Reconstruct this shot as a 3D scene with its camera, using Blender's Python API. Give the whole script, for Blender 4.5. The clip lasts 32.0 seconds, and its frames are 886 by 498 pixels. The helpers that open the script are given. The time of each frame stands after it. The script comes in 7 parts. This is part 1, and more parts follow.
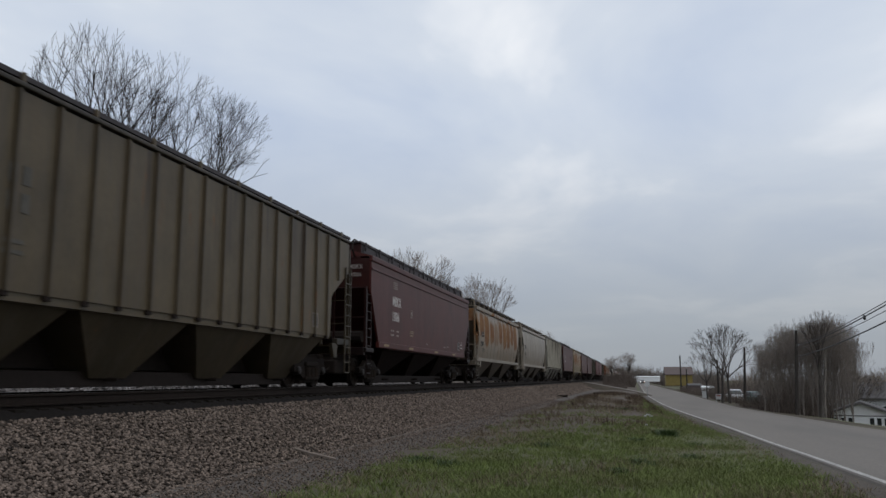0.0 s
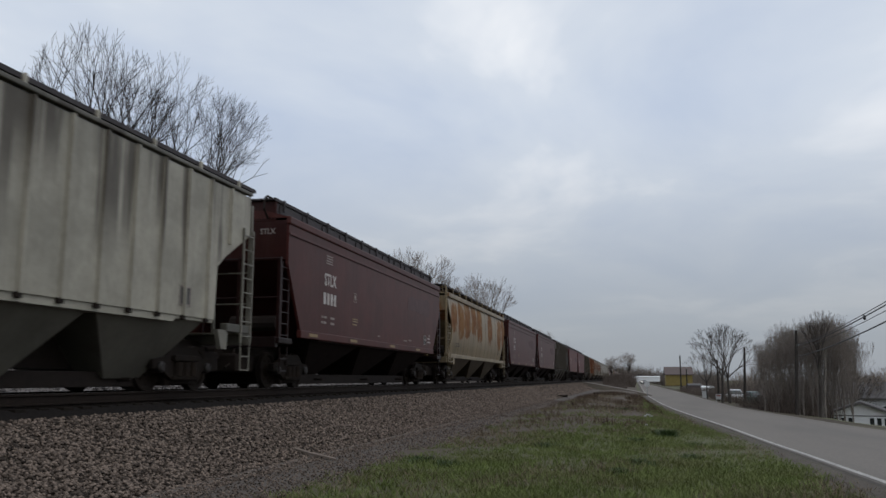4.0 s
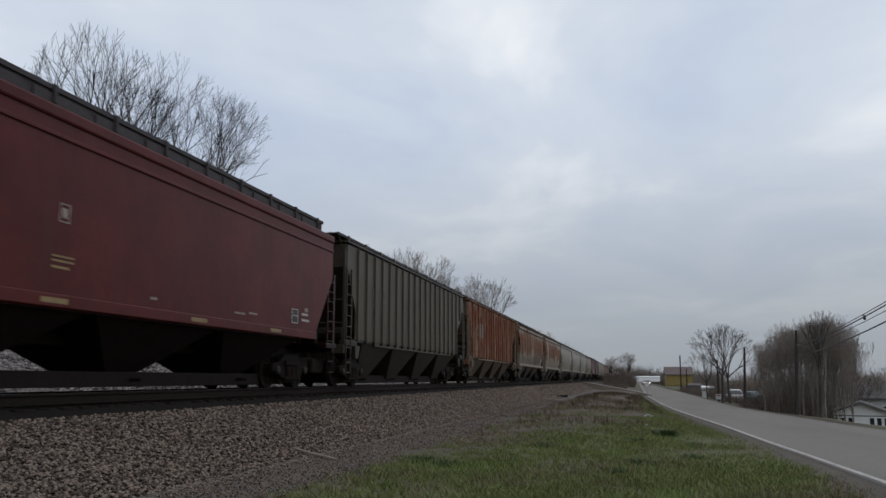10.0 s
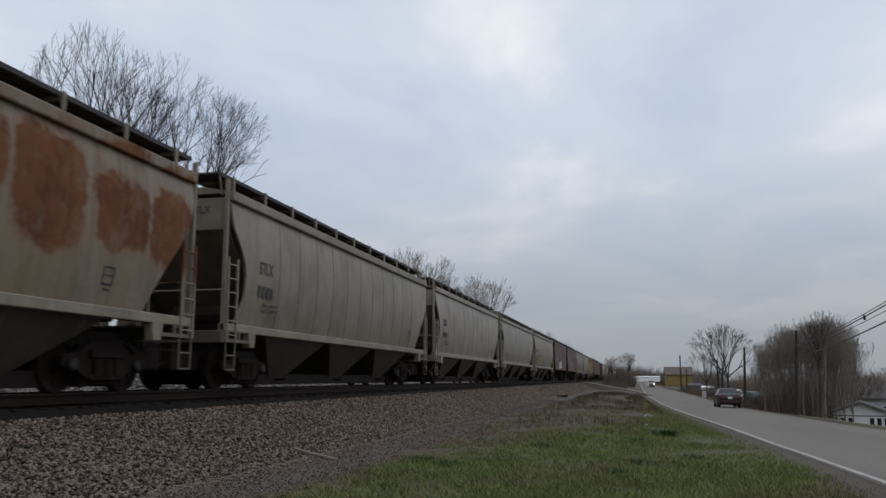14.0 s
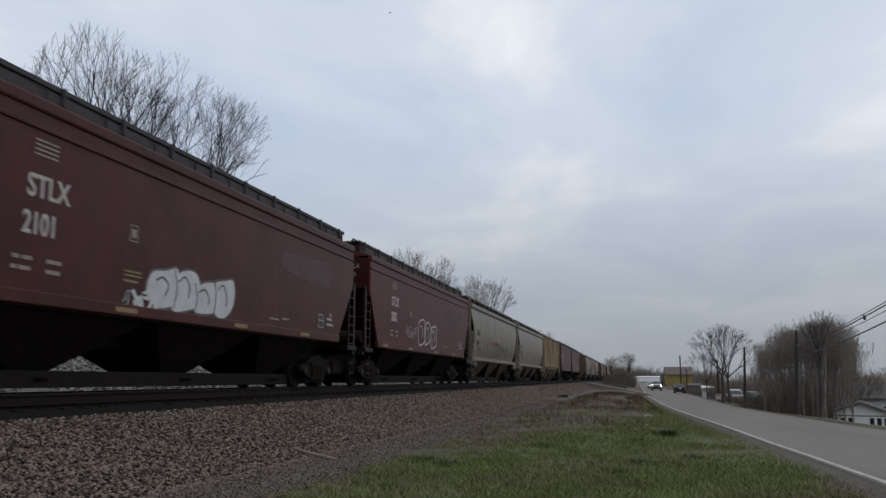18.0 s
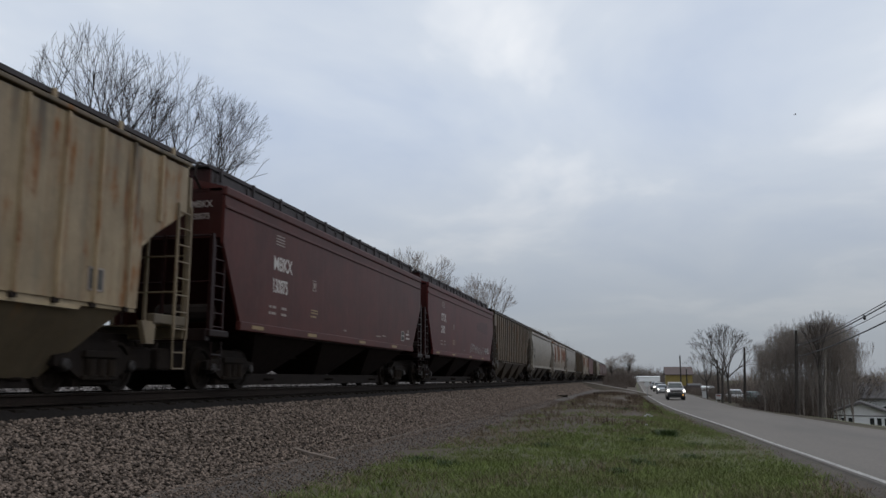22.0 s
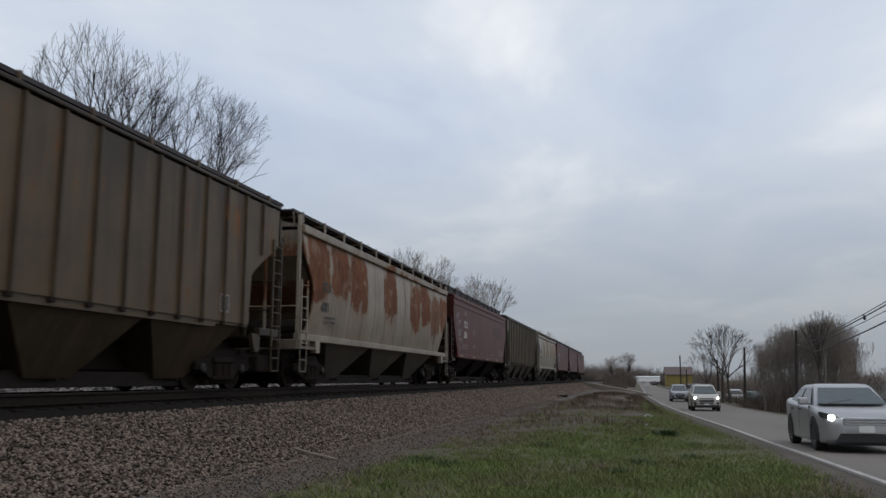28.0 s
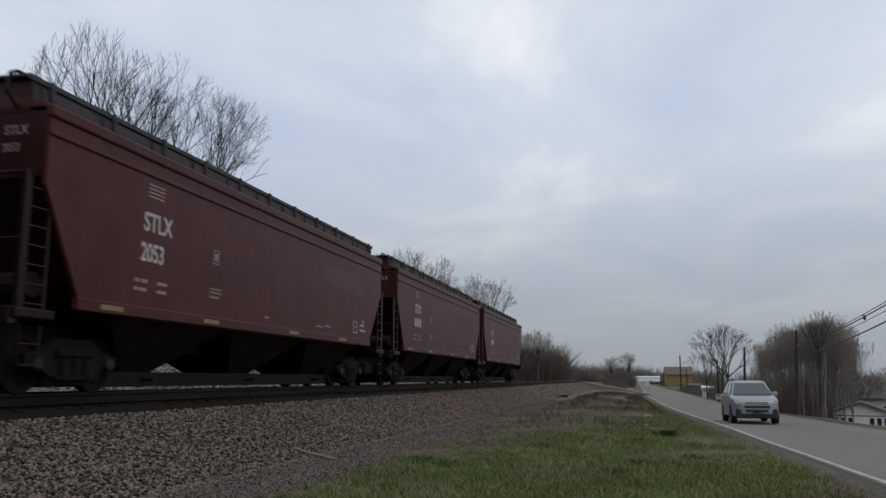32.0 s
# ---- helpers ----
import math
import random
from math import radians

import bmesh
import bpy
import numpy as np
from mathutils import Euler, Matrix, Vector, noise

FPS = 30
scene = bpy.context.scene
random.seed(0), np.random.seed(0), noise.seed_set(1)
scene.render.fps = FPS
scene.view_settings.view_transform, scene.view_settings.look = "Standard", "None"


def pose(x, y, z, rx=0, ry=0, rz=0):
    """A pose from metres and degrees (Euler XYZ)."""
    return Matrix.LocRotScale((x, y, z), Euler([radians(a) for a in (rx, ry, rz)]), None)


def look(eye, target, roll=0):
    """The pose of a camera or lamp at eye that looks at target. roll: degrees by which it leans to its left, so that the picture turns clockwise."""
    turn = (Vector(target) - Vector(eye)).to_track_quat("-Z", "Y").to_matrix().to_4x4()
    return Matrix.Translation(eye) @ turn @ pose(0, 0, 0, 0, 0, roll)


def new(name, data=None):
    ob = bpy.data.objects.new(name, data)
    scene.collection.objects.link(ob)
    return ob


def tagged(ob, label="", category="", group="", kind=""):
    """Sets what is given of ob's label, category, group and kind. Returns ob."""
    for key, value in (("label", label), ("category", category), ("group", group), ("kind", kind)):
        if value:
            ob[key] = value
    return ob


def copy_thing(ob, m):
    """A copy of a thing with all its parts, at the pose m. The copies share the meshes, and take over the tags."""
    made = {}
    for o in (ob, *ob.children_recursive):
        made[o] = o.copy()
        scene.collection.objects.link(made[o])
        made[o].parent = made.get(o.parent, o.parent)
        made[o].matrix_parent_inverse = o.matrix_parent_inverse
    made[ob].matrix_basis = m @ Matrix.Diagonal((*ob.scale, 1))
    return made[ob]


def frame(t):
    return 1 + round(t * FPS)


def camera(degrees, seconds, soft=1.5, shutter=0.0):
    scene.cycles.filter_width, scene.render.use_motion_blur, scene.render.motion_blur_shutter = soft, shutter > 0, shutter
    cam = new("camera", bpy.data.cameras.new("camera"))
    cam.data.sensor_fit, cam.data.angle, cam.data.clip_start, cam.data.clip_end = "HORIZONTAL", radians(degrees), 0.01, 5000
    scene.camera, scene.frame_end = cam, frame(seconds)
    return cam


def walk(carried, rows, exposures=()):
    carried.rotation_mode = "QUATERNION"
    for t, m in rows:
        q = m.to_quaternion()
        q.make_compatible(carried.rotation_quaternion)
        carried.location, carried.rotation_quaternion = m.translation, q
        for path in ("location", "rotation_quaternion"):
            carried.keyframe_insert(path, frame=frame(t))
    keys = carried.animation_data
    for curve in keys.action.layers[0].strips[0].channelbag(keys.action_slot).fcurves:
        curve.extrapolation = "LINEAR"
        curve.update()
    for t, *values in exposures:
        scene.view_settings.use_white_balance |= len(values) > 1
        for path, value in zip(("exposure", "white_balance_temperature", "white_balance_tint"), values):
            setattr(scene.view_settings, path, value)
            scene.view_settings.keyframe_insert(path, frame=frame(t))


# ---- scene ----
EYE = (0.0, 0.0, 1.6)
cam = camera(56.47, 32.0, soft=1.5, shutter=0.13)
VIEW = look(EYE, (EYE[0] - 0.21898, EYE[1] + 0.96324, EYE[2] + 0.15562))
walk(cam, [(0, VIEW), (32.0, VIEW)])

# ---- light ----
SUN_EL, SUN_ROT = radians(48), radians(115)
world = bpy.data.worlds.new("overcast_sky")
scene.world = world
world.use_nodes = True


def wnode(nt, kind, **kw):
    n = nt.nodes.new(kind)
    for k, v in kw.items():
        if k in n.inputs:
            n.inputs[k].default_value = v
    return n


def build_world():
    nt = world.node_tree
    nt.nodes.clear()
    L = nt.links.new
    out = nt.nodes.new("ShaderNodeOutputWorld")
    sky = nt.nodes.new("ShaderNodeTexSky")
    sky.sky_type, sky.sun_disc = "NISHITA", False
    sky.sun_elevation, sky.sun_rotation = SUN_EL, SUN_ROT
    clear = nt.nodes.new("ShaderNodeBackground")
    clear.inputs["Strength"].default_value = 0.1
    L(sky.outputs[0], clear.inputs["Color"])
    tc = nt.nodes.new("ShaderNodeTexCoord")
    # cloud deck: the direction meets a flat layer overhead
    sep = nt.nodes.new("ShaderNodeSeparateXYZ")
    L(tc.outputs["Generated"], sep.inputs[0])
    zz = nt.nodes.new("ShaderNodeMath")
    zz.operation = "MAXIMUM"
    L(sep.outputs["Z"], zz.inputs[0])
    zz.inputs[1].default_value = 0.0
    zp = nt.nodes.new("ShaderNodeMath")
    zp.operation = "ADD"
    L(zz.outputs[0], zp.inputs[0])
    zp.inputs[1].default_value = 0.16
    dv = nt.nodes.new("ShaderNodeVectorMath")
    dv.operation = "DIVIDE"
    comb = nt.nodes.new("ShaderNodeCombineXYZ")
    for k in "XYZ":
        L(zp.outputs[0], comb.inputs[k])
    L(tc.outputs["Generated"], dv.inputs[0])
    L(comb.outputs[0], dv.inputs[1])
    flat = nt.nodes.new("ShaderNodeVectorMath")
    flat.operation = "MULTIPLY"
    L(dv.outputs[0], flat.inputs[0])
    flat.inputs[1].default_value = (1.0, 0.75, 0.0)
    shift = nt.nodes.new("ShaderNodeVectorMath")
    shift.operation = "ADD"
    L(flat.outputs[0], shift.inputs[0])
    shift.inputs[1].default_value = (3.1, 1.4, 0.0)
    n1 = wnode(nt, "ShaderNodeTexNoise", Scale=1.25, Detail=5.0, Roughness=0.52, Distortion=0.35)
    n2 = wnode(nt, "ShaderNodeTexNoise", Scale=0.42, Detail=2.0, Roughness=0.5)
    L(shift.outputs[0], n1.inputs["Vector"])
    L(shift.outputs[0], n2.inputs["Vector"])
    mixn = nt.nodes.new("ShaderNodeMix")
    mixn.inputs[0].default_value = 0.35
    L(n1.outputs[0], mixn.inputs[2])
    L(n2.outputs[0], mixn.inputs[3])
    ramp = nt.nodes.new("ShaderNodeValToRGB")
    el = ramp.color_ramp.elements
    el[0].position, el[0].color = 0.36, (0.53, 0.607, 0.745, 1)
    el[1].position, el[1].color = 0.61, (0.95, 0.965, 0.99, 1)
    e = el.new(0.50)
    e.color = (0.665, 0.724, 0.812, 1)
    L(mixn.outputs[0], ramp.inputs[0])
    # thick grey air towards the horizon, brighter overhead
    up = nt.nodes.new("ShaderNodeMapRange")
    up.interpolation_type = "SMOOTHSTEP"
    up.inputs["From Min"].default_value, up.inputs["From Max"].default_value = -0.02, 0.34
    L(sep.outputs["Z"], up.inputs["Value"])
    low = nt.nodes.new("ShaderNodeMix")
    low.data_type = "RGBA"
    L(up.outputs[0], low.inputs[0])
    low.inputs[6].default_value = (0.315, 0.345, 0.388, 1)
    L(ramp.outputs[0], low.inputs[7])
    deck = nt.nodes.new("ShaderNodeBackground")
    deck.inputs["Strength"].default_value = 1.025
    L(low.outputs[2], deck.inputs["Color"])
    both = nt.nodes.new("ShaderNodeMixShader")
    both.inputs[0].default_value = 0.93
    L(clear.outputs[0], both.inputs[1])
    L(deck.outputs[0], both.inputs[2])
    L(both.outputs[0], out.inputs["Surface"])


build_world()
sun_data = bpy.data.lights.new("sun", "SUN")
sun_data.energy, sun_data.angle, sun_data.color = 0.55, radians(25), (1.0, 0.96, 0.9)
sun = new("sun", sun_data)
sun.matrix_world = look((30, -20, 60), (0, 0, 0))
scene.view_settings.exposure = 0.0


# ---- materials ----
def mat(name, base, rough=0.7, metal=0.0, scale=6.0, amount=0.25, bump=0.0, stains=None, stain_scale=0.6, stain_amount=0.5,
        stretch=(1, 1, 1), spec=0.4, vary=0.0, island=0.0, emit=None):
    """A surface with grain, larger stains and relief."""
    m = bpy.data.materials.new(name)
    m.use_nodes = True
    nt = m.node_tree
    L = nt.links.new
    b = nt.nodes["Principled BSDF"]
    b.inputs["Roughness"].default_value, b.inputs["Metallic"].default_value = rough, metal
    b.inputs["Specular IOR Level"].default_value = spec
    tc = nt.nodes.new("ShaderNodeTexCoord")
    mp = nt.nodes.new("ShaderNodeMapping")
    mp.inputs["Scale"].default_value = stretch
    L(tc.outputs["Object"], mp.inputs[0])
    n = wnode(nt, "ShaderNodeTexNoise", Scale=scale, Detail=5.0, Roughness=0.6)
    L(mp.outputs[0], n.inputs["Vector"])
    r = nt.nodes.new("ShaderNodeMapRange")
    r.inputs["From Min"].default_value, r.inputs["From Max"].default_value = 0.25, 0.75
    r.inputs["To Min"].default_value, r.inputs["To Max"].default_value = 1 - amount, 1 + amount
    L(n.outputs[0], r.inputs["Value"])
    val = r.outputs[0]
    if vary or island:
        if vary:
            oi = nt.nodes.new("ShaderNodeObjectInfo")
            src, amt = oi.outputs["Random"], vary
        else:
            ge = nt.nodes.new("ShaderNodeNewGeometry")
            src, amt = ge.outputs["Random Per Island"], island
        q = nt.nodes.new("ShaderNodeMapRange")
        q.inputs["To Min"].default_value, q.inputs["To Max"].default_value = 1 - amt, 1 + amt
        L(src, q.inputs["Value"])
        mu = nt.nodes.new("ShaderNodeMath")
        mu.operation = "MULTIPLY"
        L(val, mu.inputs[0])
        L(q.outputs[0], mu.inputs[1])
        val = mu.outputs[0]
    vm = nt.nodes.new("ShaderNodeVectorMath")
    vm.operation = "SCALE"
    vm.inputs[0].default_value = base
    L(val, vm.inputs["Scale"])
    col = vm.outputs[0]
    if stains:
        n2 = wnode(nt, "ShaderNodeTexNoise", Scale=stain_scale, Detail=4.0, Roughness=0.62)
        L(mp.outputs[0], n2.inputs["Vector"])
        r2 = nt.nodes.new("ShaderNodeMapRange")
        r2.inputs["From Min"].default_value, r2.inputs["From Max"].default_value = 0.44, 0.66
        r2.inputs["To Max"].default_value = stain_amount
        L(n2.outputs[0], r2.inputs["Value"])
        mx = nt.nodes.new("ShaderNodeMix")
        mx.data_type = "RGBA"
        L(r2.outputs[0], mx.inputs[0])
        L(col, mx.inputs[6])
        mx.inputs[7].default_value = (*stains, 1)
        col = mx.outputs[2]
    L(col, b.inputs["Base Color"])
    if bump:
        bp = nt.nodes.new("ShaderNodeBump")
        bp.inputs["Strength"].default_value, bp.inputs["Distance"].default_value = bump, 0.02
        L(n.outputs[0], bp.inputs["Height"])
        L(bp.outputs[0], b.inputs["Normal"])
    if emit:
        b.inputs["Emission Color"].default_value = (*emit[0], 1)
        b.inputs["Emission Strength"].default_value = emit[1]
    return m


def car_paint(name, rough=0.42, panel=1.02, rust=(0.130, 0.054, 0.024), low=0.0, streaks=0.30, blocks=0.10, welds=0.5, slabs=0.95, gloss=0.3, soft=1.02, spill=0.0):
    """Freight-car paint: the colour and the share of rust come from the object; rust lies in panel-wide blocks with ragged edges."""
    m = bpy.data.materials.new(name)
    m.use_nodes = True
    nt = m.node_tree
    L = nt.links.new
    b = nt.nodes["Principled BSDF"]
    b.inputs["Specular IOR Level"].default_value = gloss

    def math(op, a, c=None, clamp=False):
        n = nt.nodes.new("ShaderNodeMath")
        n.operation, n.use_clamp = op, clamp
        for i, v in enumerate((a, c)):
            if v is None:
                continue
            if isinstance(v, (int, float)):
                n.inputs[i].default_value = v
            else:
                L(v, n.inputs[i])
        return n.outputs[0]

    def span(v, a, c, lo=0.0, hi=1.0):
        n = nt.nodes.new("ShaderNodeMapRange")
        n.interpolation_type = "SMOOTHSTEP"
        for k, x in (("From Min", a), ("From Max", c), ("To Min", lo), ("To Max", hi)):
            n.inputs[k].default_value = x
        L(v, n.inputs["Value"])
        return n.outputs[0]

    oi = nt.nodes.new("ShaderNodeObjectInfo")
    tc = nt.nodes.new("ShaderNodeTexCoord")
    off = nt.nodes.new("ShaderNodeCombineXYZ")
    L(math("MULTIPLY", oi.outputs["Random"], 37.0), off.inputs["Y"])
    add = nt.nodes.new("ShaderNodeVectorMath")
    add.operation = "ADD"
    L(tc.outputs["Object"], add.inputs[0])
    L(off.outputs[0], add.inputs[1])
    pos = add.outputs[0]

    def noise_tex(scale, stretch, detail=4.0, rough_=0.6):
        mp = nt.nodes.new("ShaderNodeMapping")
        mp.inputs["Scale"].default_value = stretch
        L(pos, mp.inputs[0])
        n = wnode(nt, "ShaderNodeTexNoise", Scale=scale, Detail=detail, Roughness=rough_)
        L(mp.outputs[0], n.inputs["Vector"])
        return n.outputs[0]

    sep = nt.nodes.new("ShaderNodeSeparateXYZ")
    L(tc.outputs["Object"], sep.inputs[0])
    sepw = nt.nodes.new("ShaderNodeSeparateXYZ")
    L(pos, sepw.inputs[0])
    # panels between the weld seams
    u = math("DIVIDE", sepw.outputs["Y"], panel)
    fr = math("FRACT", u)
    edge = math("MULTIPLY", math("ABSOLUTE", math("SUBTRACT", fr, 0.5)), 2.0)
    inside = span(edge, 0.72, 0.97, 1.0, 0.0)
    cell = nt.nodes.new("ShaderNodeTexWhiteNoise")
    cell.noise_dimensions = "1D"
    L(math("FLOOR", u), cell.inputs["W"])
    cellv = cell.outputs["Value"]
    height = sep.outputs["Z"]
    ragged = noise_tex(1.3, (1, 0.9, 0.75), 6.0, 0.65)
    reach = math("ADD", math("ADD", height, math("MULTIPLY", math("SUBTRACT", cellv, 0.5), 1.1)), math("MULTIPLY", math("SUBTRACT", ragged, 0.5), 1.2))
    band = math("MULTIPLY", span(reach, 2.25, 3.05, low), span(height, 4.0, 4.25, 1.0, 0.35))
    streak = noise_tex(1.0, (3.0, 5.0, 0.35), 5.0, 0.7)
    score = math("ADD", math("MULTIPLY", ragged, 0.75), math("MULTIPLY", streak, streaks))
    score = math("ADD", score, math("MULTIPLY", math("MULTIPLY", inside, band), blocks))
    score = math("ADD", score, math("MULTIPLY", math("SUBTRACT", cellv, 0.5), 0.14))
    score = math("ADD", score, math("MULTIPLY", oi.outputs["Alpha"], 0.62))
    rusty = span(score, 1.10, 1.34)
    # rounded block of rust in most panels, mottled and eaten away at its edge
    hash3 = nt.nodes.new("ShaderNodeSeparateXYZ")
    L(cell.outputs["Color"], hash3.inputs[0])
    mottle = noise_tex(2.0, (1, 0.9, 0.75), 6.0, 0.72)
    centre = math("ADD", math("MULTIPLY", hash3.outputs["Y"], 0.55), 2.85)
    tall = math("ADD", math("MULTIPLY", hash3.outputs["Z"], 0.40), 0.66)
    du = math("DIVIDE", edge, soft)
    dz = math("DIVIDE", math("ABSOLUTE", math("SUBTRACT", height, centre)), tall)
    dist = math("ADD", math("POWER", du, 3.0), math("POWER", dz, 3.0))
    dist = math("ADD", dist, math("ADD", math("MULTIPLY", math("SUBTRACT", ragged, 0.5), 3.4), math("MULTIPLY", math("SUBTRACT", mottle, 0.5), 2.6)))
    dist = math("SUBTRACT", dist, math("MULTIPLY", math("SUBTRACT", streak, 0.5), 0.6))
    here = math("MULTIPLY", span(math("ADD", cellv, oi.outputs["Alpha"]), 0.80, 0.98), span(oi.outputs["Alpha"], 0.15, 0.4))
    slab = math("MULTIPLY", math("MULTIPLY", span(dist, 0.55, 1.20, 1.0, 0.0), span(mottle, 0.34, 0.50, 0.55)), here)
    drip = math("MULTIPLY", math("MULTIPLY", span(streak, 0.52, 0.66), span(du, 0.6, 1.1, 0.6, 0.0)), math("MULTIPLY", here, span(height, 1.6, 3.2)))
    rusty = math("MAXIMUM", rusty, math("MULTIPLY", math("MAXIMUM", slab, drip), slabs))
    rusty = math("MULTIPLY", rusty, span(oi.outputs["Alpha"], 0.01, 0.08))
    halo = math("MAXIMUM", math("MULTIPLY", span(score, 0.82, 1.18), math("MULTIPLY", oi.outputs["Alpha"], 0.6)), math("MULTIPLY", math("MULTIPLY", span(dist, 0.9, 3.0, 0.55, 0.0), here), slabs))
    # base colour with chalking and grime streaks
    chalk = span(noise_tex(0.9, (1, 1, 1), 5.0), 0.3, 0.7, 0.78, 1.14)
    grain = span(noise_tex(9.0, (1, 1, 1), 4.0), 0.3, 0.7, 0.93, 1.06)
    base = nt.nodes.new("ShaderNodeVectorMath")
    base.operation = "SCALE"
    L(oi.outputs["Color"], base.inputs[0])
    L(math("MULTIPLY", chalk, grain), base.inputs["Scale"])

    def mix(fac, a, c):
        n = nt.nodes.new("ShaderNodeMix")
        n.data_type = "RGBA"
        L(fac, n.inputs[0])
        for i, v in ((6, a), (7, c)):
            if isinstance(v, tuple):
                n.inputs[i].default_value = (*v, 1)
            else:
                L(v, n.inputs[i])
        return n.outputs[2]

    grime = math("MULTIPLY", span(noise_tex(1.1, (2.0, 3.4, 0.28), 5.0, 0.7), 0.46, 0.70), math("ADD", math("MULTIPLY", span(oi.outputs["Alpha"], 0.0, 0.15), 0.34), 0.10))
    col = mix(grime, base.outputs[0], (0.075, 0.062, 0.05))
    col = mix(halo, col, (0.185, 0.120, 0.062))
    rr = nt.nodes.new("ShaderNodeMapRange")
    L(noise_tex(5.0, (1, 1, 0.6), 5.0), rr.inputs["Value"])
    rr.inputs["From Min"].default_value, rr.inputs["From Max"].default_value = 0.3, 0.7
    rcol = mix(rr.outputs[0], (rust[0] * 0.5, rust[1] * 0.45, rust[2] * 0.5), (rust[0] * 1.25, rust[1] * 1.25, rust[2] * 1.2))
    rcol = mix(span(noise_tex(0.8, (1, 1, 1), 3.0), 0.45, 0.62, 0.0, 0.6), rcol, (rust[0] * 1.25, rust[1] * 1.5, rust[2] * 1.4))
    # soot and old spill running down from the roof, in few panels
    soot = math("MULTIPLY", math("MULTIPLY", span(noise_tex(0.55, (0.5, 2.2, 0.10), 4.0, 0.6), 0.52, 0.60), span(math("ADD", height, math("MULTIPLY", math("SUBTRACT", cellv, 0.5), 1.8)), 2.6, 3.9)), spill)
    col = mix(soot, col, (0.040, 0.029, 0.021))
    col = mix(rusty, col, rcol)
    # wavering pale bead of each weld
    bead = math("MULTIPLY", span(math("ADD", edge, math("MULTIPLY", math("SUBTRACT", noise_tex(2.2, (1, 0.2, 1.6), 4.0), 0.5), 0.09)), 0.955, 0.985), math("MULTIPLY", span(oi.outputs["Alpha"], 0.02, 0.5), welds))
    col = mix(bead, col, (0.26, 0.235, 0.20))
    L(col, b.inputs["Base Color"])
    L(span(rusty, 0, 1, rough, 0.9), b.inputs["Roughness"])
    bp = nt.nodes.new("ShaderNodeBump")
    bp.inputs["Strength"].default_value, bp.inputs["Distance"].default_value = 0.25, 0.02
    L(math("ADD", math("MULTIPLY", noise_tex(1.4, (1, 1, 0.5), 3.0), 1.0), math("MULTIPLY", inside, 0.12)), bp.inputs["Height"])
    L(bp.outputs[0], b.inputs["Normal"])
    return m


PAINT = car_paint("freight_car_paint", panel=1.72, rust=(0.130, 0.042, 0.017), welds=0.22)
PAINT_OCHRE = car_paint("freight_car_paint_ochre_rust", panel=1.72, rust=(0.185, 0.078, 0.028), slabs=0.95, soft=0.92, welds=0.12)
PAINT_STAIN = car_paint("freight_car_paint_faint_stains", panel=1.3, rust=(0.20, 0.118, 0.046), slabs=0.62, soft=0.85, welds=0.1)
PAINT_PLAIN = car_paint("flat_maroon_paint", rough=0.45, gloss=0.16)
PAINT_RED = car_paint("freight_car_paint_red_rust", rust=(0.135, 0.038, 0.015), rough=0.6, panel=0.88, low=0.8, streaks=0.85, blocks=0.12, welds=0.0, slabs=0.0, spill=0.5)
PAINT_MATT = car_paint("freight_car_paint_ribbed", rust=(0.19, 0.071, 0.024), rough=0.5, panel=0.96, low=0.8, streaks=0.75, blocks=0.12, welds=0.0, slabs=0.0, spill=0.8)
BLACK = mat("grimy_black_steel", (0.018, 0.013, 0.011), 0.8, 0.0, 8, 0.3, 0.2, (0.022, 0.016, 0.012), 1.2, 0.5, spec=0.15)
BOGIE = mat("bogie_cast_steel", (0.014, 0.010, 0.008), 0.8, 0.1, 9, 0.35, 0.3, (0.022, 0.015, 0.010), 2.0, 0.6, spec=0.15)
TREAD = mat("worn_wheel_steel", (0.024, 0.020, 0.018), 0.5, 0.4, 12, 0.4)
GRATING = mat("galvanised_grating", (0.048, 0.041, 0.043), 0.7, 0.2, 10, 0.3)
WHITE_LETTER = mat("white_lettering", (0.46, 0.44, 0.42), 0.7, 0, 9, 0.2, 0, (0.32, 0.22, 0.2), 2.5, 0.5)
SMALL_PRINT = mat("faded_small_print", (0.26, 0.22, 0.20), 0.8, 0, 9, 0.3)
BLACK_LETTER = mat("black_lettering", (0.045, 0.044, 0.042), 0.7, 0, 9, 0.2, 0, (0.14, 0.13, 0.12), 2.5, 0.35)
FADED_INK = mat("faded_stencil_ink", (0.085, 0.078, 0.066), 0.8, 0, 5, 0.3)
FADED_PATCH = mat("painted_out_patch", (0.078, 0.042, 0.043), 0.65, 0, 3, 0.22)
GREY_PATCH = mat("grey_primer_patch", (0.17, 0.165, 0.16), 0.7, 0, 3, 0.2)
GRAF_WHITE = mat("white_spray_paint", (0.50, 0.50, 0.50), 0.5, 0, 3, 0.15)
GRAF_YELLOW = mat("yellow_spray_paint", (0.34, 0.31, 0.085), 0.5, 0, 3, 0.15)
GRAF_BLACK = mat("black_spray_paint", (0.03, 0.03, 0.035), 0.5, 0, 3, 0.2)
GRAF_GREY = mat("grey_spray_paint", (0.10, 0.09, 0.09), 0.6, 0, 3, 0.2)
GRAF_SILVER = mat("silver_spray_paint", (0.25, 0.25, 0.24), 0.5, 0.0, 3, 0.15)
# maroon hoppers: road grime and the shade underneath are both in this colour
SHADED_GRIME = mat("shaded_grimy_steel", (0.016, 0.011, 0.010), 0.85, 0, 6, 0.35, 0.2, (0.019, 0.013, 0.010), 1.0, 0.4, spec=0.06)
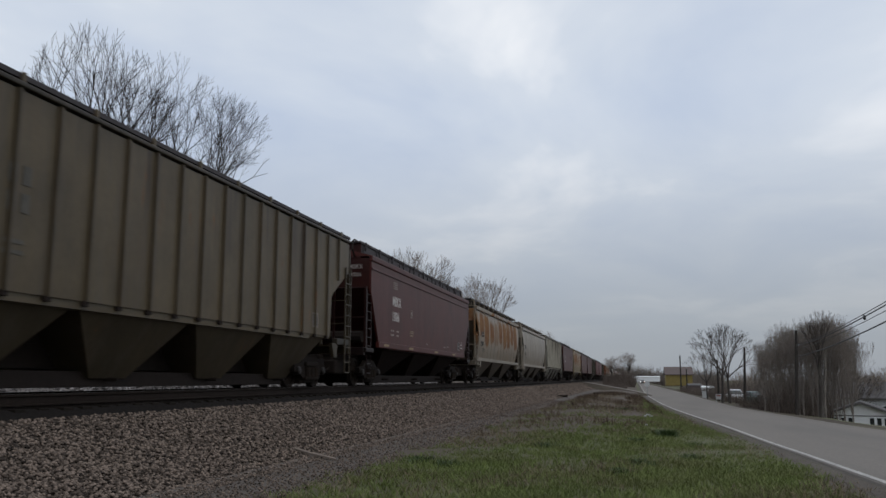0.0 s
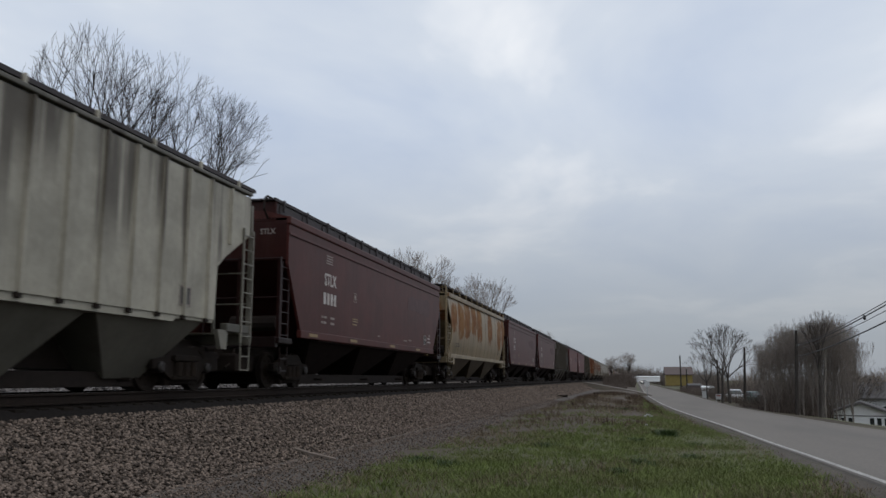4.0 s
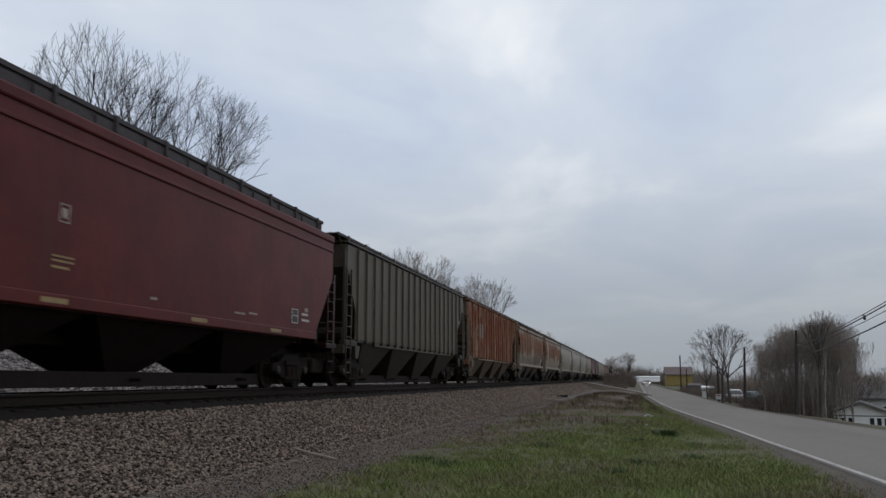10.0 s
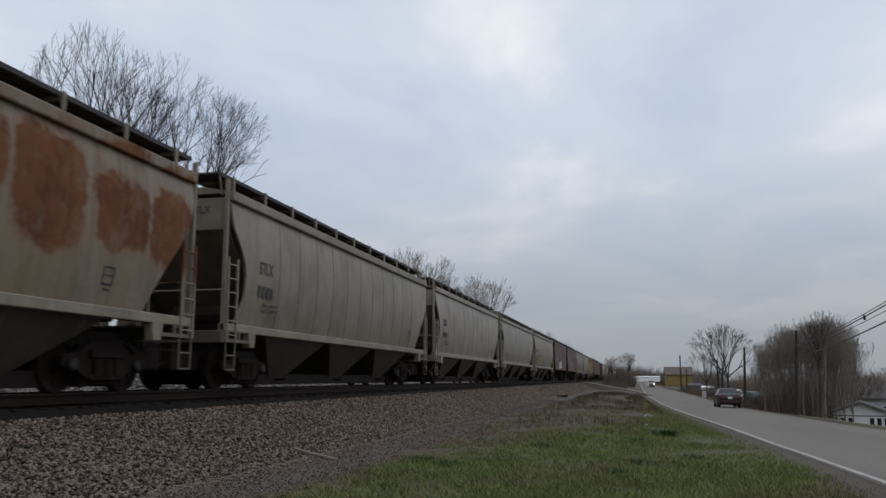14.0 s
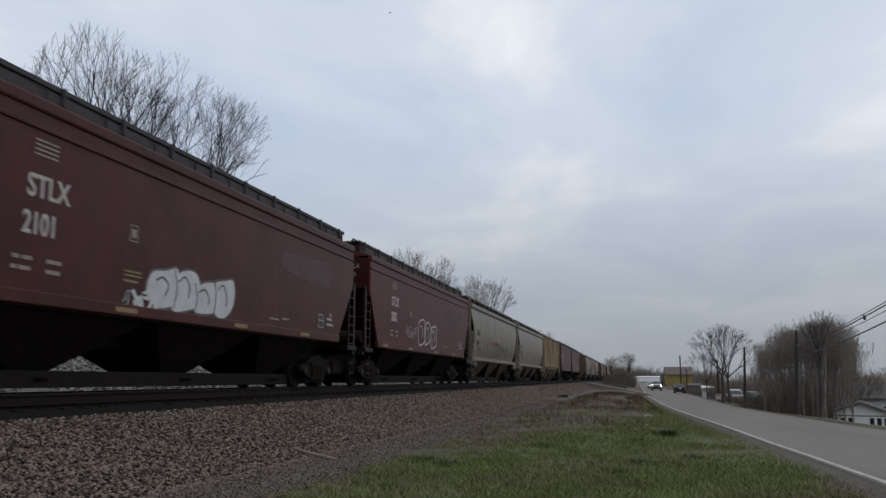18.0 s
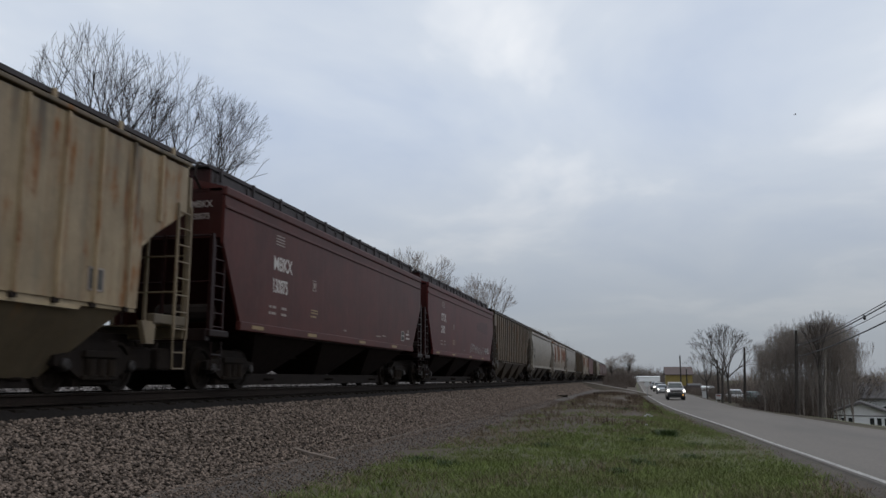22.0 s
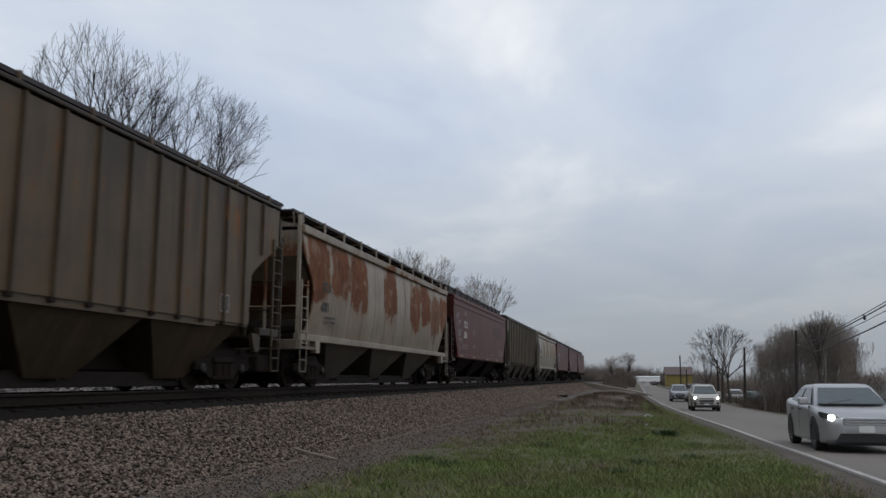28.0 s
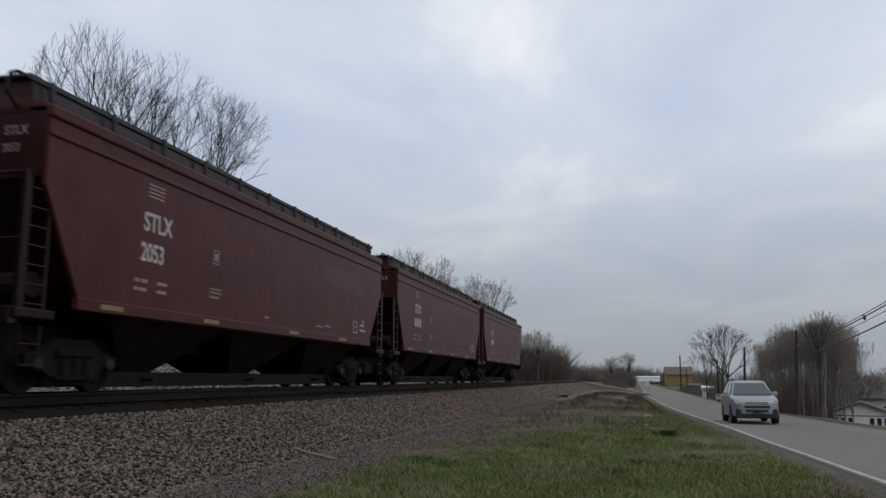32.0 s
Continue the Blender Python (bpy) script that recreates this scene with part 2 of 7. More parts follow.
BROWN_PATCH = mat("faded_brown_spray", (0.110, 0.078, 0.055), 0.9, 0, 4, 0.3, 0, (0.135, 0.108, 0.082), 1.5, 0.5)
RED_PATCH = mat("faded_red_spray", (0.24, 0.07, 0.06), 0.6, 0, 4, 0.3)
REFLECT = mat("yellow_reflector_tape", (0.22, 0.15, 0.06), 0.4, 0, 5, 0.25)
RAIL = mat("rail_steel_rusty", (0.020, 0.014, 0.011), 0.8, 0.1, 14, 0.3, spec=0.15)
RAIL_HEAD = mat("rail_head_polished", (0.20, 0.19, 0.18), 0.45, 0.9, 14, 0.2)
TIE = mat("creosoted_tie", (0.014, 0.011, 0.009), 0.95, 0, 20, 0.4, 0.4, (0.022, 0.018, 0.015), 3, 0.5, (1, 4, 4), vary=0.3, spec=0.1)
STONE = mat("ballast_stone", (0.126, 0.098, 0.080), 0.9, 0, 20, 0.25, 0.2, island=0.85, spec=0.2)
PALE_STONE = mat("pale_stone", (0.15, 0.138, 0.134), 0.9, 0, 20, 0.25, 0.2, island=0.7, spec=0.2)
BED = mat("ballast_bed", (0.075, 0.060, 0.049), 0.95, 0, 26, 0.75, 0.8, (0.050, 0.040, 0.033), 0.5, 0.6, spec=0.15)
LITTER = mat("leaf_litter", (0.055, 0.045, 0.034), 0.95, 0, 7, 0.5, 0.5, (0.085, 0.070, 0.048), 0.7, 0.7, spec=0.15)
DIRT = mat("gritty_dirt", (0.088, 0.074, 0.064), 0.95, 0, 18, 0.45, 0.5, (0.090, 0.076, 0.065), 0.8, 0.6, (2.5, 0.35, 1))
SHOULDER = mat("brown_shoulder_grit", (0.066, 0.054, 0.043), 0.95, 0, 18, 0.5, 0.5, (0.092, 0.078, 0.062), 1.2, 0.6)
SHADE_BED = mat("shaded_oily_bed", (0.013, 0.011, 0.010), 0.95, 0, 22, 0.6, 0.6, spec=0.1)
ASPHALT = mat("weathered_asphalt", (0.150, 0.133, 0.116), 0.85, 0, 38, 0.22, 0.3, (0.118, 0.106, 0.094), 0.35, 0.75, (1, 0.15, 1))
GRAVEL_PATH = mat("pale_gravel", (0.17, 0.155, 0.14), 0.95, 0, 20, 0.3, 0.4)
LINE = mat("worn_white_line", (0.40, 0.385, 0.36), 0.75, 0, 22, 0.25, 0, (0.19, 0.18, 0.17), 5, 0.8)
YLINE = mat("worn_yellow_line", (0.17, 0.152, 0.115), 0.75, 0, 22, 0.25, 0, (0.145, 0.135, 0.12), 4, 0.9)
BARK = mat("grey_brown_bark", (0.042, 0.035, 0.031), 0.9, 0, 9, 0.35, 0.4, (0.15, 0.135, 0.12), 1.0, 0.5, (3, 3, 0.6))
PALE_BARK = mat("pale_sycamore_bark", (0.16, 0.142, 0.125), 0.9, 0, 4, 0.45, 0.3, (0.10, 0.085, 0.07), 1.5, 0.7)
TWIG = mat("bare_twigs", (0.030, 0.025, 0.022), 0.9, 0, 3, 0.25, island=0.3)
STEM_BARK = mat("grey_stem_bark", (0.165, 0.143, 0.127), 0.9, 0, 5, 0.35, 0.2, (0.17, 0.15, 0.13), 0.8, 0.6)
PALE_BRUSH = mat("pale_dead_brush", (0.24, 0.212, 0.185), 0.95, 0, 2, 0.3, island=0.4, spec=0.1)
DRY_BANK = mat("pale_crushed_stone", (0.145, 0.132, 0.125), 0.95, 0, 11, 0.75, 0.8, (0.085, 0.075, 0.07), 3.0, 0.6, spec=0.1)
TWIG_DARK = mat("dark_bare_twigs", (0.062, 0.052, 0.046), 0.95, 0, 2, 0.25, island=0.3, spec=0.1)
TWIG_MID = mat("brown_bare_twigs", (0.175, 0.150, 0.132), 0.95, 0, 2, 0.25, island=0.35, spec=0.1)
BRUSH = mat("dark_brown_brush", (0.120, 0.098, 0.084), 0.95, 0, 2, 0.35, island=0.5, spec=0.1)
DARKENING_BRUSH = mat("gap_darkening_brush", (0.022, 0.018, 0.015), 0.95, 0, 2, 0.35, island=0.5, spec=0.05)
# far twigs paler than TWIG: the air's haze is put into the colour
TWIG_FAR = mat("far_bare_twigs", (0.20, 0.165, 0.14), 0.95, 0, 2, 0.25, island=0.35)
GRASS = mat("spring_grass", (0.124, 0.156, 0.048), 0.8, 0, 0.7, 0.3, 0, (0.125, 0.108, 0.056), 0.5, 0.5, island=0.28, spec=0.2)
DRY = mat("dry_grass", (0.148, 0.116, 0.076), 0.85, 0, 2, 0.3, island=0.45)
DEAD = mat("brown_dead_weeds", (0.082, 0.060, 0.043), 0.9, 0, 2, 0.3, island=0.5, spec=0.1)
WEED = mat("dark_green_weed", (0.040, 0.068, 0.018), 0.6, 0, 4, 0.3, island=0.35)


# ---- mesh helpers ----
class Geo:
    """Collects vertices and faces of one mesh."""

    def __init__(self):
        self.v, self.f = [], []

    def add(self, verts, faces):
        k = len(self.v)
        self.v += [tuple(p) for p in verts]
        self.f += [tuple(i + k for i in q) for q in faces]
        return self

    def box(self, x0, x1, y0, y1, z0, z1):
        p = [(x, y, z) for x in (x0, x1) for y in (y0, y1) for z in (z0, z1)]
        return self.add(p, [(0, 1, 3, 2), (4, 6, 7, 5), (0, 4, 5, 1), (2, 3, 7, 6), (0, 2, 6, 4), (1, 5, 7, 3)])

    def soft_box(self, x0, x1, y0, y1, z0, z1, b=0.02):
        """A box with its edges chamfered."""
        bm = bmesh.new()
        bmesh.ops.create_cube(bm, size=1.0)
        for q in bm.verts:
            q.co = ((x0 + x1) / 2 + q.co.x * (x1 - x0), (y0 + y1) / 2 + q.co.y * (y1 - y0), (z0 + z1) / 2 + q.co.z * (z1 - z0))
        bmesh.ops.bevel(bm, geom=bm.edges[:], offset=b, segments=2, affect="EDGES", profile=0.5)
        bm.verts.index_update()
        self.add([q.co.copy() for q in bm.verts], [[w.index for w in fc.verts] for fc in bm.faces])
        bm.free()
        return self

    def tube(self, a, c, r, r2=None, n=6, caps=True):
        a, c = Vector(a), Vector(c)
        d = c - a
        if d.length < 1e-6:
            return self
        d.normalize()
        s = d.orthogonal().normalized()
        t = d.cross(s)
        r2 = r if r2 is None else r2
        p = []
        for base, rad in ((a, r), (c, r2)):
            for i in range(n):
                w = 2 * math.pi * i / n
                p.append(base + s * (rad * math.cos(w)) + t * (rad * math.sin(w)))
        f = [(i, (i + 1) % n, n + (i + 1) % n, n + i) for i in range(n)]
        if caps:
            f += [tuple(reversed(range(n))), tuple(range(n, 2 * n))]
        return self.add(p, f)

    def path(self, pts, r, n=6):
        for a, c in zip(pts, pts[1:]):
            self.tube(a, c, r, n=n)
        return self

    def prism(self, poly, lo, hi, axis="x"):
        """A flat outline pushed along one axis. Outline as (y, z), (x, z) or (x, y)."""
        n = len(poly)
        put = {"x": lambda w, p: (w, p[0], p[1]), "y": lambda w, p: (p[0], w, p[1]), "z": lambda w, p: (p[0], p[1], w)}[axis]
        v = [put(lo, p) for p in poly] + [put(hi, p) for p in poly]
        f = [(i, (i + 1) % n, n + (i + 1) % n, n + i) for i in range(n)]
        return self.add(v, f + [tuple(reversed(range(n))), tuple(range(n, 2 * n))])

    def loft(self, rings, close=True, caps=True):
        n = len(rings[0])
        k = len(self.v)
        for r in rings:
            self.v += [tuple(p) for p in r]
        m = n if close else n - 1
        for j in range(len(rings) - 1):
            for i in range(m):
                self.f.append((k + j * n + i, k + j * n + (i + 1) % n, k + (j + 1) * n + (i + 1) % n, k + (j + 1) * n + i))
        if caps and close:
            self.f.append(tuple(k + i for i in reversed(range(n))))
            self.f.append(tuple(k + (len(rings) - 1) * n + i for i in range(n)))
        return self

    def spin(self, prof, n=20, axis="x"):
        """Turns a profile of (along the axis, radius) round that axis."""
        rings = []
        for i in range(n):
            w = 2 * math.pi * i / n
            c, s = math.cos(w), math.sin(w)
            rings.append([{"x": (a, r * c, r * s), "y": (r * c, a, r * s), "z": (r * c, r * s, a)}[axis] for a, r in prof])
        rings.append(rings[0])
        return self.loft(rings, close=False)

    def shifted(self, dx=0, dy=0, dz=0):
        self.v = [(a + dx, c + dy, e + dz) for a, c, e in self.v]
        return self

    def mesh(self, name, material, smooth=False):
        me = bpy.data.meshes.new(name)
        me.from_pydata(self.v, [], self.f)
        bm = bmesh.new()
        bm.from_mesh(me)
        bmesh.ops.recalc_face_normals(bm, faces=bm.faces)
        bm.to_mesh(me)
        bm.free()
        me.materials.append(material)
        if smooth:
            me.shade_smooth()
            me.set_sharp_from_angle(angle=radians(38))
        return me


def part(name, geo, material, parent, label="", smooth=False):
    """One mesh object under a thing or a part."""
    me = geo if isinstance(geo, bpy.types.Mesh) else geo.mesh(name, material, smooth)
    ob = new(name, me)
    ob.parent = parent
    return tagged(ob, label) if label else ob


def thing(name, label, category, group="", kind="", at=None):
    ob = new(name)
    ob.empty_display_size = 0.3
    if at is not None:
        ob.matrix_basis = at
    return tagged(ob, label, category, group, kind)


def single(name, geo, material, label="", category="", group="", kind="", smooth=False):
    me = geo if isinstance(geo, bpy.types.Mesh) else geo.mesh(name, material, smooth)
    return tagged(new(name, me), label, category, group, kind)


def soup(name, verts, faces, material):
    """A large mesh from numpy arrays of triangles or quads."""
    me = bpy.data.meshes.new(name)
    verts = np.asarray(verts, dtype=np.float32)
    faces = np.asarray(faces, dtype=np.int32)
    k = faces.shape[1]
    me.vertices.add(len(verts))
    me.vertices.foreach_set("co", verts.ravel())
    me.loops.add(faces.size)
    me.loops.foreach_set("vertex_index", faces.ravel())
    me.polygons.add(len(faces))
    me.polygons.foreach_set("loop_start", np.arange(0, faces.size, k, dtype=np.int32))
    me.materials.append(material)
    me.update(calc_edges=True)
    me.validate()
    return me


def letters(text, size):
    cu = bpy.data.curves.new("lettering", "FONT")
    cu.body, cu.size, cu.extrude, cu.offset = text, size, 0.003, size * 0.018
    cu.align_x = "LEFT"
    ob = bpy.data.objects.new("lettering", cu)
    scene.collection.objects.link(ob)
    bpy.context.view_layer.update()
    me = bpy.data.meshes.new_from_object(ob.evaluated_get(bpy.context.evaluated_depsgraph_get()))
    bpy.data.objects.remove(ob)
    bpy.data.curves.remove(cu)
    return me


# ---- the lie of the land ----
TRACK_X, RAIL_Z = -9.85, 1.37
ROAD_Y = [-200, 12, 18, 29, 41, 78, 122, 200, 363, 900]
ROAD_X = [3.22, 3.22, 3.22, 3.09, 2.85, 2.31, 1.75, 1.95, 2.6, 3.0]


def lane_base(y):
    return float(np.interp(y, [-200, 0, 21, 33, 56, 105, 260, 900], [2.88, 2.88, 2.86, 2.70, 2.66, 2.55, 2.6, 2.6]))


def road_left(y):
    """The edge of the asphalt: it bows to the west before the crossing."""
    return float(np.interp(y, ROAD_Y, ROAD_X))


def road_right(y):
    return float(np.interp(y, [-200, 0, 27, 48, 76, 120, 260, 700], [8.75, 8.75, 8.78, 8.8, 8.2, 8.0, 7.2, 5.6]))


def road_z(y, x=3.3):
    left = float(np.interp(y, [-200, 0, 11, 22, 33, 56, 75, 105, 300, 900], [0.37, 0.37, 0.235, 0.05, -0.07, -0.40, -0.58, -0.66, -0.62, -0.6]))
    fall = float(np.interp(y, [-200, 0, 27, 40, 84, 120], [0.12, 0.12, 0.12, 0.16, 0.1, 0.02]))
    return left - fall * (x - lane_base(y)) / 5.4


def ground_z(x, y):
    """Height of the soil: bank below the track, a grassy verge, the road's bed, and lower land beyond it."""
    rl, rr = road_left(y), road_right(y)
    toe = float(np.interp(y, [-50, 30, 90, 130, 300], [0.03, 0.03, -0.05, -0.05, -0.1]))
    shoulder = road_z(y, rl) - 0.06
    right = road_z(y, rr) - 0.08
    far_right = right - 3.5
    mound = 0.30 * math.exp(-((y - 62) / 30) ** 2)
    xs = [-400, -60, -30, -22, -16.5, -14.2, -11.7, -8.2, -5.9, -5.0, -2.6, 0.6, rl - 0.9, rl - 0.1, rl + 0.3, rr - 0.3, rr + 0.4, rr + 6, rr + 16, 60, 500]
    rise = float(np.interp(y, [110, 190], [1.0, 0.35]))
    zs = [3.2 * rise, 2.6 * rise, 1.9 * rise, 1.0 * rise, 0.1, 0.45, 0.9, 0.9, toe + 0.06, toe, toe + 0.02 + mound, toe * 0.7 + shoulder * 0.3 + mound * 0.5, shoulder - 0.02, shoulder, road_z(y, rl) - 0.25, right - 0.22, right,
          right - 0.6, far_right, far_right, far_right]
    return float(np.interp(x, xs, zs))


def spread(a, c, first, grow):
    out, s = [a], first
    while out[-1] < c:
        out.append(out[-1] + s)
        s *= grow
    out[-1] = c
    return out


def build_ground():
    xs = sorted(set([-600, -300, -150, -100, -60, -40, -30, -24, -20, -18, -16.5, -15, -14.2, -13, -11.7, -10.8, -9, -8.2]
                    + [round(-8.0 + 0.3 * i, 2) for i in range(58)] + [9.8, 10.5, 12, 14, 16, 18, 21, 25, 30, 40, 60, 100, 180, 350, 800]))
    ys = [-900, -400, -150, -80, -40, -20, -10, -4] + spread(0, 700, 0.5, 1.035) + [900, 1300, 2000, 3500]
    rng = random.Random(3)
    v = []
    for y in ys:
        for x in xs:
            near = 0.0 if (x < -5.2 or road_left(y) - 0.3 < x < road_right(y) + 0.4) else 1.0
            z = ground_z(x, y) + near * 0.05 * noise.noise((x * 0.9, y * 0.9, 0.0)) + near * 0.09 * noise.noise((x * 0.23, y * 0.2, 4.0))
            v.append((x, y, z))
    n = len(xs)
    f = [(j * n + i, j * n + i + 1, (j + 1) * n + i + 1, (j + 1) * n + i) for j in range(len(ys) - 1) for i in range(n - 1)]
    me = soup("ground", v, f, SOIL)
    me.shade_smooth()
    return tagged(new("ground", me), "grassy verge and fields with thin dry patches", "ground", kind="structure")


def soil_material():
    m = mat("grassy_soil", (0.074, 0.078, 0.034), 0.95, 0, 5, 0.45, 0.6, (0.098, 0.080, 0.054), 0.42, 0.8)
    # bare brown earth on the rise between the road and the rails
    nt = m.node_tree
    L = nt.links.new
    b = nt.nodes["Principled BSDF"]
    old = b.inputs["Base Color"].links[0].from_socket
    tc = nt.nodes.new("ShaderNodeTexCoord")
    wob = wnode(nt, "ShaderNodeTexNoise", Scale=0.5, Detail=5.0, Roughness=0.65)
    L(tc.outputs["Object"], wob.inputs["Vector"])
    sep = nt.nodes.new("ShaderNodeSeparateXYZ")
    L(tc.outputs["Object"], sep.inputs[0])

    def band(v, a, c, lo, hi):
        n = nt.nodes.new("ShaderNodeMapRange")
        n.interpolation_type = "SMOOTHSTEP"
        for k, q in (("From Min", a), ("From Max", c), ("To Min", lo), ("To Max", hi)):
            n.inputs[k].default_value = q
        L(v, n.inputs["Value"])
        return n.outputs[0]

    def op(kind, a, c):
        n = nt.nodes.new("ShaderNodeMath")
        n.operation = kind
        L(a, n.inputs[0])
        if isinstance(c, float):
            n.inputs[1].default_value = c
        else:
            L(c, n.inputs[1])
        return n.outputs[0]

    zone = op("MULTIPLY", band(op("SUBTRACT", sep.outputs["Y"], op("MULTIPLY", sep.outputs["X"], 4.0)), 22.0, 38.0, 0.0, 1.0), band(sep.outputs["X"], -0.2, 1.8, 1.0, 0.0))
    share = band(op("ADD", zone, op("MULTIPLY", wob.outputs[0], 0.9)), 0.75, 1.15, 0.0, 0.95)
    mx = nt.nodes.new("ShaderNodeMix")
    mx.data_type = "RGBA"
    L(share, mx.inputs[0])
    L(old, mx.inputs[6])
    mx.inputs[7].default_value = (0.074, 0.056, 0.043, 1)
    L(mx.outputs[2], b.inputs["Base Color"])
    return m


SOIL = soil_material()
build_ground()


def build_road():
    g, lines, yl = Geo(), Geo(), Geo()
    ys = [-880, -300, -120, -60, -30] + spread(-10, 800, 2.0, 1.05)
    rows, wl, wr, cl = [], [], [], []
    for y in ys:
        a, c = road_left(y), road_right(y)
        mid = (a + c) / 2
        rows.append([(a - 0.03, y, road_z(y, a) - 0.05), (a, y, road_z(y, a)), (mid, y, road_z(y, mid) + 0.05), (c, y, road_z(y, c)), (c + 0.25, y, road_z(y, c) - 0.05)])
        wl.append([(a + 0.05, y, road_z(y, a + 0.05) + 0.009), (a + 0.155, y, road_z(y, a + 0.155) + 0.012)])
        wr.append([(c - 0.30, y, road_z(y, c - 0.3) + 0.012), (c - 0.18, y, road_z(y, c - 0.18) + 0.009)])
        cl.append([(mid - 0.16, y, road_z(y, mid - .16) + 0.052), (mid - 0.05, y, road_z(y, mid - .05) + 0.056)])
    g.loft(rows, close=False)
    road = single("road", g, ASPHALT, "grey weathered two-lane asphalt road", "road", kind="structure")
    lines.loft(wl, close=False)
    part("edge_line", lines, LINE, road, "worn white edge line")
    part("edge_line", Geo().loft(wr, close=False), YLINE, road, "almost worn-off edge line")
    rows = []
    for y in ys:
        c = road_right(y)
        rows.append([(c + 0.24, y, road_z(y, c) - 0.045)] + [(c + d, y, ground_z(c + d, y) + 0.02 + 0.03 * noise.noise((d, y * 0.4, 1.0))) for d in (0.6, 1.4, 2.4, 3.6)])
    single("litter_verge", Geo().loft(rows, close=False), LITTER, "brown leaf litter and bare soil beyond the asphalt", "leaf litter", kind="structure")
    # a band of grit along the edge of the asphalt
    rows = []
    for y in ys:
        a = road_left(y)
        w = 0.62 + 0.16 * noise.noise((y * 0.5, 3, 0)) + 0.08 * noise.noise((y * 2.1, 4, 0))
        rows.append([(a - w, y, ground_z(a - w, y) - 0.01), (a - 0.35, y, ground_z(a - 0.35, y) + 0.05), (a - 0.02, y, road_z(y, a) - 0.035)])
    single("road_shoulder", Geo().loft(rows, close=False), SHOULDER, "gritty brown dirt shoulder beside the asphalt", "road shoulder", kind="structure")


build_road()


def build_track():
    # the ballast bank: one long body under both rails
    prof = [(-16.4, 0.0), (-14.2, 0.5), (-12.4, 1.0), (-11.3, 1.155), (-8.70, 1.155), (-8.20, 1.02), (-5.95, 0.10), (-5.4, 0.0)]
    ys = [-880, -150, -60, -20] + spread(0, 900, 1.0, 1.05)
    rows = []
    for y in ys:
        low = min(0.0, ground_z(-5.2, y)) - 0.02
        rows.append([(x, y, z if z > 0.2 else z + low + 0.03) for x, z in prof])
    bank = single("ballast_bank", Geo().loft(rows, close=False), BED, "long bank of crushed grey ballast under the track", "ballast", kind="structure")
    # sheet whose near-black colour holds the train's shade on the ballast
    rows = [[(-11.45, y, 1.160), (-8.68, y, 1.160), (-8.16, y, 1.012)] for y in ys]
    part("track_bed", Geo().loft(rows, close=False), SHADE_BED, bank, "dark oily ballast between and beside the ties, the train's shade in its colour")
    rows = [[(x, y, z + 0.10 * noise.noise((x, y * 0.3, 2.0))) for x, z in ((-26, 2.9), (-21.5, 2.75), (-19.5, 2.55), (-15.6, 0.35), (-14.6, 0.25))] for y in ys if -30 < y < 75]
    single("stone_bank", Geo().loft(rows, close=False), DRY_BANK, "bank of pale crushed stone behind the track", "bank", kind="structure")
    # gritty service strip at the foot of the bank
    rows = [[(-6.0 + 0.12 * noise.noise((y * 0.3, 1, 0)), y, ground_z(-5.9, y) + 0.075), (-5.6, y, ground_z(-5.5, y) + 0.035),
             (-5.1, y, ground_z(-5.1, y) + 0.045), (-4.55 + 0.30 * noise.noise((y * 0.25, 5, 0)) + 0.14 * noise.noise((y * 1.1, 8, 0)), y, ground_z(-4.5, y) - 0.01)] for y in ys]
    single("dirt_strip", Geo().loft(rows, close=False), DIRT, "strip of gritty dirt along the foot of the ballast", "dirt strip", kind="structure")
    # rails
    half = [(0.070, 0.0), (0.070, 0.012), (0.010, 0.028), (0.009, 0.125), (0.036, 0.140), (0.036, 0.168), (0.030, 0.176)]
    prof = [(x, z - 0.176) for x, z in half] + [(-x, z - 0.176) for x, z in reversed(half)]
    for side in (-0.7525, 0.7525):
        g = Geo().prism([(x + TRACK_X + side, z + RAIL_Z) for x, z in prof], -880, 900, "y")
        rail = single("rail", g, RAIL, "rusty steel rail with a polished head", "rail", "running rails", kind="structure")
        part("rail_head", Geo().box(TRACK_X + side - 0.026, TRACK_X + side + 0.026, -880, 900, RAIL_Z - 0.002, RAIL_Z + 0.0015), RAIL_HEAD, rail, "polished running surface")


build_track()


# ---- freight cars: lengthwise y, near side +x, rail top z = 0 ----
def wheelset(parent, y):
    g = Geo()
    g.tube((-0.95, 0, 0), (0.95, 0, 0), 0.075, n=8)
    for s in (-1, 1):
        prof = [(s * 0.685, 0.08), (s * 0.685, 0.485), (s * 0.715, 0.485), (s * 0.722, 0.462), (s * 0.815, 0.452), (s * 0.815, 0.385),
                (s * 0.765, 0.36), (s * 0.755, 0.17), (s * 0.83, 0.14), (s * 0.83, 0.075)]
        g.spin(prof, 20)
        for k in range(6):
            w = k * math.pi / 3
            g.tube((s * 0.775, 0.27 * math.cos(w), 0.27 * math.sin(w)), (s * 0.79, 0.27 * math.cos(w), 0.27 * math.sin(w)), 0.045, n=6)
    ob = part("wheelset", g, BOGIE, parent, "dark steel wheels on one axle", smooth=True)
    ob.matrix_parent_inverse = Matrix.Translation((0, y, 0.455))
    return ob


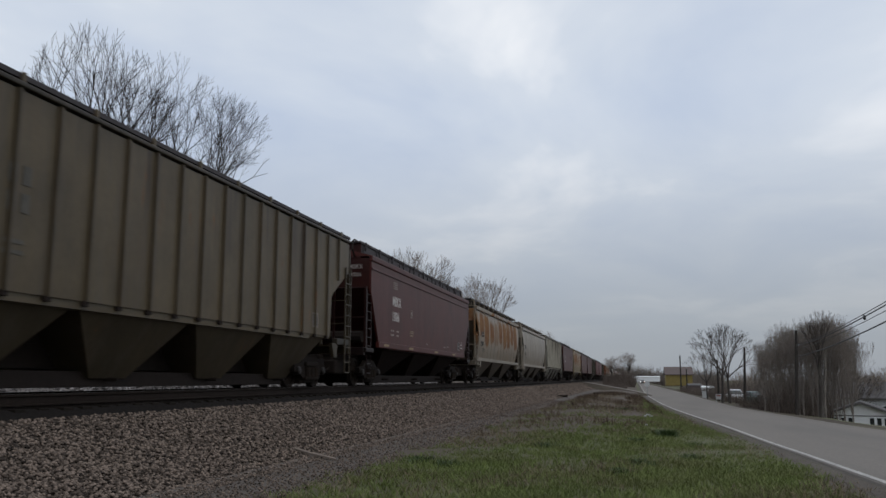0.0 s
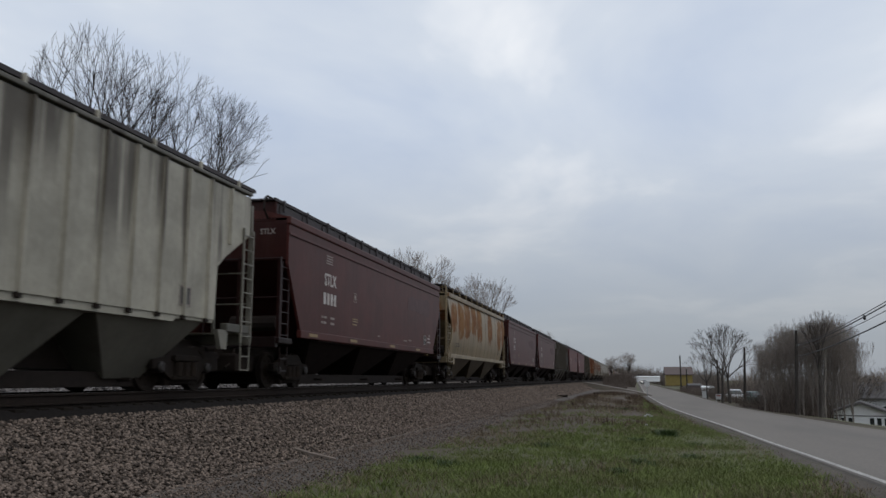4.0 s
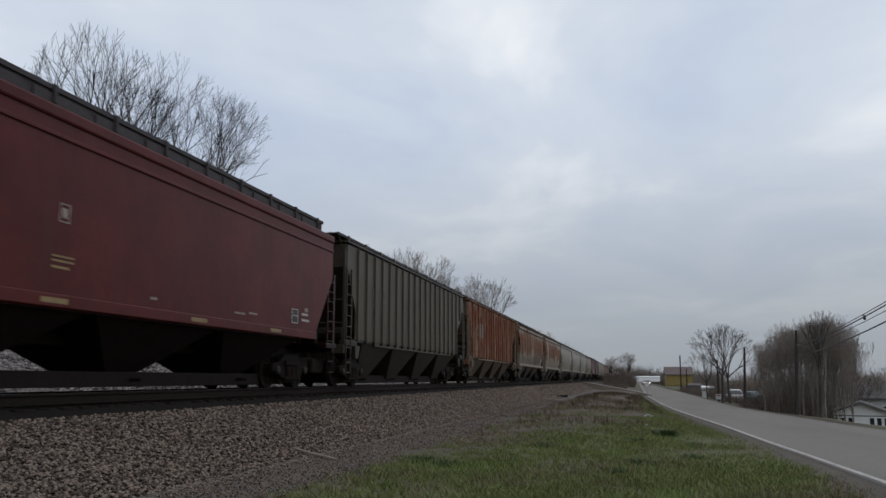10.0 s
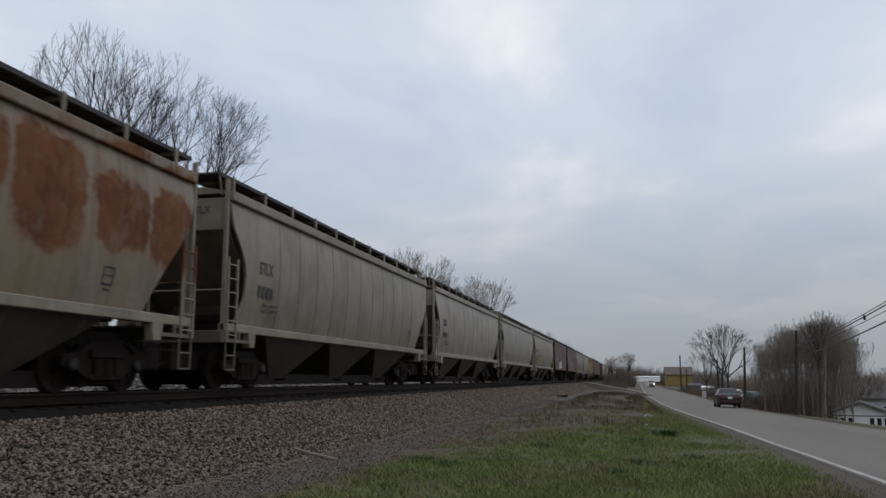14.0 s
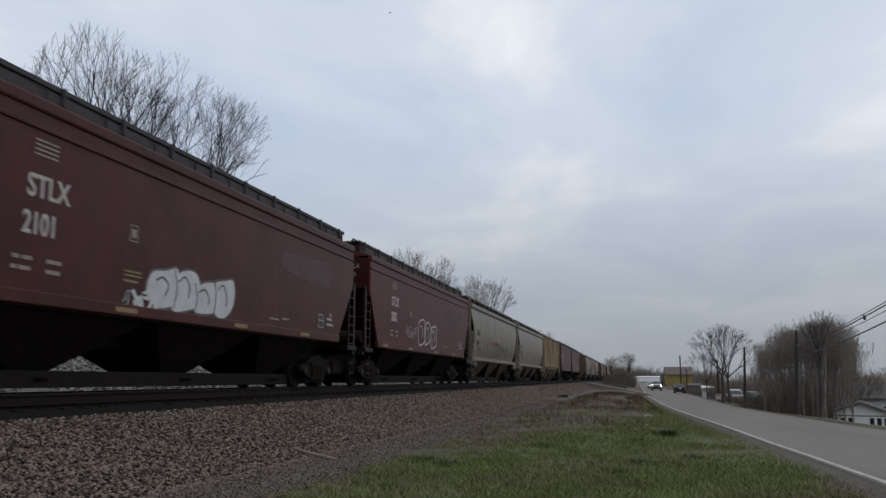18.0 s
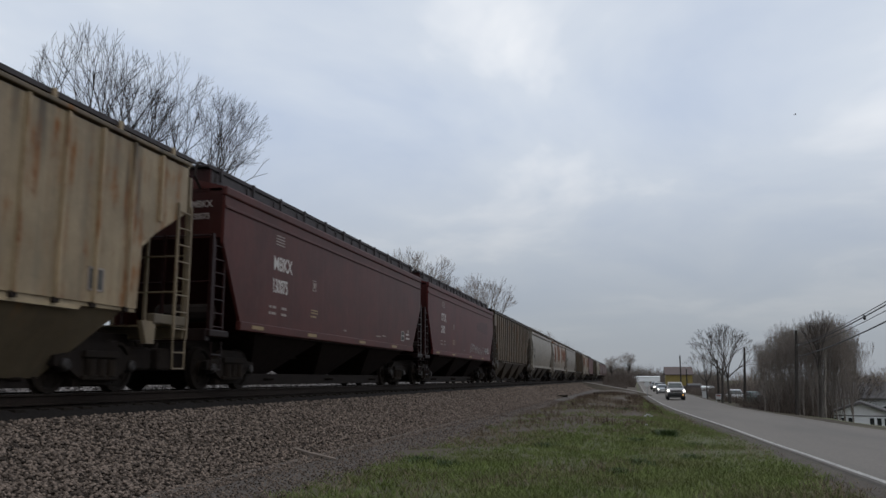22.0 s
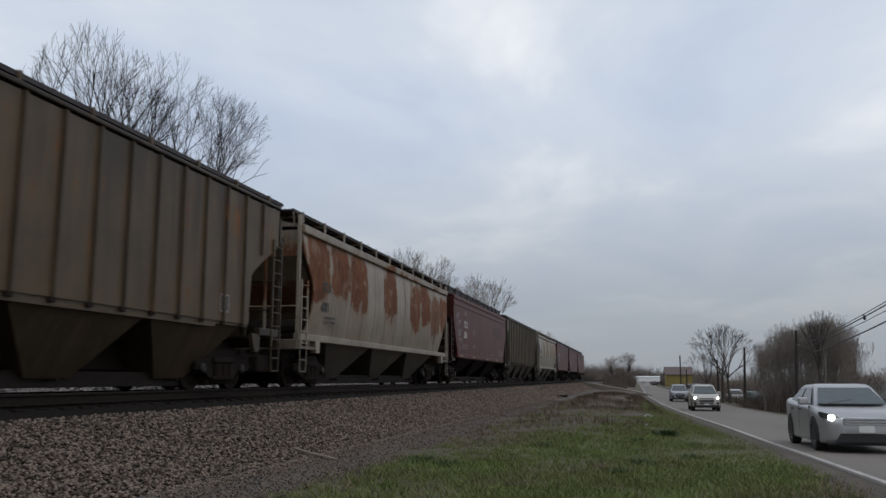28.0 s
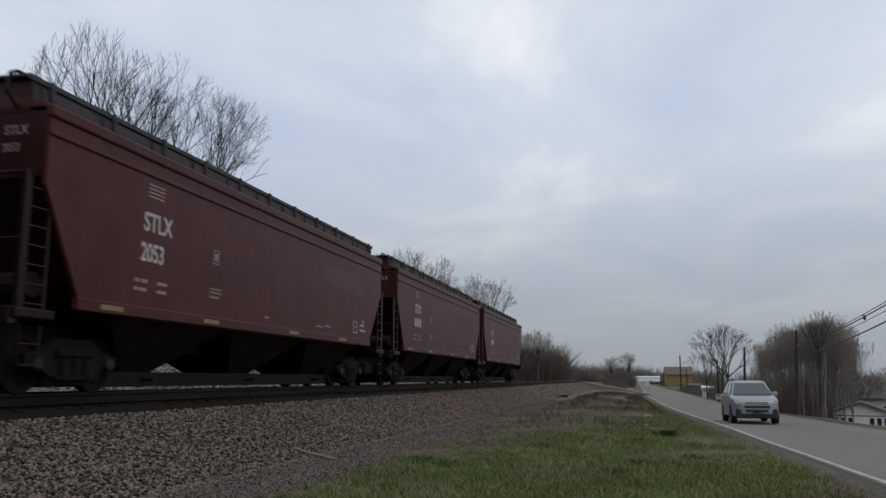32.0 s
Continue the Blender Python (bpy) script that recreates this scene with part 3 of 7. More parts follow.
def bogie(parent, y):
    g = Geo()
    g.soft_box(-0.95, 0.95, -0.22, 0.22, 0.42, 0.72, 0.03)
    b = part("bogie", g, BOGIE, parent, "dark cast steel bogie with roller bearings")
    b.location = (0, y, 0)
    outline = [(-1.12, 0.60), (-0.72, 0.66), (-0.42, 0.86), (0.42, 0.86), (0.72, 0.66), (1.12, 0.60), (1.12, 0.44), (0.78, 0.40),
               (0.45, 0.22), (-0.45, 0.22), (-0.78, 0.40), (-1.12, 0.44)]
    for s in (-1, 1):
        f = Geo()
        x0, x1 = sorted((s * 0.93, s * 1.06))
        f.prism(outline, x0, x1, "x")
        x2 = s * 1.09
        for k in (-0.27, 0.0, 0.27):
            f.tube((x2, k, 0.28), (x2, k, 0.56), 0.095, n=8)
        f.soft_box(*sorted((s * 1.0, s * 1.14)), -0.46, 0.46, 0.58, 0.70, 0.02)
        f.soft_box(*sorted((s * 1.0, s * 1.13)), -0.46, 0.46, 0.21, 0.29, 0.02)
        sf = part("side_frame", f, BOGIE, b)
        for k in (-0.89, 0.89):
            part("bearing_cap", Geo().spin([(s * 0.95, 0.0), (s * 0.95, 0.12), (s * 1.11, 0.11), (s * 1.14, 0.07), (s * 1.14, 0.0)], 10).shifted(0, k, 0.455), TREAD, b, "shiny round bearing cap", smooth=True)
    for k in (-0.42, 0.42):
        part("brake_beam", Geo().soft_box(-0.98, 0.98, k - 0.10, k + 0.10, 0.10, 0.40, 0.03), BOGIE, b)
    part("spring_plank", Geo().soft_box(-1.0, 1.0, -0.34, 0.34, 0.13, 0.24, 0.02), BOGIE, b)
    for k in (-0.89, 0.89):
        wheelset(b, k)
    return b


def ladder(parent, x, y0, y1, z0, z1, mat_, n=8, lean=0.0):
    g = Geo()
    for y in (y0, y1):
        g.box(x - 0.02, x + 0.02, y - 0.025, y + 0.025, z0, z1)
    for i in range(n):
        z = z0 + (z1 - z0) * (i + 0.5) / n
        g.tube((x + 0.01, y0, z), (x + 0.01, y1, z), 0.016, n=5)
    return part("ladder", g, mat_, parent)


def step(parent, x, y, z_top, mat_):
    g = Geo()
    g.path([(x, y - 0.22, z_top), (x, y - 0.2, 0.42), (x, y + 0.2, 0.42), (x, y + 0.22, z_top)], 0.018, 5)
    g.tube((x, y - 0.21, 0.72), (x, y + 0.21, 0.72), 0.018, n=5)
    return part("stirrup_step", g, mat_, parent)


def grating(parent, x0, x1, y0, y1, z, mat_=None):
    """A running board of long bars on cross bearers."""
    g = Geo()
    n = 5
    g.box(x0, x1, y0, y1, z + 0.012, z + 0.022)
    for i in range(n):
        x = x0 + (x1 - x0) * i / (n - 1)
        g.box(x - 0.022, x + 0.022, y0, y1, z - 0.02, z + 0.045)
    k = int((y1 - y0) / 0.30)
    for i in range(k + 1):
        y = y0 + (y1 - y0) * i / k
        g.box(x0 - 0.02, x1 + 0.02, y - 0.03, y + 0.03, z - 0.005, z + 0.03)
    return part("running_board", g, mat_ or GRATING, parent, "dark steel grating walkway")


def chassis(car, B, half, sill_z=0.86):
    """Everything below the body that the three kinds share."""
    g = Geo()
    g.box(-0.33, 0.33, -B - 0.05, B + 0.05, 0.80, 1.08)
    part("centre_sill", g, BLACK, car)
    for s in (-1, 1):
        e = Geo()
        e.soft_box(-1.5, 1.5, s * B - 0.08, s * B + 0.08, 0.98, 1.24, 0.02)
        e.box(-1.5, 1.5, *sorted((s * (B - 0.55), s * B)), 1.20, 1.235)
        part("end_sill", e, PAINT, car)
        c = Geo()
        c.soft_box(-0.12, 0.12, *sorted((s * (B + 0.02), s * (half - 0.18))), 0.74, 0.98, 0.03)
        c.soft_box(-0.2, 0.2, *sorted((s * (half - 0.34), s * (half + 0.04))), 0.70, 1.0, 0.06)
        part("coupler", c, BOGIE, car)
        # added dark block that closes the pale gap where hoses and rigging hang
        part("draft_gear", Geo().soft_box(-0.62, 0.62, *sorted((s * (B - 1.2), s * (half - 0.2))), 0.40, 0.84, 0.05), BLACK, car)
        h = Geo().path([(0.42, s * (B + 0.05), 0.95), (0.46, s * (B + 0.25), 0.62), (0.40, s * (half - 0.05), 0.5)], 0.03, 6)
        part("air_hose", h, BLACK, car)
        bogie(car, s * (B - 1.95))
    t = Geo()
    t.spin([(-0.62, 0), (-0.62, 0.2), (0.62, 0.2), (0.62, 0)], 10, "x").shifted(0.55, -B + 0.75, 1.62)
    part("air_reservoir", t, BLACK, car)
    t = Geo().soft_box(-0.35, 0.25, B - 0.95, B - 0.6, 1.3, 1.75, 0.05)
    part("brake_valve", t, BLACK, car)
    w = Geo().spin([(-0.02, 0.20), (-0.02, 0.25), (0.02, 0.25), (0.02, 0.20), (-0.02, 0.20)], 14, "y").shifted(-0.75, -B + 0.1, 2.35)
    part("hand_brake_wheel", w, BLACK, car)


def hopper_bay(car, y, length, top_w, z_top, outlet, mat_, low_w=0.52, z_low=0.30):
    g = Geo()
    a, o = length / 2, outlet / 2
    rings = [[(-top_w, y - a, z_top), (top_w, y - a, z_top), (top_w, y + a, z_top), (-top_w, y + a, z_top)],
             [(-low_w, y - o, z_low), (low_w, y - o, z_low), (low_w, y + o, z_low), (-low_w, y + o, z_low)]]
    g.loft(rings)
    hop = part("hopper", g, mat_, car)
    k = Geo().soft_box(-0.62, 0.62, y - o - 0.12, y + o + 0.12, 0.10, z_low + 0.005, 0.015)
    k.tube((-1.0, y, 0.22), (1.0, y, 0.22), 0.035, n=6)
    part("outlet_gate", k, BLACK, hop)
    return hop


def roof(car, B, eave, w, ridge, mat_):
    g = Geo()
    prof = [(-w, eave - 0.02), (-w, eave), (-w * 0.62, eave + (ridge - eave) * 0.75), (-0.3, ridge), (0.3, ridge), (w * 0.62, eave + (ridge - eave) * 0.75), (w, eave), (w, eave - 0.02)]
    g.prism(prof, -B, B, "y")
    part("roof", g, mat_, car)
    h = Geo().soft_box(-0.28, 0.28, -B + 0.7, B - 0.7, ridge - 0.02, ridge + 0.13, 0.03)
    part("trough_hatch", h, mat_, car)


def walkway(car, B, z, over, w0=0.45, w1=0.98, brace=True, posts=None):
    """Running boards on both sides of the hatch, each on single posts."""
    post = None
    for s in (-1, 1):
        x0, x1 = sorted((s * w0, s * w1))
        grating(car, x0, x1, -B - over, B + over, z)
        part("board_edge", Geo().box(*sorted((s * w1, s * (w1 + 0.03))), -B - over, B + over, z - 0.03, z + 0.05), GRATING, car)
        if post is None:
            g = Geo().box(-0.022, 0.022, -0.035, 0.035, -0.24, 0.06).box(-(w1 - w0), 0.0, -0.03, 0.03, -0.07, -0.015)
            post = g.mesh("board_support", posts or GRATING)
        n = 11
        for i in range(n):
            y = -B + 0.4 + (2 * B - 0.8) * i / (n - 1)
            q = part("board_support", post, None, car)
            q.matrix_basis = pose(s * (w1 + 0.055), y, z, 0, 0, 0 if s > 0 else 180)
    for s in (-1, 1):
        y0, y1 = sorted((s * (B + over - 0.30), s * (B + over)))
        part("end_running_board", Geo().box(-w1, w1, y0, y1, z, z + 0.03), GRATING, car)
        if brace:
            for x in (-w1, w1):
                part("end_brace", Geo().path([(x, s * (B + over - 0.06), z), (x, s * (B + 0.02), z - 0.42)], 0.022, 5), posts or PAINT, car)


def plain_car():
    """Flat-sided maroon kind: straight side sheets, deep top chord and bottom sill."""
    half, B = 9.2, 8.68
    car = thing("grain_hopper_car", "dark maroon flat-sided covered hopper car with white lettering, on the rails", "train car", "cars of the grain train")
    S = B - 0.36
    core = Geo().prism([(-S, 4.18), (S, 4.18), (S, 3.18), (S - 2.35, 1.25), (-S + 2.35, 1.25), (-S, 3.18)], -1.52, 1.52, "x")
    part("body", core, PAINT_PLAIN, car)
    out = [(-S, 4.10), (S, 4.10), (S, 3.10), (S - 0.10, 2.92), (S - 1.22, 1.46), (-S + 0.88, 1.46), (-S + 0.10, 2.88), (-S, 3.06)]
    for s in (-1, 1):
        x = sorted((s * 1.51, s * 1.585))
        part("side_sheet", Geo().prism(out, *x, "x"), PAINT_PLAIN, car)
        x = sorted((s * 1.50, s * 1.625))
        part("top_chord", Geo().soft_box(*x, -S - 0.03, S + 0.03, 4.07, 4.28, 0.04), PAINT_PLAIN, car)
        part("chord_lip", Geo().soft_box(*sorted((s * 1.58, s * 1.615)), -S, S, 3.80, 3.87, 0.015), PAINT_PLAIN, car)
        x = sorted((s * 1.49, s * 1.61))
        part("side_sill", Geo().soft_box(*x, -S + 0.86, S - 1.20, 1.27, 1.47, 0.02), PAINT_PLAIN, car)
    roof(car, S + 0.02, 4.26, 1.57, 4.48, PAINT_PLAIN)
    walkway(car, S, 4.70, 0.10, 0.42, 1.20, brace=False)
    for s in (-1, 1):
        x = sorted((s * 1.15, s * 1.19))
        part("hatch_coaming", Geo().box(*x, -S + 0.02, S - 0.02, 4.28, 4.70), GRATING, car)
    lid = Geo().soft_box(-0.035, 0.0, -0.62, 0.62, -0.15, 0.12, 0.012).mesh("hatch_bracket", GRATING)
    for k in range(11):
        part("hatch_bracket", lid, None, car).matrix_basis = pose(1.225, -S + 0.85 + (2 * S - 1.7) * k / 10, 4.50, 0, 0, 0)
    chassis(car, B, half)
    for e in (-1, 1):
        for s in (-1, 1):
            # corner post, grab ladder, platform and the lower corner of the sill
            y = e * (B - 0.05)
            part("corner_post", Geo().box(s * 1.50 - 0.04, s * 1.50 + 0.04, y - 0.04, y + 0.04, 1.1, 3.2), PAINT_PLAIN, car)
            ladder(car, s * 1.52, *sorted((e * (B - 0.12), e * (B - 0.55))), 1.15, 3.1, PAINT_PLAIN, 7)
            part("corner_sill", Geo().soft_box(*sorted((s * 1.28, s * 1.58)), *sorted((e * (B - 0.75), e * (B + 0.06))), 1.08, 1.22, 0.02), PAINT_PLAIN, car)
            step(car, s * 1.54, e * (B - 0.3), 1.0, PAINT_PLAIN)
        g = Geo()
        for x in (-0.45, 0.45):
            g.box(x - 0.03, x + 0.03, *sorted((e * (B - 0.02), e * (B + 0.04))), 1.1, 3.2)
        g.path([(-1.5, e * B, 2.2), (1.5, e * B, 2.2)], 0.02, 5)
        g.path([(-1.5, e * B, 3.16), (1.5, e * B, 3.16)], 0.025, 5)
        part("end_frame", g, PAINT_PLAIN, car)
        part("end_cap", Geo().soft_box(-1.22, 1.22, *sorted((e * (S - 0.06), e * (S + 0.01))), 4.15, 4.70, 0.03), PAINT_PLAIN, car)
        # curved grab irons at the roof corner
        for x in (-1.0, 1.0):
            g = Geo()
            g.path([(x, e * (S - 0.5), 4.79), (x, e * (S + 0.08), 4.80), (x, e * (S + 0.22), 4.72), (x, e * (S + 0.27), 4.45), (x, e * (S + 0.02), 4.24)], 0.028, 6)
            part("roof_grab", g, BLACK, car)
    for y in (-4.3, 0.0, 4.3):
        hopper_bay(car, y, 4.2, 1.46, 1.30, 0.80, SHADED_GRIME)
    for x in (-0.70, 0.70):
        part("gate_rail", Geo().soft_box(x - 0.04, x + 0.04, -5.75, 5.75, 0.09, 0.36, 0.015), BLACK, car)
    return car


def ribbed_car():
    """Kind with outside posts: many vertical ribs and four long hopper bays."""
    half, B = 9.5, 9.0
    car = thing("grain_hopper_car", "ribbed covered hopper car on the rails", "train car", "cars of the grain train")
    S = B - 0.14
    core = Geo().prism([(-S, 4.3), (S, 4.3), (S, 3.60), (S - 3.0, 1.30), (-S + 3.0, 1.30), (-S, 3.60)], -1.47, 1.47, "x")
    part("body", core, PAINT_MATT, car)
    out = [(-S, 4.30), (S, 4.30), (S, 3.42), (S - 1.42, 2.62), (S - 1.50, 1.43), (-S + 0.85, 1.43), (-S + 0.85, 2.30), (-S, 3.60)]
    rib_mesh = Geo().prism([(-0.035, 0.0), (0.035, 0.0), (0.022, 0.065), (-0.022, 0.065)], 1.42, 4.31, "z").mesh("rib", PAINT_MATT)
    short_rib = Geo().prism([(-0.035, 0.0), (0.035, 0.0), (0.022, 0.065), (-0.022, 0.065)], 3.08, 4.31, "z").mesh("rib", PAINT_MATT)
    foot_mesh = Geo().soft_box(-0.035, 0.035, -0.06, 0.06, -0.05, 0.04, 0.012).mesh("rib_foot", BLACK)
    n = 19
    for s in (-1, 1):
        x = sorted((s * 1.46, s * 1.50))
        part("side_sheet", Geo().prism(out, *x, "x"), PAINT_MATT, car)
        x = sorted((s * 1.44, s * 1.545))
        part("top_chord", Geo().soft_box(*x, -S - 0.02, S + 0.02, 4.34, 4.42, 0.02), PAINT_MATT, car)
        x = sorted((s * 1.36, s * 1.47))
        part("side_sill", Geo().soft_box(*x, -S + 0.83, S - 1.48, 1.36, 1.45, 0.015), PAINT_MATT, car)
        for i in range(n):
            y = -S + 0.95 + (2 * S - 1.9) * i / (n - 1)
            low = y > S - 1.45
            r = part("rib", short_rib if low else rib_mesh, None, car)
            if not low:
                part("rib_foot", foot_mesh, None, car).matrix_basis = Matrix.Translation((s * 1.505, y, 1.40))
            r.matrix_basis = Matrix.Translation((s * 1.495, y, 0)) @ pose(0, 0, 0, 0, 0, -90 if s > 0 else 90)
    roof(car, S + 0.02, 4.40, 1.52, 4.50, PAINT_MATT)
    walkway(car, S, 4.56, 0.5, 0.42, 1.34, posts=PAINT_MATT)
    chassis(car, B, half)
    for e in (-1, 1):
        for s in (-1, 1):
            ladder(car, s * 1.53, *sorted((e * (B - 0.02), e * (B - 0.47))), 1.0, 3.55, PAINT_MATT, 8)
            part("corner_post", Geo().box(s * 1.46 - 0.035, s * 1.46 + 0.035, *sorted((e * (B - 0.05), e * (B + 0.03))), 1.0, 4.15), PAINT_MATT, car)
            part("corner_sill", Geo().soft_box(*sorted((s * 1.36, s * 1.53)), *sorted((e * (B - 1.1), e * (B + 0.06))), 1.22, 1.40, 0.02), PAINT_MATT, car)
            part("jacking_pad", Geo().prism([(e * (B - 1.0), 1.25), (e * (B - 1.45), 1.25), (e * (B - 1.28), 0.85), (e * (B - 1.05), 0.85)], *sorted((s * 1.40, s * 1.5)), "x"), PAINT_MATT, car)
            step(car, s * 1.53, e * (B - 0.25), 1.05, PAINT_MATT)
        g = Geo()
        for x in (-0.8, -0.1, 0.6):
            g.box(x - 0.03, x + 0.03, *sorted((e * (B - 0.02), e * (B + 0.04))), 1.15, 3.65)
        for z in (1.9, 2.6):
            g.path([(-1.46, e * B, z), (1.46, e * B, z)], 0.02, 5)
        g.box(-1.46, 1.46, *sorted((e * (S - 0.0), e * (S + 0.04))), 3.60, 4.30)
        part("end_frame", g, PAINT_MATT, car)
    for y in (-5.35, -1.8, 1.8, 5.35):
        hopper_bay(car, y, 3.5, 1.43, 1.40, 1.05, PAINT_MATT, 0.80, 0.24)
    part("deep_sill", Geo().box(-0.3, 0.3, -6.0, 6.0, 0.40, 1.3), BLACK, car)
    for x in (-0.70, 0.70):
        part("gate_rail", Geo().soft_box(x - 0.04, x + 0.04, -6.3, 6.3, 0.09, 0.36, 0.015), BLACK, car)
    return car


def smooth_car():
    """Kind with bulging side sheets whose ends sweep in a curve down to the sill."""
    half, B = 9.42, 8.76
    car = thing("grain_hopper_car", "smooth-sided covered hopper car on the rails", "train car", "cars of the grain train")
    S = B - 0.13
    core = Geo().prism([(-S, 4.10), (S, 4.10), (S, 3.45), (S - 2.9, 1.36), (-S + 2.9, 1.36), (-S, 3.45)], -1.40, 1.40, "x")
    part("body", core, PAINT, car)
    zs = [1.38 + (4.08 - 1.38) * i / 12 for i in range(13)]

    def bulge(z):
        return float(np.interp(z, [1.38, 1.9, 2.6, 3.3, 3.85, 4.14], [1.43, 1.525, 1.585, 1.585, 1.535, 1.47]))

    def cut(z):
        return float(np.interp(z, [1.38, 1.8, 2.3, 2.8, 3.2, 3.6, 4.14], [1.42, 1.22, 0.86, 0.42, 0.16, 0.04, 0.0]))

    def nose(z):
        return float(np.interp(z, [1.38, 1.7, 2.1, 2.6, 3.0, 3.35, 3.6, 4.14], [0.42, 0.60, 0.74, 0.70, 0.48, 0.14, 0.02, 0.0]))

    for s in (-1, 1):
        rows = []
        n = 17
        for z in zs:
            y0, y1 = -S + nose(z), S - cut(z)
            rows.append([(s * bulge(z), y0 + (y1 - y0) * i / n, z) for i in range(n + 1)])
        inner = [[(x - s * 0.05, y, z) for x, y, z in r] for r in rows]
        g = Geo().loft(rows, close=False).loft(inner, close=False)
        for k in (0, -1):
            g.loft([[r[k] for r in rows], [r[k] for r in inner]], close=False)
        part("side_sheet", g, PAINT, car, smooth=True)
        # weld seams
        for i in range(1, 14):
            y = -S + 2 * S * i / 14
            if abs(y) < S - 1.6:
                q = Geo()
                q.loft([[(s * (bulge(z) + 0.002), y - 0.011, z), (s * (bulge(z) + 0.008), y, z), (s * (bulge(z) + 0.002), y + 0.011, z)] for z in zs], close=False)
                part("weld_seam", q, PAINT, car)
        x = sorted((s * 1.40, s * 1.585))
        part("top_chord", Geo().soft_box(*x, -S - 0.04, S + 0.04, 4.04, 4.26, 0.03), PAINT, car)
        x = sorted((s * 1.38, s * 1.55))
        part("side_sill", Geo().soft_box(*x, -B - 0.02, B + 0.02, 1.22, 1.40, 0.02), PAINT, car)
    roof(car, S + 0.02, 4.24, 1.53, 4.40, PAINT)
    walkway(car, S, 4.61, 0.22, 0.42, 1.28, posts=PAINT)
    chassis(car, B, half)
    for e in (-1, 1):
        for s in (-1, 1):
            ladder(car, s * 1.56, *sorted((e * (B - 0.02), e * (B - 0.44))), 1.0, 2.80, PAINT, 6)
            part("corner_post", Geo().box(s * 1.47 - 0.04, s * 1.47 + 0.04, *sorted((e * (B - 0.06), e * (B + 0.02))), 1.0, 4.5), PAINT, car)
            part("jacking_pad", Geo().prism([(e * (B - 1.05), 1.25), (e * (B - 1.4), 1.25), (e * (B - 1.36), 0.92), (e * (B - 1.12), 0.92)], *sorted((s * 1.40, s * 1.57)), "x"), PAINT, car)
            q = Geo()
            q.box(*sorted((s * 1.50, s * 1.56)), *sorted((e * (B - 1.08), e * (B - 0.02))), 1.0, 1.07)
            for k in (0.1, 0.6):
                q.box(*sorted((s * 1.50, s * 1.56)), *sorted((e * (B - k), e * (B - k - 0.06))), 1.05, 1.25)
            part("step_bracket", q, PAINT, car)
            step(car, s * 1.55, e * (B - 0.24), 1.05, PAINT)
        g = Geo()
        g.box(-1.40, 1.40, *sorted((e * S, e * (S + 0.04))), 3.42, 4.12)
        g.box(-1.45, -1.36, *sorted((e * (S - 0.02), e * (B))), 1.2, 4.0)
        for x in (-0.5, 0.55):
            g.box(x - 0.03, x + 0.03, *sorted((e * (B - 0.04), e * (B + 0.02))), 1.15, 3.45)
        g.path([(-1.46, e * B, 2.1), (1.46, e * B, 2.1)], 0.02, 5)
        part("end_frame", g, PAINT, car)
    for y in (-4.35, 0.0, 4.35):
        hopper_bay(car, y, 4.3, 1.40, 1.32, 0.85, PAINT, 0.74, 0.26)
    for s in (-1, 1):
        part("gate_rail", Geo().soft_box(*sorted((s * 0.66, s * 0.74)), -5.9, 5.9, 0.09, 0.36, 0.015), BLACK, car)
    for x in (-0.55, 0.55):
        part("discharge_pipe", Geo().soft_box(x - 0.1, x + 0.1, -6.1, 6.1, 0.10, 0.30, 0.04), BLACK, car)
    return car


ON_SIDE = Matrix(((0, 0, 1, 0), (1, 0, 0, 0), (0, 1, 0, 0), (0, 0, 0, 1)))
ON_END = Matrix(((1, 0, 0, 0), (0, 0, -1, 0), (0, 1, 0, 0), (0, 0, 0, 1)))
TEXT = {}


def letter_part(car, text, size, x, y, z, material, squash=0.86, end=False):
    if text is None:
        # writing that cannot be made out: upright bars of its size
        if not end:
            g = Geo()
            for k in range(4):
                g.box(x, x + 0.005, y + 0.27 * k * size / 0.46, y + (0.27 * k + 0.17) * size / 0.46, z, z + size * 0.7)
            part("lettering", g, material, car, "unreadable lettering")
        return None
    key = (text, size, material.name)
    if key not in TEXT:
        me = letters(text, size)
        me.materials.clear()
        me.materials.append(material)
        TEXT[key] = me
    ob = part("lettering", TEXT[key], None, car)
    ob.matrix_basis = Matrix.Translation((x, y, z)) @ (ON_END if end else ON_SIDE) @ Matrix.Diagonal((squash, 1, 1, 1))
    return ob


def bars(car, x, rows, material, name="data_stencil"):
    """Unreadable small print: plain bars (y, z, width, height) on the near side."""
    g = Geo()
    for y, z, w, h in rows:
        g.box(x, x + 0.006, y, y + w, z, z + h)
    return tagged(part(name, g, material, car, "rows of small unreadable print"), kind="stuff")


def ribbon(g, pts, w, x):
    """A flat painted stroke along points (y, z)."""
    P = [Vector((0, a, c)) for a, c in pts]
    L_, R_ = [], []
    for i, p in enumerate(P):
        d = (P[min(i + 1, len(P) - 1)] - P[max(i - 1, 0)])
        if d.length < 1e-6:
            d = Vector((0, 1, 0))
        nrm = Vector((0, -d.z, d.y)).normalized() * w * 0.5
        L_.append((x, *(p + nrm)[1:]))
        R_.append((x, *(p - nrm)[1:]))
    g.loft([L_, R_], close=False)


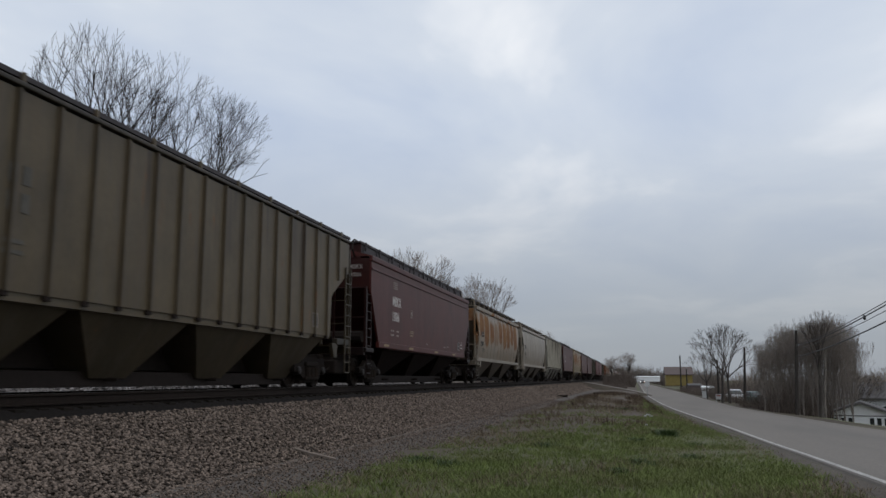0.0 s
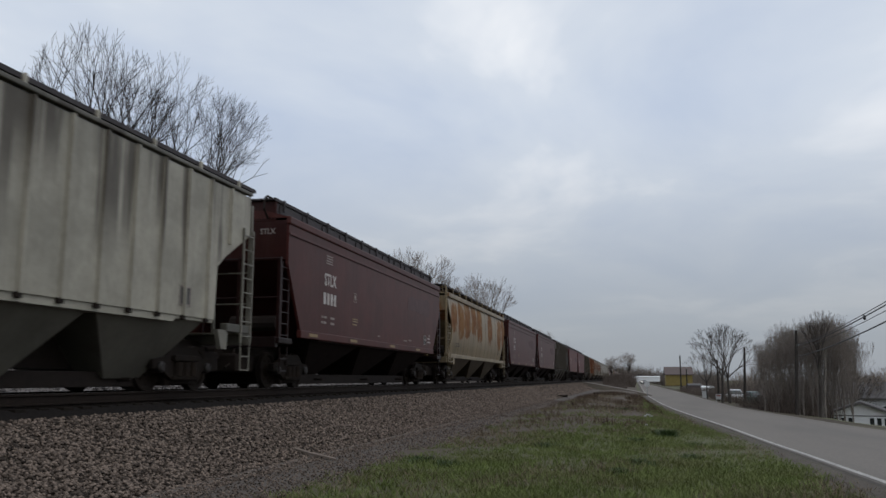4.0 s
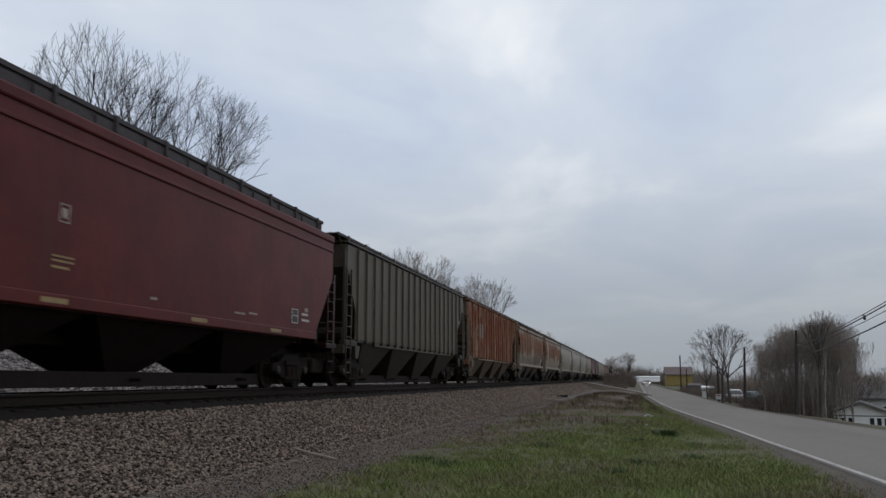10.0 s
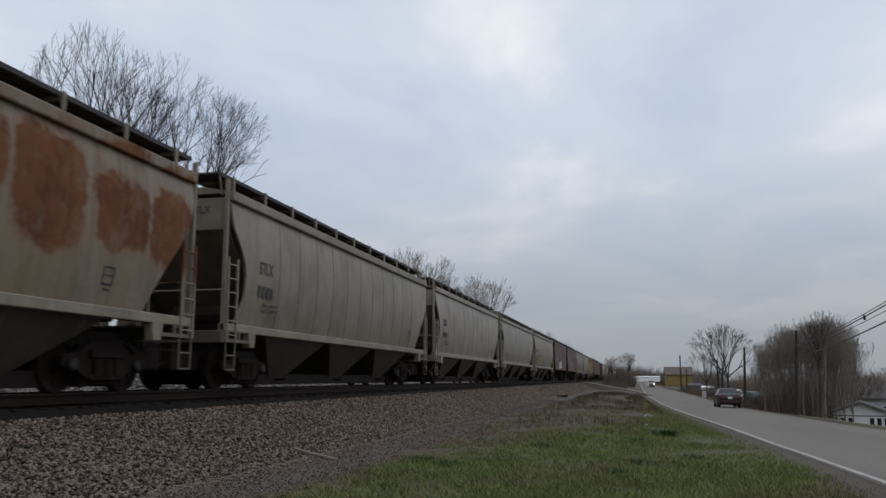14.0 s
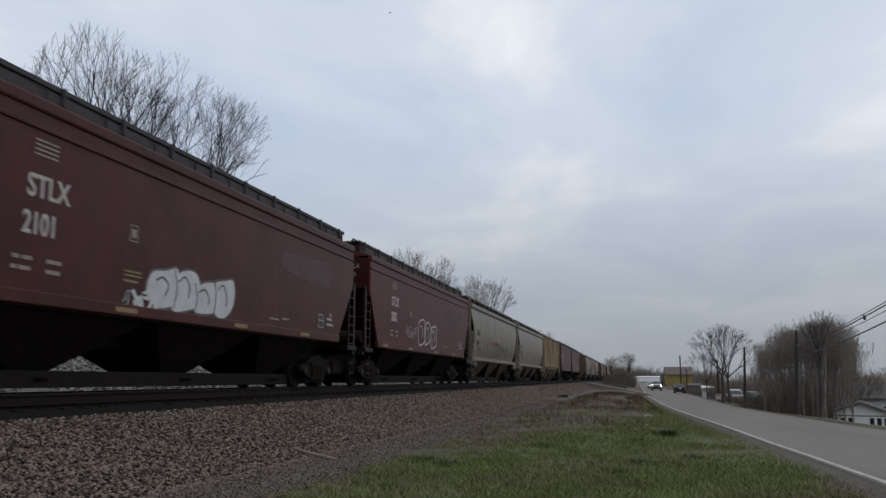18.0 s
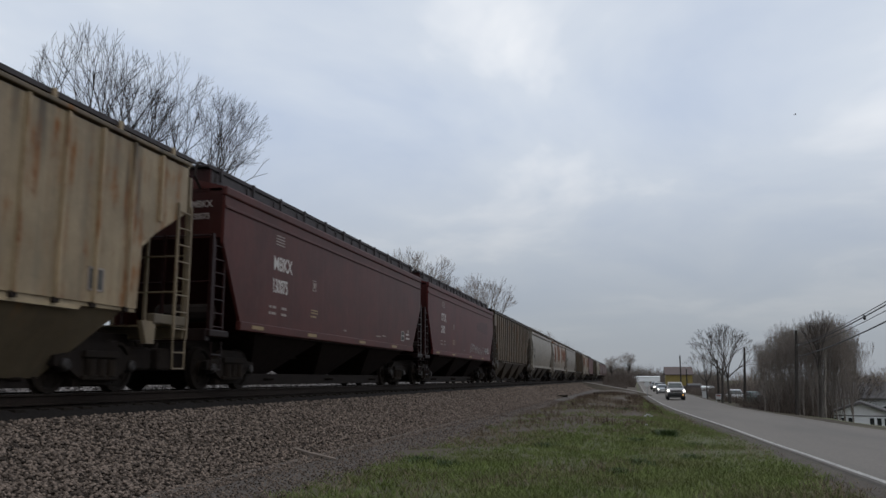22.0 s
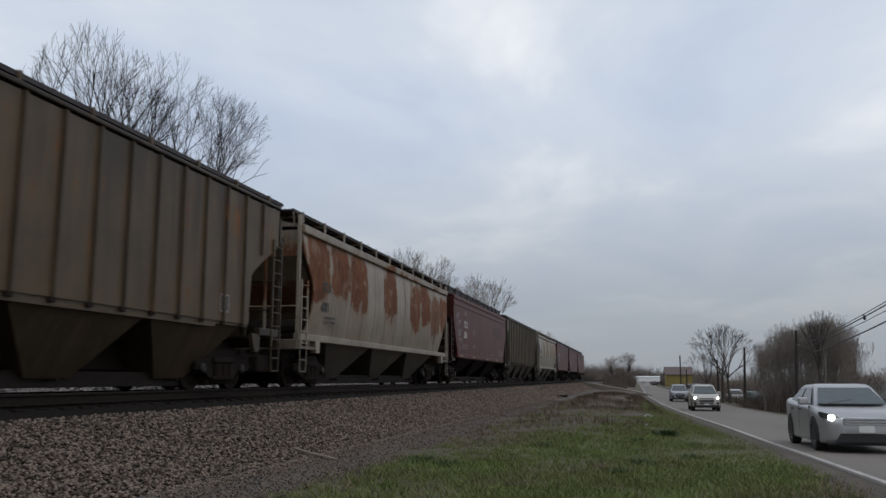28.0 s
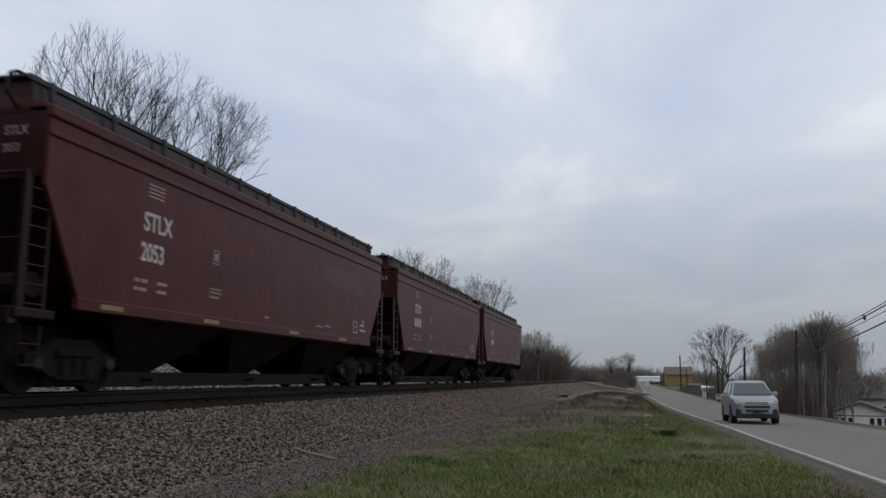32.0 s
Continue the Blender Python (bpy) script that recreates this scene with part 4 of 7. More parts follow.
def rounded(pts, n=6, closed=True):
    out = []
    m = len(pts)
    rng = range(m) if closed else range(m - 1)
    for i in rng:
        p = [Vector((*(pts[(i + k) % m] if closed else pts[min(max(i + k, 0), m - 1)]), 0)) for k in (-1, 0, 1, 2)]
        for j in range(n):
            t = j / n
            q = 0.5 * (2 * p[1] + (p[2] - p[0]) * t + (2 * p[0] - 5 * p[1] + 4 * p[2] - p[3]) * t * t + (3 * p[1] - p[0] - 3 * p[2] + p[3]) * t ** 3)
            out.append((q.x, q.y))
    if closed:
        out.append(out[0])
    return out


def graffiti(car, x, y0, z0, w, h, count, fill, line, seed, stroke=0.06, inner=None):
    """Overlapping round-cornered spray-painted shapes with one outline round them all; not real words."""
    rng = random.Random(seed)
    under, over = Geo(), Geo()
    for i in range(count):
        cy = y0 + w * (i + 0.5) / count
        hw = w / count * (0.78 if fill else 0.60)
        hh = h * rng.uniform(0.80, 1.1)
        base = z0 + h * rng.uniform(-0.04, 0.08)
        pts = []
        k = 8
        for j in range(k):
            a = 2 * math.pi * j / k + 0.2
            ca, sa = math.cos(a), math.sin(a)
            q = 1.0 / max(abs(ca), abs(sa)) ** 0.75
            r = q * rng.uniform(0.70, 0.95)
            pts.append((cy + hw * r * ca + 0.12 * h * sa, base + hh * 0.5 * (1 + r * sa)))
        loop = rounded(pts, 5)
        ribbon(under, loop, stroke * (2.0 if fill else 1.0), x + 0.0005 * i)
        if fill:
            ctr = (x + 0.006 + 0.0004 * i, cy, base + hh * 0.5)
            ring = [(ctr[0], a, c) for a, c in loop]
            g = Geo().add([ctr] + ring, [(0, q, q + 1) for q in range(1, len(ring))])
            part("graffiti_fill", g, fill, car, "rounded graffiti shape in spray paint")
        m = hw * 0.45
        ribbon(over, rounded([(cy - m, base + hh * 0.62), (cy - m * 0.2, base + hh * rng.uniform(0.7, 0.8)), (cy + m * 0.5, base + hh * 0.55), (cy + m * rng.uniform(-0.3, 0.5), base + hh * 0.30)], 5, False), stroke * 0.8, x + 0.012)
        if i:
            ribbon(over, rounded([(cy - hw * 0.7, base + hh * 0.1), (cy - hw * 0.55, base + hh * 0.5), (cy - hw * 0.75, base + hh * 0.9)], 5, False), stroke * 0.7, x + 0.0125)
    part("graffiti_outline", under, line, car, "sprayed graffiti outlines")
    part("graffiti_lines", over, inner or line, car, "thin inner strokes of the graffiti")


def scrawl(car, x, y0, z0, w, h, n, line, seed, stroke=0.045):
    rng = random.Random(seed)
    g = Geo()
    for i in range(n):
        cy = y0 + w * i / max(1, n - 1)
        pts = [(cy + w / n * rng.uniform(-0.7, 0.9), z0 + h * rng.uniform(0, 1)) for _ in range(5)]
        ribbon(g, rounded(pts, 5, False), stroke, x + 0.001 * i)
    tagged(part("graffiti_scrawl", g, line, car, "thin sprayed graffiti scrawl"), kind="stuff")


MAROON = (0.138, 0.041, 0.037)
SPEED, Y_OFF = 21.08, -1.15
# leading and trailing gap times, kind, colour, rust, lettering, label
P, R, S_ = "plain", "ribbed", "smooth"
CARS = [
    (0.30, 1.22, R, (0.215, 0.190, 0.125), 0.22, None, "khaki ribbed covered hopper car with rust stains"),
    (1.22, 2.12, P, MAROON, 0.0, ("MBKX", "130066"), "dark maroon flat-sided covered hopper car"),
    (2.12, 3.06, S_, (0.35, 0.34, 0.29), 0.78, ("NDKX", "243839"), "dirty white covered hopper car with orange rust blocks"),
    (3.06, 3.98, S_, (0.42, 0.41, 0.36), 0.05, ("STLX", "6216"), "light grey smooth-sided covered hopper car"),
    (3.98, 4.90, R, (0.44, 0.475, 0.44), 0.04, ("STLX", "5271"), "pale grey-green ribbed covered hopper car"),
    (4.90, 5.80, P, MAROON, 0.0, ("STLX", None), "dark maroon flat-sided covered hopper car"),
    (5.80, 6.70, S_, (0.37, 0.33, 0.22), 0.66, None, "yellowed covered hopper car with broad brown rust"),
    (6.70, 7.59, P, MAROON, 0.0, ("STLX", "2119"), "dark maroon flat-sided covered hopper car"),
    (7.59, 8.45, P, MAROON, 0.0, ("STLX", "2052"), "dark maroon flat-sided covered hopper car"),
    (8.45, 9.38, R, (0.155, 0.145, 0.110), 0.10, None, "dark khaki ribbed covered hopper car with a pale end panel"),
    (9.38, 10.28, P, (0.195, 0.036, 0.034), 0.0, ("STLX", "2132"), "dark maroon flat-sided covered hopper car"),
    (10.28, 11.14, P, (0.185, 0.034, 0.034), 0.0, ("MBKX", "130076"), "dark maroon flat-sided covered hopper car"),
    (11.14, 12.05, R, (0.170, 0.158, 0.118), 0.12, None, "dark khaki ribbed covered hopper car"),
    (12.05, 12.97, R, (0.44, 0.38, 0.30), 0.73, None, "ribbed covered hopper car almost wholly red-brown with rust"),
    (12.97, 13.88, S_, (0.34, 0.325, 0.27), 0.90, ("STLX", "6192"), "grey covered hopper car streaked with rust"),
    (13.88, 14.78, S_, (0.36, 0.35, 0.30), 0.85, (None, None), "grey covered hopper car with orange rust blocks"),
    (14.78, 15.67, S_, (0.35, 0.345, 0.30), 0.10, ("STLX", None), "grey smooth-sided covered hopper car"),
    (15.67, 16.59, S_, (0.40, 0.40, 0.37), 0.03, ("STLX", None), "light grey smooth-sided covered hopper car"),
    (16.59, 17.47, S_, (0.37, 0.385, 0.35), 0.04, None, "pale grey smooth-sided covered hopper car"),
    (17.47, 18.35, S_, (0.34, 0.33, 0.275), 0.03, ("STLX", "6539"), "tan-grey covered hopper car with yellow and silver graffiti"),
    (18.35, 19.24, P, MAROON, 0.0, ("STLX", "2101"), "dark maroon covered hopper car with white graffiti"),
    (19.24, 20.09, P, (0.150, 0.033, 0.033), 0.0, ("STLX", "2002"), "dark maroon covered hopper car with white outline graffiti"),
    (20.09, 20.96, S_, (0.31, 0.30, 0.255), 0.06, ("AOKX", "65580"), "tan-grey smooth-sided covered hopper car"),
    (20.96, 21.86, S_, (0.33, 0.32, 0.285), 0.04, ("STLX", "6564"), "grey smooth-sided covered hopper car"),
    (21.86, 22.76, R, (0.47, 0.42, 0.30), 0.44, ("51", "2131"), "cream ribbed covered hopper car with rust streaks"),
    (22.76, 23.62, P, MAROON, 0.0, ("MBKX", "130075"), "dark maroon flat-sided covered hopper car"),
    (23.62, 24.46, P, (0.150, 0.034, 0.034), 0.0, ("STLX", "2102"), "dark maroon covered hopper car with pale graffiti"),
    (24.46, 25.37, R, (0.215, 0.184, 0.138), 0.30, None, "brown-grey ribbed covered hopper car"),
    (25.37, 26.28, S_, (0.35, 0.345, 0.31), 0.05, ("STLX", "6020"), "grey smooth-sided covered hopper car"),
    (26.28, 27.16, S_, (0.40, 0.39, 0.355), 0.64, ("STLX", None), "dirty white covered hopper car with orange rust blocks"),
    (27.16, 28.06, S_, (0.33, 0.325, 0.30), 0.05, ("STLX", None), "grey smooth-sided covered hopper car"),
    (28.06, 28.97, R, (0.190, 0.150, 0.095), 0.28, None, "brown khaki ribbed covered hopper car"),
    (28.97, 29.86, S_, (0.40, 0.385, 0.34), 0.68, ("STLX", "6081"), "dirty white covered hopper car with orange rust blocks"),
    (29.86, 30.71, P, (0.160, 0.037, 0.032), 0.0, ("STLX", "2084"), "dark maroon covered hopper car with white graffiti at its end"),
    (30.71, 31.63, R, (0.185, 0.165, 0.115), 0.20, None, "olive ribbed covered hopper car with rust streaks"),
    (31.63, 32.51, S_, (0.42, 0.44, 0.41), 0.52, ("NDKX", "292848"), "pale covered hopper car with rust stains"),
    (32.49, 33.375, P, (0.145, 0.036, 0.032), 0.0, ("STLX", "2053"), "dark maroon flat-sided covered hopper car"),
    (33.39, 34.25, P, (0.145, 0.036, 0.032), 0.0, ("STLX", None), "dark maroon flat-sided covered hopper car"),
    (34.25, 35.11, P, (0.150, 0.036, 0.035), 0.0, ("STLX", None), "dark maroon flat-sided covered hopper car, last of the train"),
]
TRAIN = []


def build_train():
    made = {P: plain_car(), R: ribbed_car(), S_: smooth_car()}
    used = set()
    for i, (t0, t1, kind, color, rust, marks, label) in enumerate(CARS):
        y = SPEED * (t0 + t1) / 2 + Y_OFF
        m = Matrix.Translation((TRACK_X, y, RAIL_Z))
        if kind in used:
            car = copy_thing(made[kind], m)
            for o in list(car.children_recursive):
                if o.name.split(".")[0] in ("lettering", "data_stencil", "patch", "reflectors", "graffiti_fill", "graffiti_outline", "graffiti_scrawl", "graffiti_lines", "red_patch", "reflector", "grey_patch", "stencil"):
                    bpy.data.objects.remove(o)
        else:
            used.add(kind)
            car = made[kind]
            car.matrix_basis = m
        car["label"] = label
        TRAIN.append((car, y))
    for i, (car, y) in enumerate(TRAIN):
        t0, t1, kind, color, rust, marks, label = CARS[i]
        for o in (car, *car.children_recursive):
            if o.type == "MESH" and o.data.materials and o.data.materials[0] in (PAINT, PAINT_PLAIN, PAINT_MATT):
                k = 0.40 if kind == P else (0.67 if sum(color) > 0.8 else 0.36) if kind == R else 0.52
                # hoppers, sills and steps: dirt and the shade below the body darken the colour
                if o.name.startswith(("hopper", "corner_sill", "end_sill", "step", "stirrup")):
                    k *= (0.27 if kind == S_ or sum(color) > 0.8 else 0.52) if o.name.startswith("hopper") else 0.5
                a = rust if o.name.split(".")[0] in ("side_sheet", "rib", "top_chord", "roof", "weld_seam") else rust * 0.55
                if i == 13 and o.name.startswith(("end_frame", "ladder", "corner", "hopper")):
                    a = 0.2
                if o.name.startswith("weld_seam"):
                    k *= 0.6 if rust < 0.4 else 0.85
                # on dark cars each rib's shadow is put into its own colour
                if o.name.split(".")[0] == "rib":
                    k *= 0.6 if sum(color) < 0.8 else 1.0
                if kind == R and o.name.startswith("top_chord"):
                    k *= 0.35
                # ladders, posts and frames carry the dark end's shade in their colour
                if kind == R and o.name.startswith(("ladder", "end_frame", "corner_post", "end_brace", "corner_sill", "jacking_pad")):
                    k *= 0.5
                # cream sheet dimmed between its ribs, the grooves' shade put into the colour
                if kind == R and sum(color) > 1.0 and rust > 0.2 and o.name.startswith("side_sheet"):
                    k *= 0.8
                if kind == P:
                    # maroon ladders and end parts: shade and dirt of the end in the colour
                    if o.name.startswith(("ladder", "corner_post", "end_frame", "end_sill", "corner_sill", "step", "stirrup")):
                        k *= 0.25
                    # end walls below the sides' tone, with their shade put into the colour
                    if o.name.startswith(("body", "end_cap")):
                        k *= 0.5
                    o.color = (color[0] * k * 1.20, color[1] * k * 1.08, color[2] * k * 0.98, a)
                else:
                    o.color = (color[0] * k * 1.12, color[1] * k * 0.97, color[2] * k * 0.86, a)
                if i == 13:
                    o.material_slots[0].link = "OBJECT"
                    o.material_slots[0].material = PAINT_RED
                if i == 35:
                    o.material_slots[0].link = "OBJECT"
                    o.material_slots[0].material = PAINT_STAIN
                if i in (2, 6):
                    o.material_slots[0].link = "OBJECT"
                    o.material_slots[0].material = PAINT_OCHRE
        rng = random.Random(100 + i)
        if kind == P:
            x = 1.587
            if marks:
                letter_part(car, marks[0], 0.47, x, -5.80, 2.82, WHITE_LETTER)
                letter_part(car, marks[1], 0.46, x, -5.85, 2.28, WHITE_LETTER, 0.80 if len(marks[1] or '') < 5 else 0.66)
                letter_part(car, marks[0], 0.20, 0.80, -8.325, 3.84, SMALL_PRINT, 0.9, True)
                letter_part(car, marks[1], 0.18, 0.78, -8.325, 3.58, SMALL_PRINT, 0.85, True)
            bars(car, x, [(-5.7, 3.50, 0.5, 0.03), (-5.7, 3.57, 0.5, 0.03), (-5.7, 3.64, 0.5, 0.03), (-5.7, 3.43, 0.5, 0.03),
                          (-6.0, 1.89, 0.14, 0.06), (-5.8, 1.89, 0.2, 0.06), (-5.3, 1.89, 0.32, 0.06), (-6.0, 1.74, 0.1, 0.06), (-5.85, 1.74, 0.22, 0.06), (-5.3, 1.74, 0.3, 0.06),
                          (-3.3, 2.55, 0.24, 0.02), (-3.3, 2.82, 0.24, 0.02), (-3.3, 2.56, 0.02, 0.27), (-3.08, 2.56, 0.02, 0.27), (-3.24, 2.62, 0.12, 0.15),
                          (-0.8, 1.62, 0.22, 0.05), (2.4, 1.62, 0.5, 0.04), (3.1, 1.66, 0.4, 0.04), (6.3, 1.95, 0.2, 0.1)], SMALL_PRINT)
            part("stencil", Geo().box(x, x + 0.004, 5.45, 5.85, 1.62, 1.98), BLACK_LETTER, car, "black stencil panel")
            bars(car, x + 0.005, [(5.45, 1.62, 0.4, 0.02), (5.45, 1.96, 0.4, 0.02), (5.45, 1.8, 0.4, 0.02), (5.45, 1.62, 0.02, 0.36), (5.83, 1.62, 0.02, 0.36), (6.1, 1.7, 0.5, 0.06), (6.1, 1.85, 0.4, 0.06)], WHITE_LETTER)
            bars(car, x, [(-3.4, 1.95, 0.5, 0.03), (-3.4, 2.02, 0.5, 0.03), (-3.4, 1.85, 0.4, 0.04)], REFLECT)
            if marks and marks[0] == "STLX":
                part("patch", Geo().prism([(2.9 + 1.75 * (1 - math.cos(a_)) + rng.uniform(-0.1, 0.1), 3.1 + (0.3 - 0.08 * math.cos(a_)) * math.copysign(min(1.0, 2.2 * abs(math.sin(a_))), math.sin(a_)) + rng.uniform(-0.06, 0.06)) for a_ in [2 * math.pi * q_ / 28 for q_ in range(28)]], x, x + 0.003, "x"), FADED_PATCH, car, "faded mauve patch of overpaint")
            for yy in (-6.9, -3.6, 0.6, 4.2):
                part("reflector", Geo().box(1.611, 1.616, yy, yy + 0.6, 1.33, 1.41), REFLECT, car, "dull yellow reflector strip")
        elif kind == S_:
            x = 1.592
            if marks:
                letter_part(car, marks[0], 0.40, x, -7.3, 2.62, BLACK_LETTER, 0.8)
                letter_part(car, marks[1], 0.38, x - 0.018, -7.3, 2.08, BLACK_LETTER, 0.74 if len(marks[1] or '') < 5 else 0.64)
                letter_part(car, marks[0], 0.24, 0.55, -8.675, 3.78, BLACK_LETTER, 0.9, True)
                letter_part(car, marks[1], 0.22, 0.53, -8.675, 3.52, BLACK_LETTER, 0.85, True)
            bars(car, x - 0.02, [(-7.0, 1.9, 0.3, 0.05), (-6.6, 1.9, 0.35, 0.05), (-7.0, 1.78, 0.3, 0.05), (-6.6, 1.78, 0.35, 0.05)], BLACK_LETTER)
            g = Geo()
            for y0, y1, z0, z1 in ((5.93, 6.22, 1.75, 1.775), (5.93, 6.22, 2.03, 2.055), (5.93, 6.22, 1.9, 1.915), (5.93, 5.95, 1.75, 2.05), (6.2, 6.22, 1.75, 2.05), (6.0, 6.15, 1.66, 1.69)):
                x0, x1 = 1.503 + (z0 - 1.75) * 0.155, 1.503 + (z1 - 1.75) * 0.155
                g.prism([(x0, z0), (x0 + 0.006, z0), (x1 + 0.006, z1), (x1, z1)], y0, y1, "y")
            part("stencil", g, BLACK_LETTER, car, "small black stencilled box")
        else:
            x = 1.503
            pale = sum(color) < 0.8
            if marks:
                if marks[0] == "51":
                    for a, yy in (("51", -6.55), ("21", -5.62), ("31", -4.72)):
                        letter_part(car, a, 0.36, x, yy, 2.05, BLACK_LETTER, 0.85)
                    marks = ("", "")
                for a, c, yy in ((marks[0][:2], marks[1][:2], -6.35), (marks[0][2:], marks[1][2:], -5.35)):
                    if not a:
                        continue
                    letter_part(car, a, 0.42, x, yy, 2.95, BLACK_LETTER, 0.85)
                    letter_part(car, c, 0.42, x, yy, 2.42, BLACK_LETTER, 0.85)
            else:
                ink = WHITE_LETTER if pale else BLACK_LETTER
                for yy in (-6.35, -5.35):
                    bars(car, x, [(yy, 2.55, 0.18, 0.28), (yy + 0.28, 2.55, 0.18, 0.28), (yy, 2.95, 0.18, 0.28), (yy + 0.28, 2.95, 0.18, 0.28)], FADED_INK if pale else GREY_PATCH)
                    bars(car, x, [(yy, 2.1, 0.4, 0.06), (yy, 1.95, 0.4, 0.06)], FADED_INK if pale else GREY_PATCH)
            part("stencil", Geo().box(x, x + 0.004, 6.0, 6.4, 1.62, 2.0), BLACK_LETTER, car, "black stencil panel")
            bars(car, x + 0.005, [(6.0, 1.62, 0.4, 0.03), (6.0, 1.97, 0.4, 0.03), (6.0, 1.62, 0.03, 0.38), (6.37, 1.62, 0.03, 0.38)], SMALL_PRINT)
    c = [t[0] for t in TRAIN]
    graffiti(c[19], 1.60, -6.6, 1.42, 4.7, 1.0, 5, GRAF_YELLOW, GRAF_BLACK, 7, 0.10)
    scrawl(c[19], 1.607, -6.3, 1.55, 4.0, 0.75, 7, GRAF_BLACK, 31, 0.075)
    graffiti(c[19], 1.60, 0.2, 1.44, 3.5, 0.85, 5, GRAF_SILVER, GRAF_BLACK, 8, 0.055)
    scrawl(c[19], 1.60, -1.4, 1.42, 1.3, 0.5, 4, GRAF_GREY, 12, 0.06)
    graffiti(c[20], 1.592, -2.55, 1.42, 3.0, 0.95, 4, GRAF_WHITE, GRAF_GREY, 9, 0.045)
    scrawl(c[20], 1.592, -3.4, 1.40, 1.0, 0.35, 4, GRAF_WHITE, 10, 0.09)
    graffiti(c[21], 1.60, -2.1, 1.45, 3.2, 1.3, 3, None, GRAF_WHITE, 11, 0.06)
    scrawl(c[21], 1.60, -3.9, 1.75, 1.5, 0.5, 9, GRAF_SILVER, 5, 0.035)
    scrawl(c[22], 1.60, -1.0, 1.5, 5.0, 0.9, 12, GRAF_BLACK, 13, 0.09)
    scrawl(c[22], 1.612, -1.0, 1.55, 5.0, 0.8, 12, GRAF_SILVER, 13, 0.05)
    scrawl(c[22], 1.60, -2.2, 2.15, 3.0, 0.35, 6, RED_PATCH, 41, 0.08)
    scrawl(c[14], 1.60, -3.3, 1.5, 2.2, 0.55, 9, GRAF_SILVER, 15, 0.06)
    scrawl(c[14], 1.606, -3.3, 1.45, 2.4, 0.7, 8, GRAF_BLACK, 16, 0.03)
    graffiti(c[14], 1.60, 0.9, 1.42, 5.2, 1.0, 5, BROWN_PATCH, BROWN_PATCH, 45, 0.03, GRAF_SILVER)
    scrawl(c[26], 1.60, 0.8, 1.55, 5.6, 0.5, 18, GRAF_SILVER, 17, 0.035)
    for k_, z_ in enumerate((1.55, 1.95, 2.35, 2.75, 3.15)):
        scrawl(c[33], 1.60, -7.15 - 0.14 * k_, z_, 0.95 - 0.1 * k_, 0.45, 4, GRAF_SILVER, 19 + k_, 0.026)
    # paint on the bulging sides leans with the sheet
    lean = pose(1.618, 0, 2.6) @ pose(0, 0, 0, 0, 7.5, 0) @ pose(-1.60, 0, -2.6)
    for k_ in (14, 19, 22):
        for o in c[k_].children_recursive:
            if o.name.startswith("graffiti"):
                o.matrix_basis = lean
    for yy in (-7.25, -4.95, -0.6):
        part("reflector", Geo().box(1.503, 1.507, yy, yy + 0.3, 1.5, 2.3), GRAF_YELLOW, c[24], "yellow painted strip")
    part("red_patch", Geo().prism([(1.43, 1.42), (1.455, 1.42), (1.545, 1.95), (1.52, 1.95)], -7.3, -6.75, "y"), RED_PATCH, c[19], "faded red sprayed patch")
    part("grey_patch", Geo().box(1.503, 1.506, -5.6, -4.6, 2.55, 3.35), GREY_PATCH, c[13], "grey overpainted patch")
    part("grey_patch", Geo().box(1.503, 1.506, 7.4, 8.0, 2.0, 3.7), GRAF_WHITE, c[9], "pale repainted end panel")


build_train()


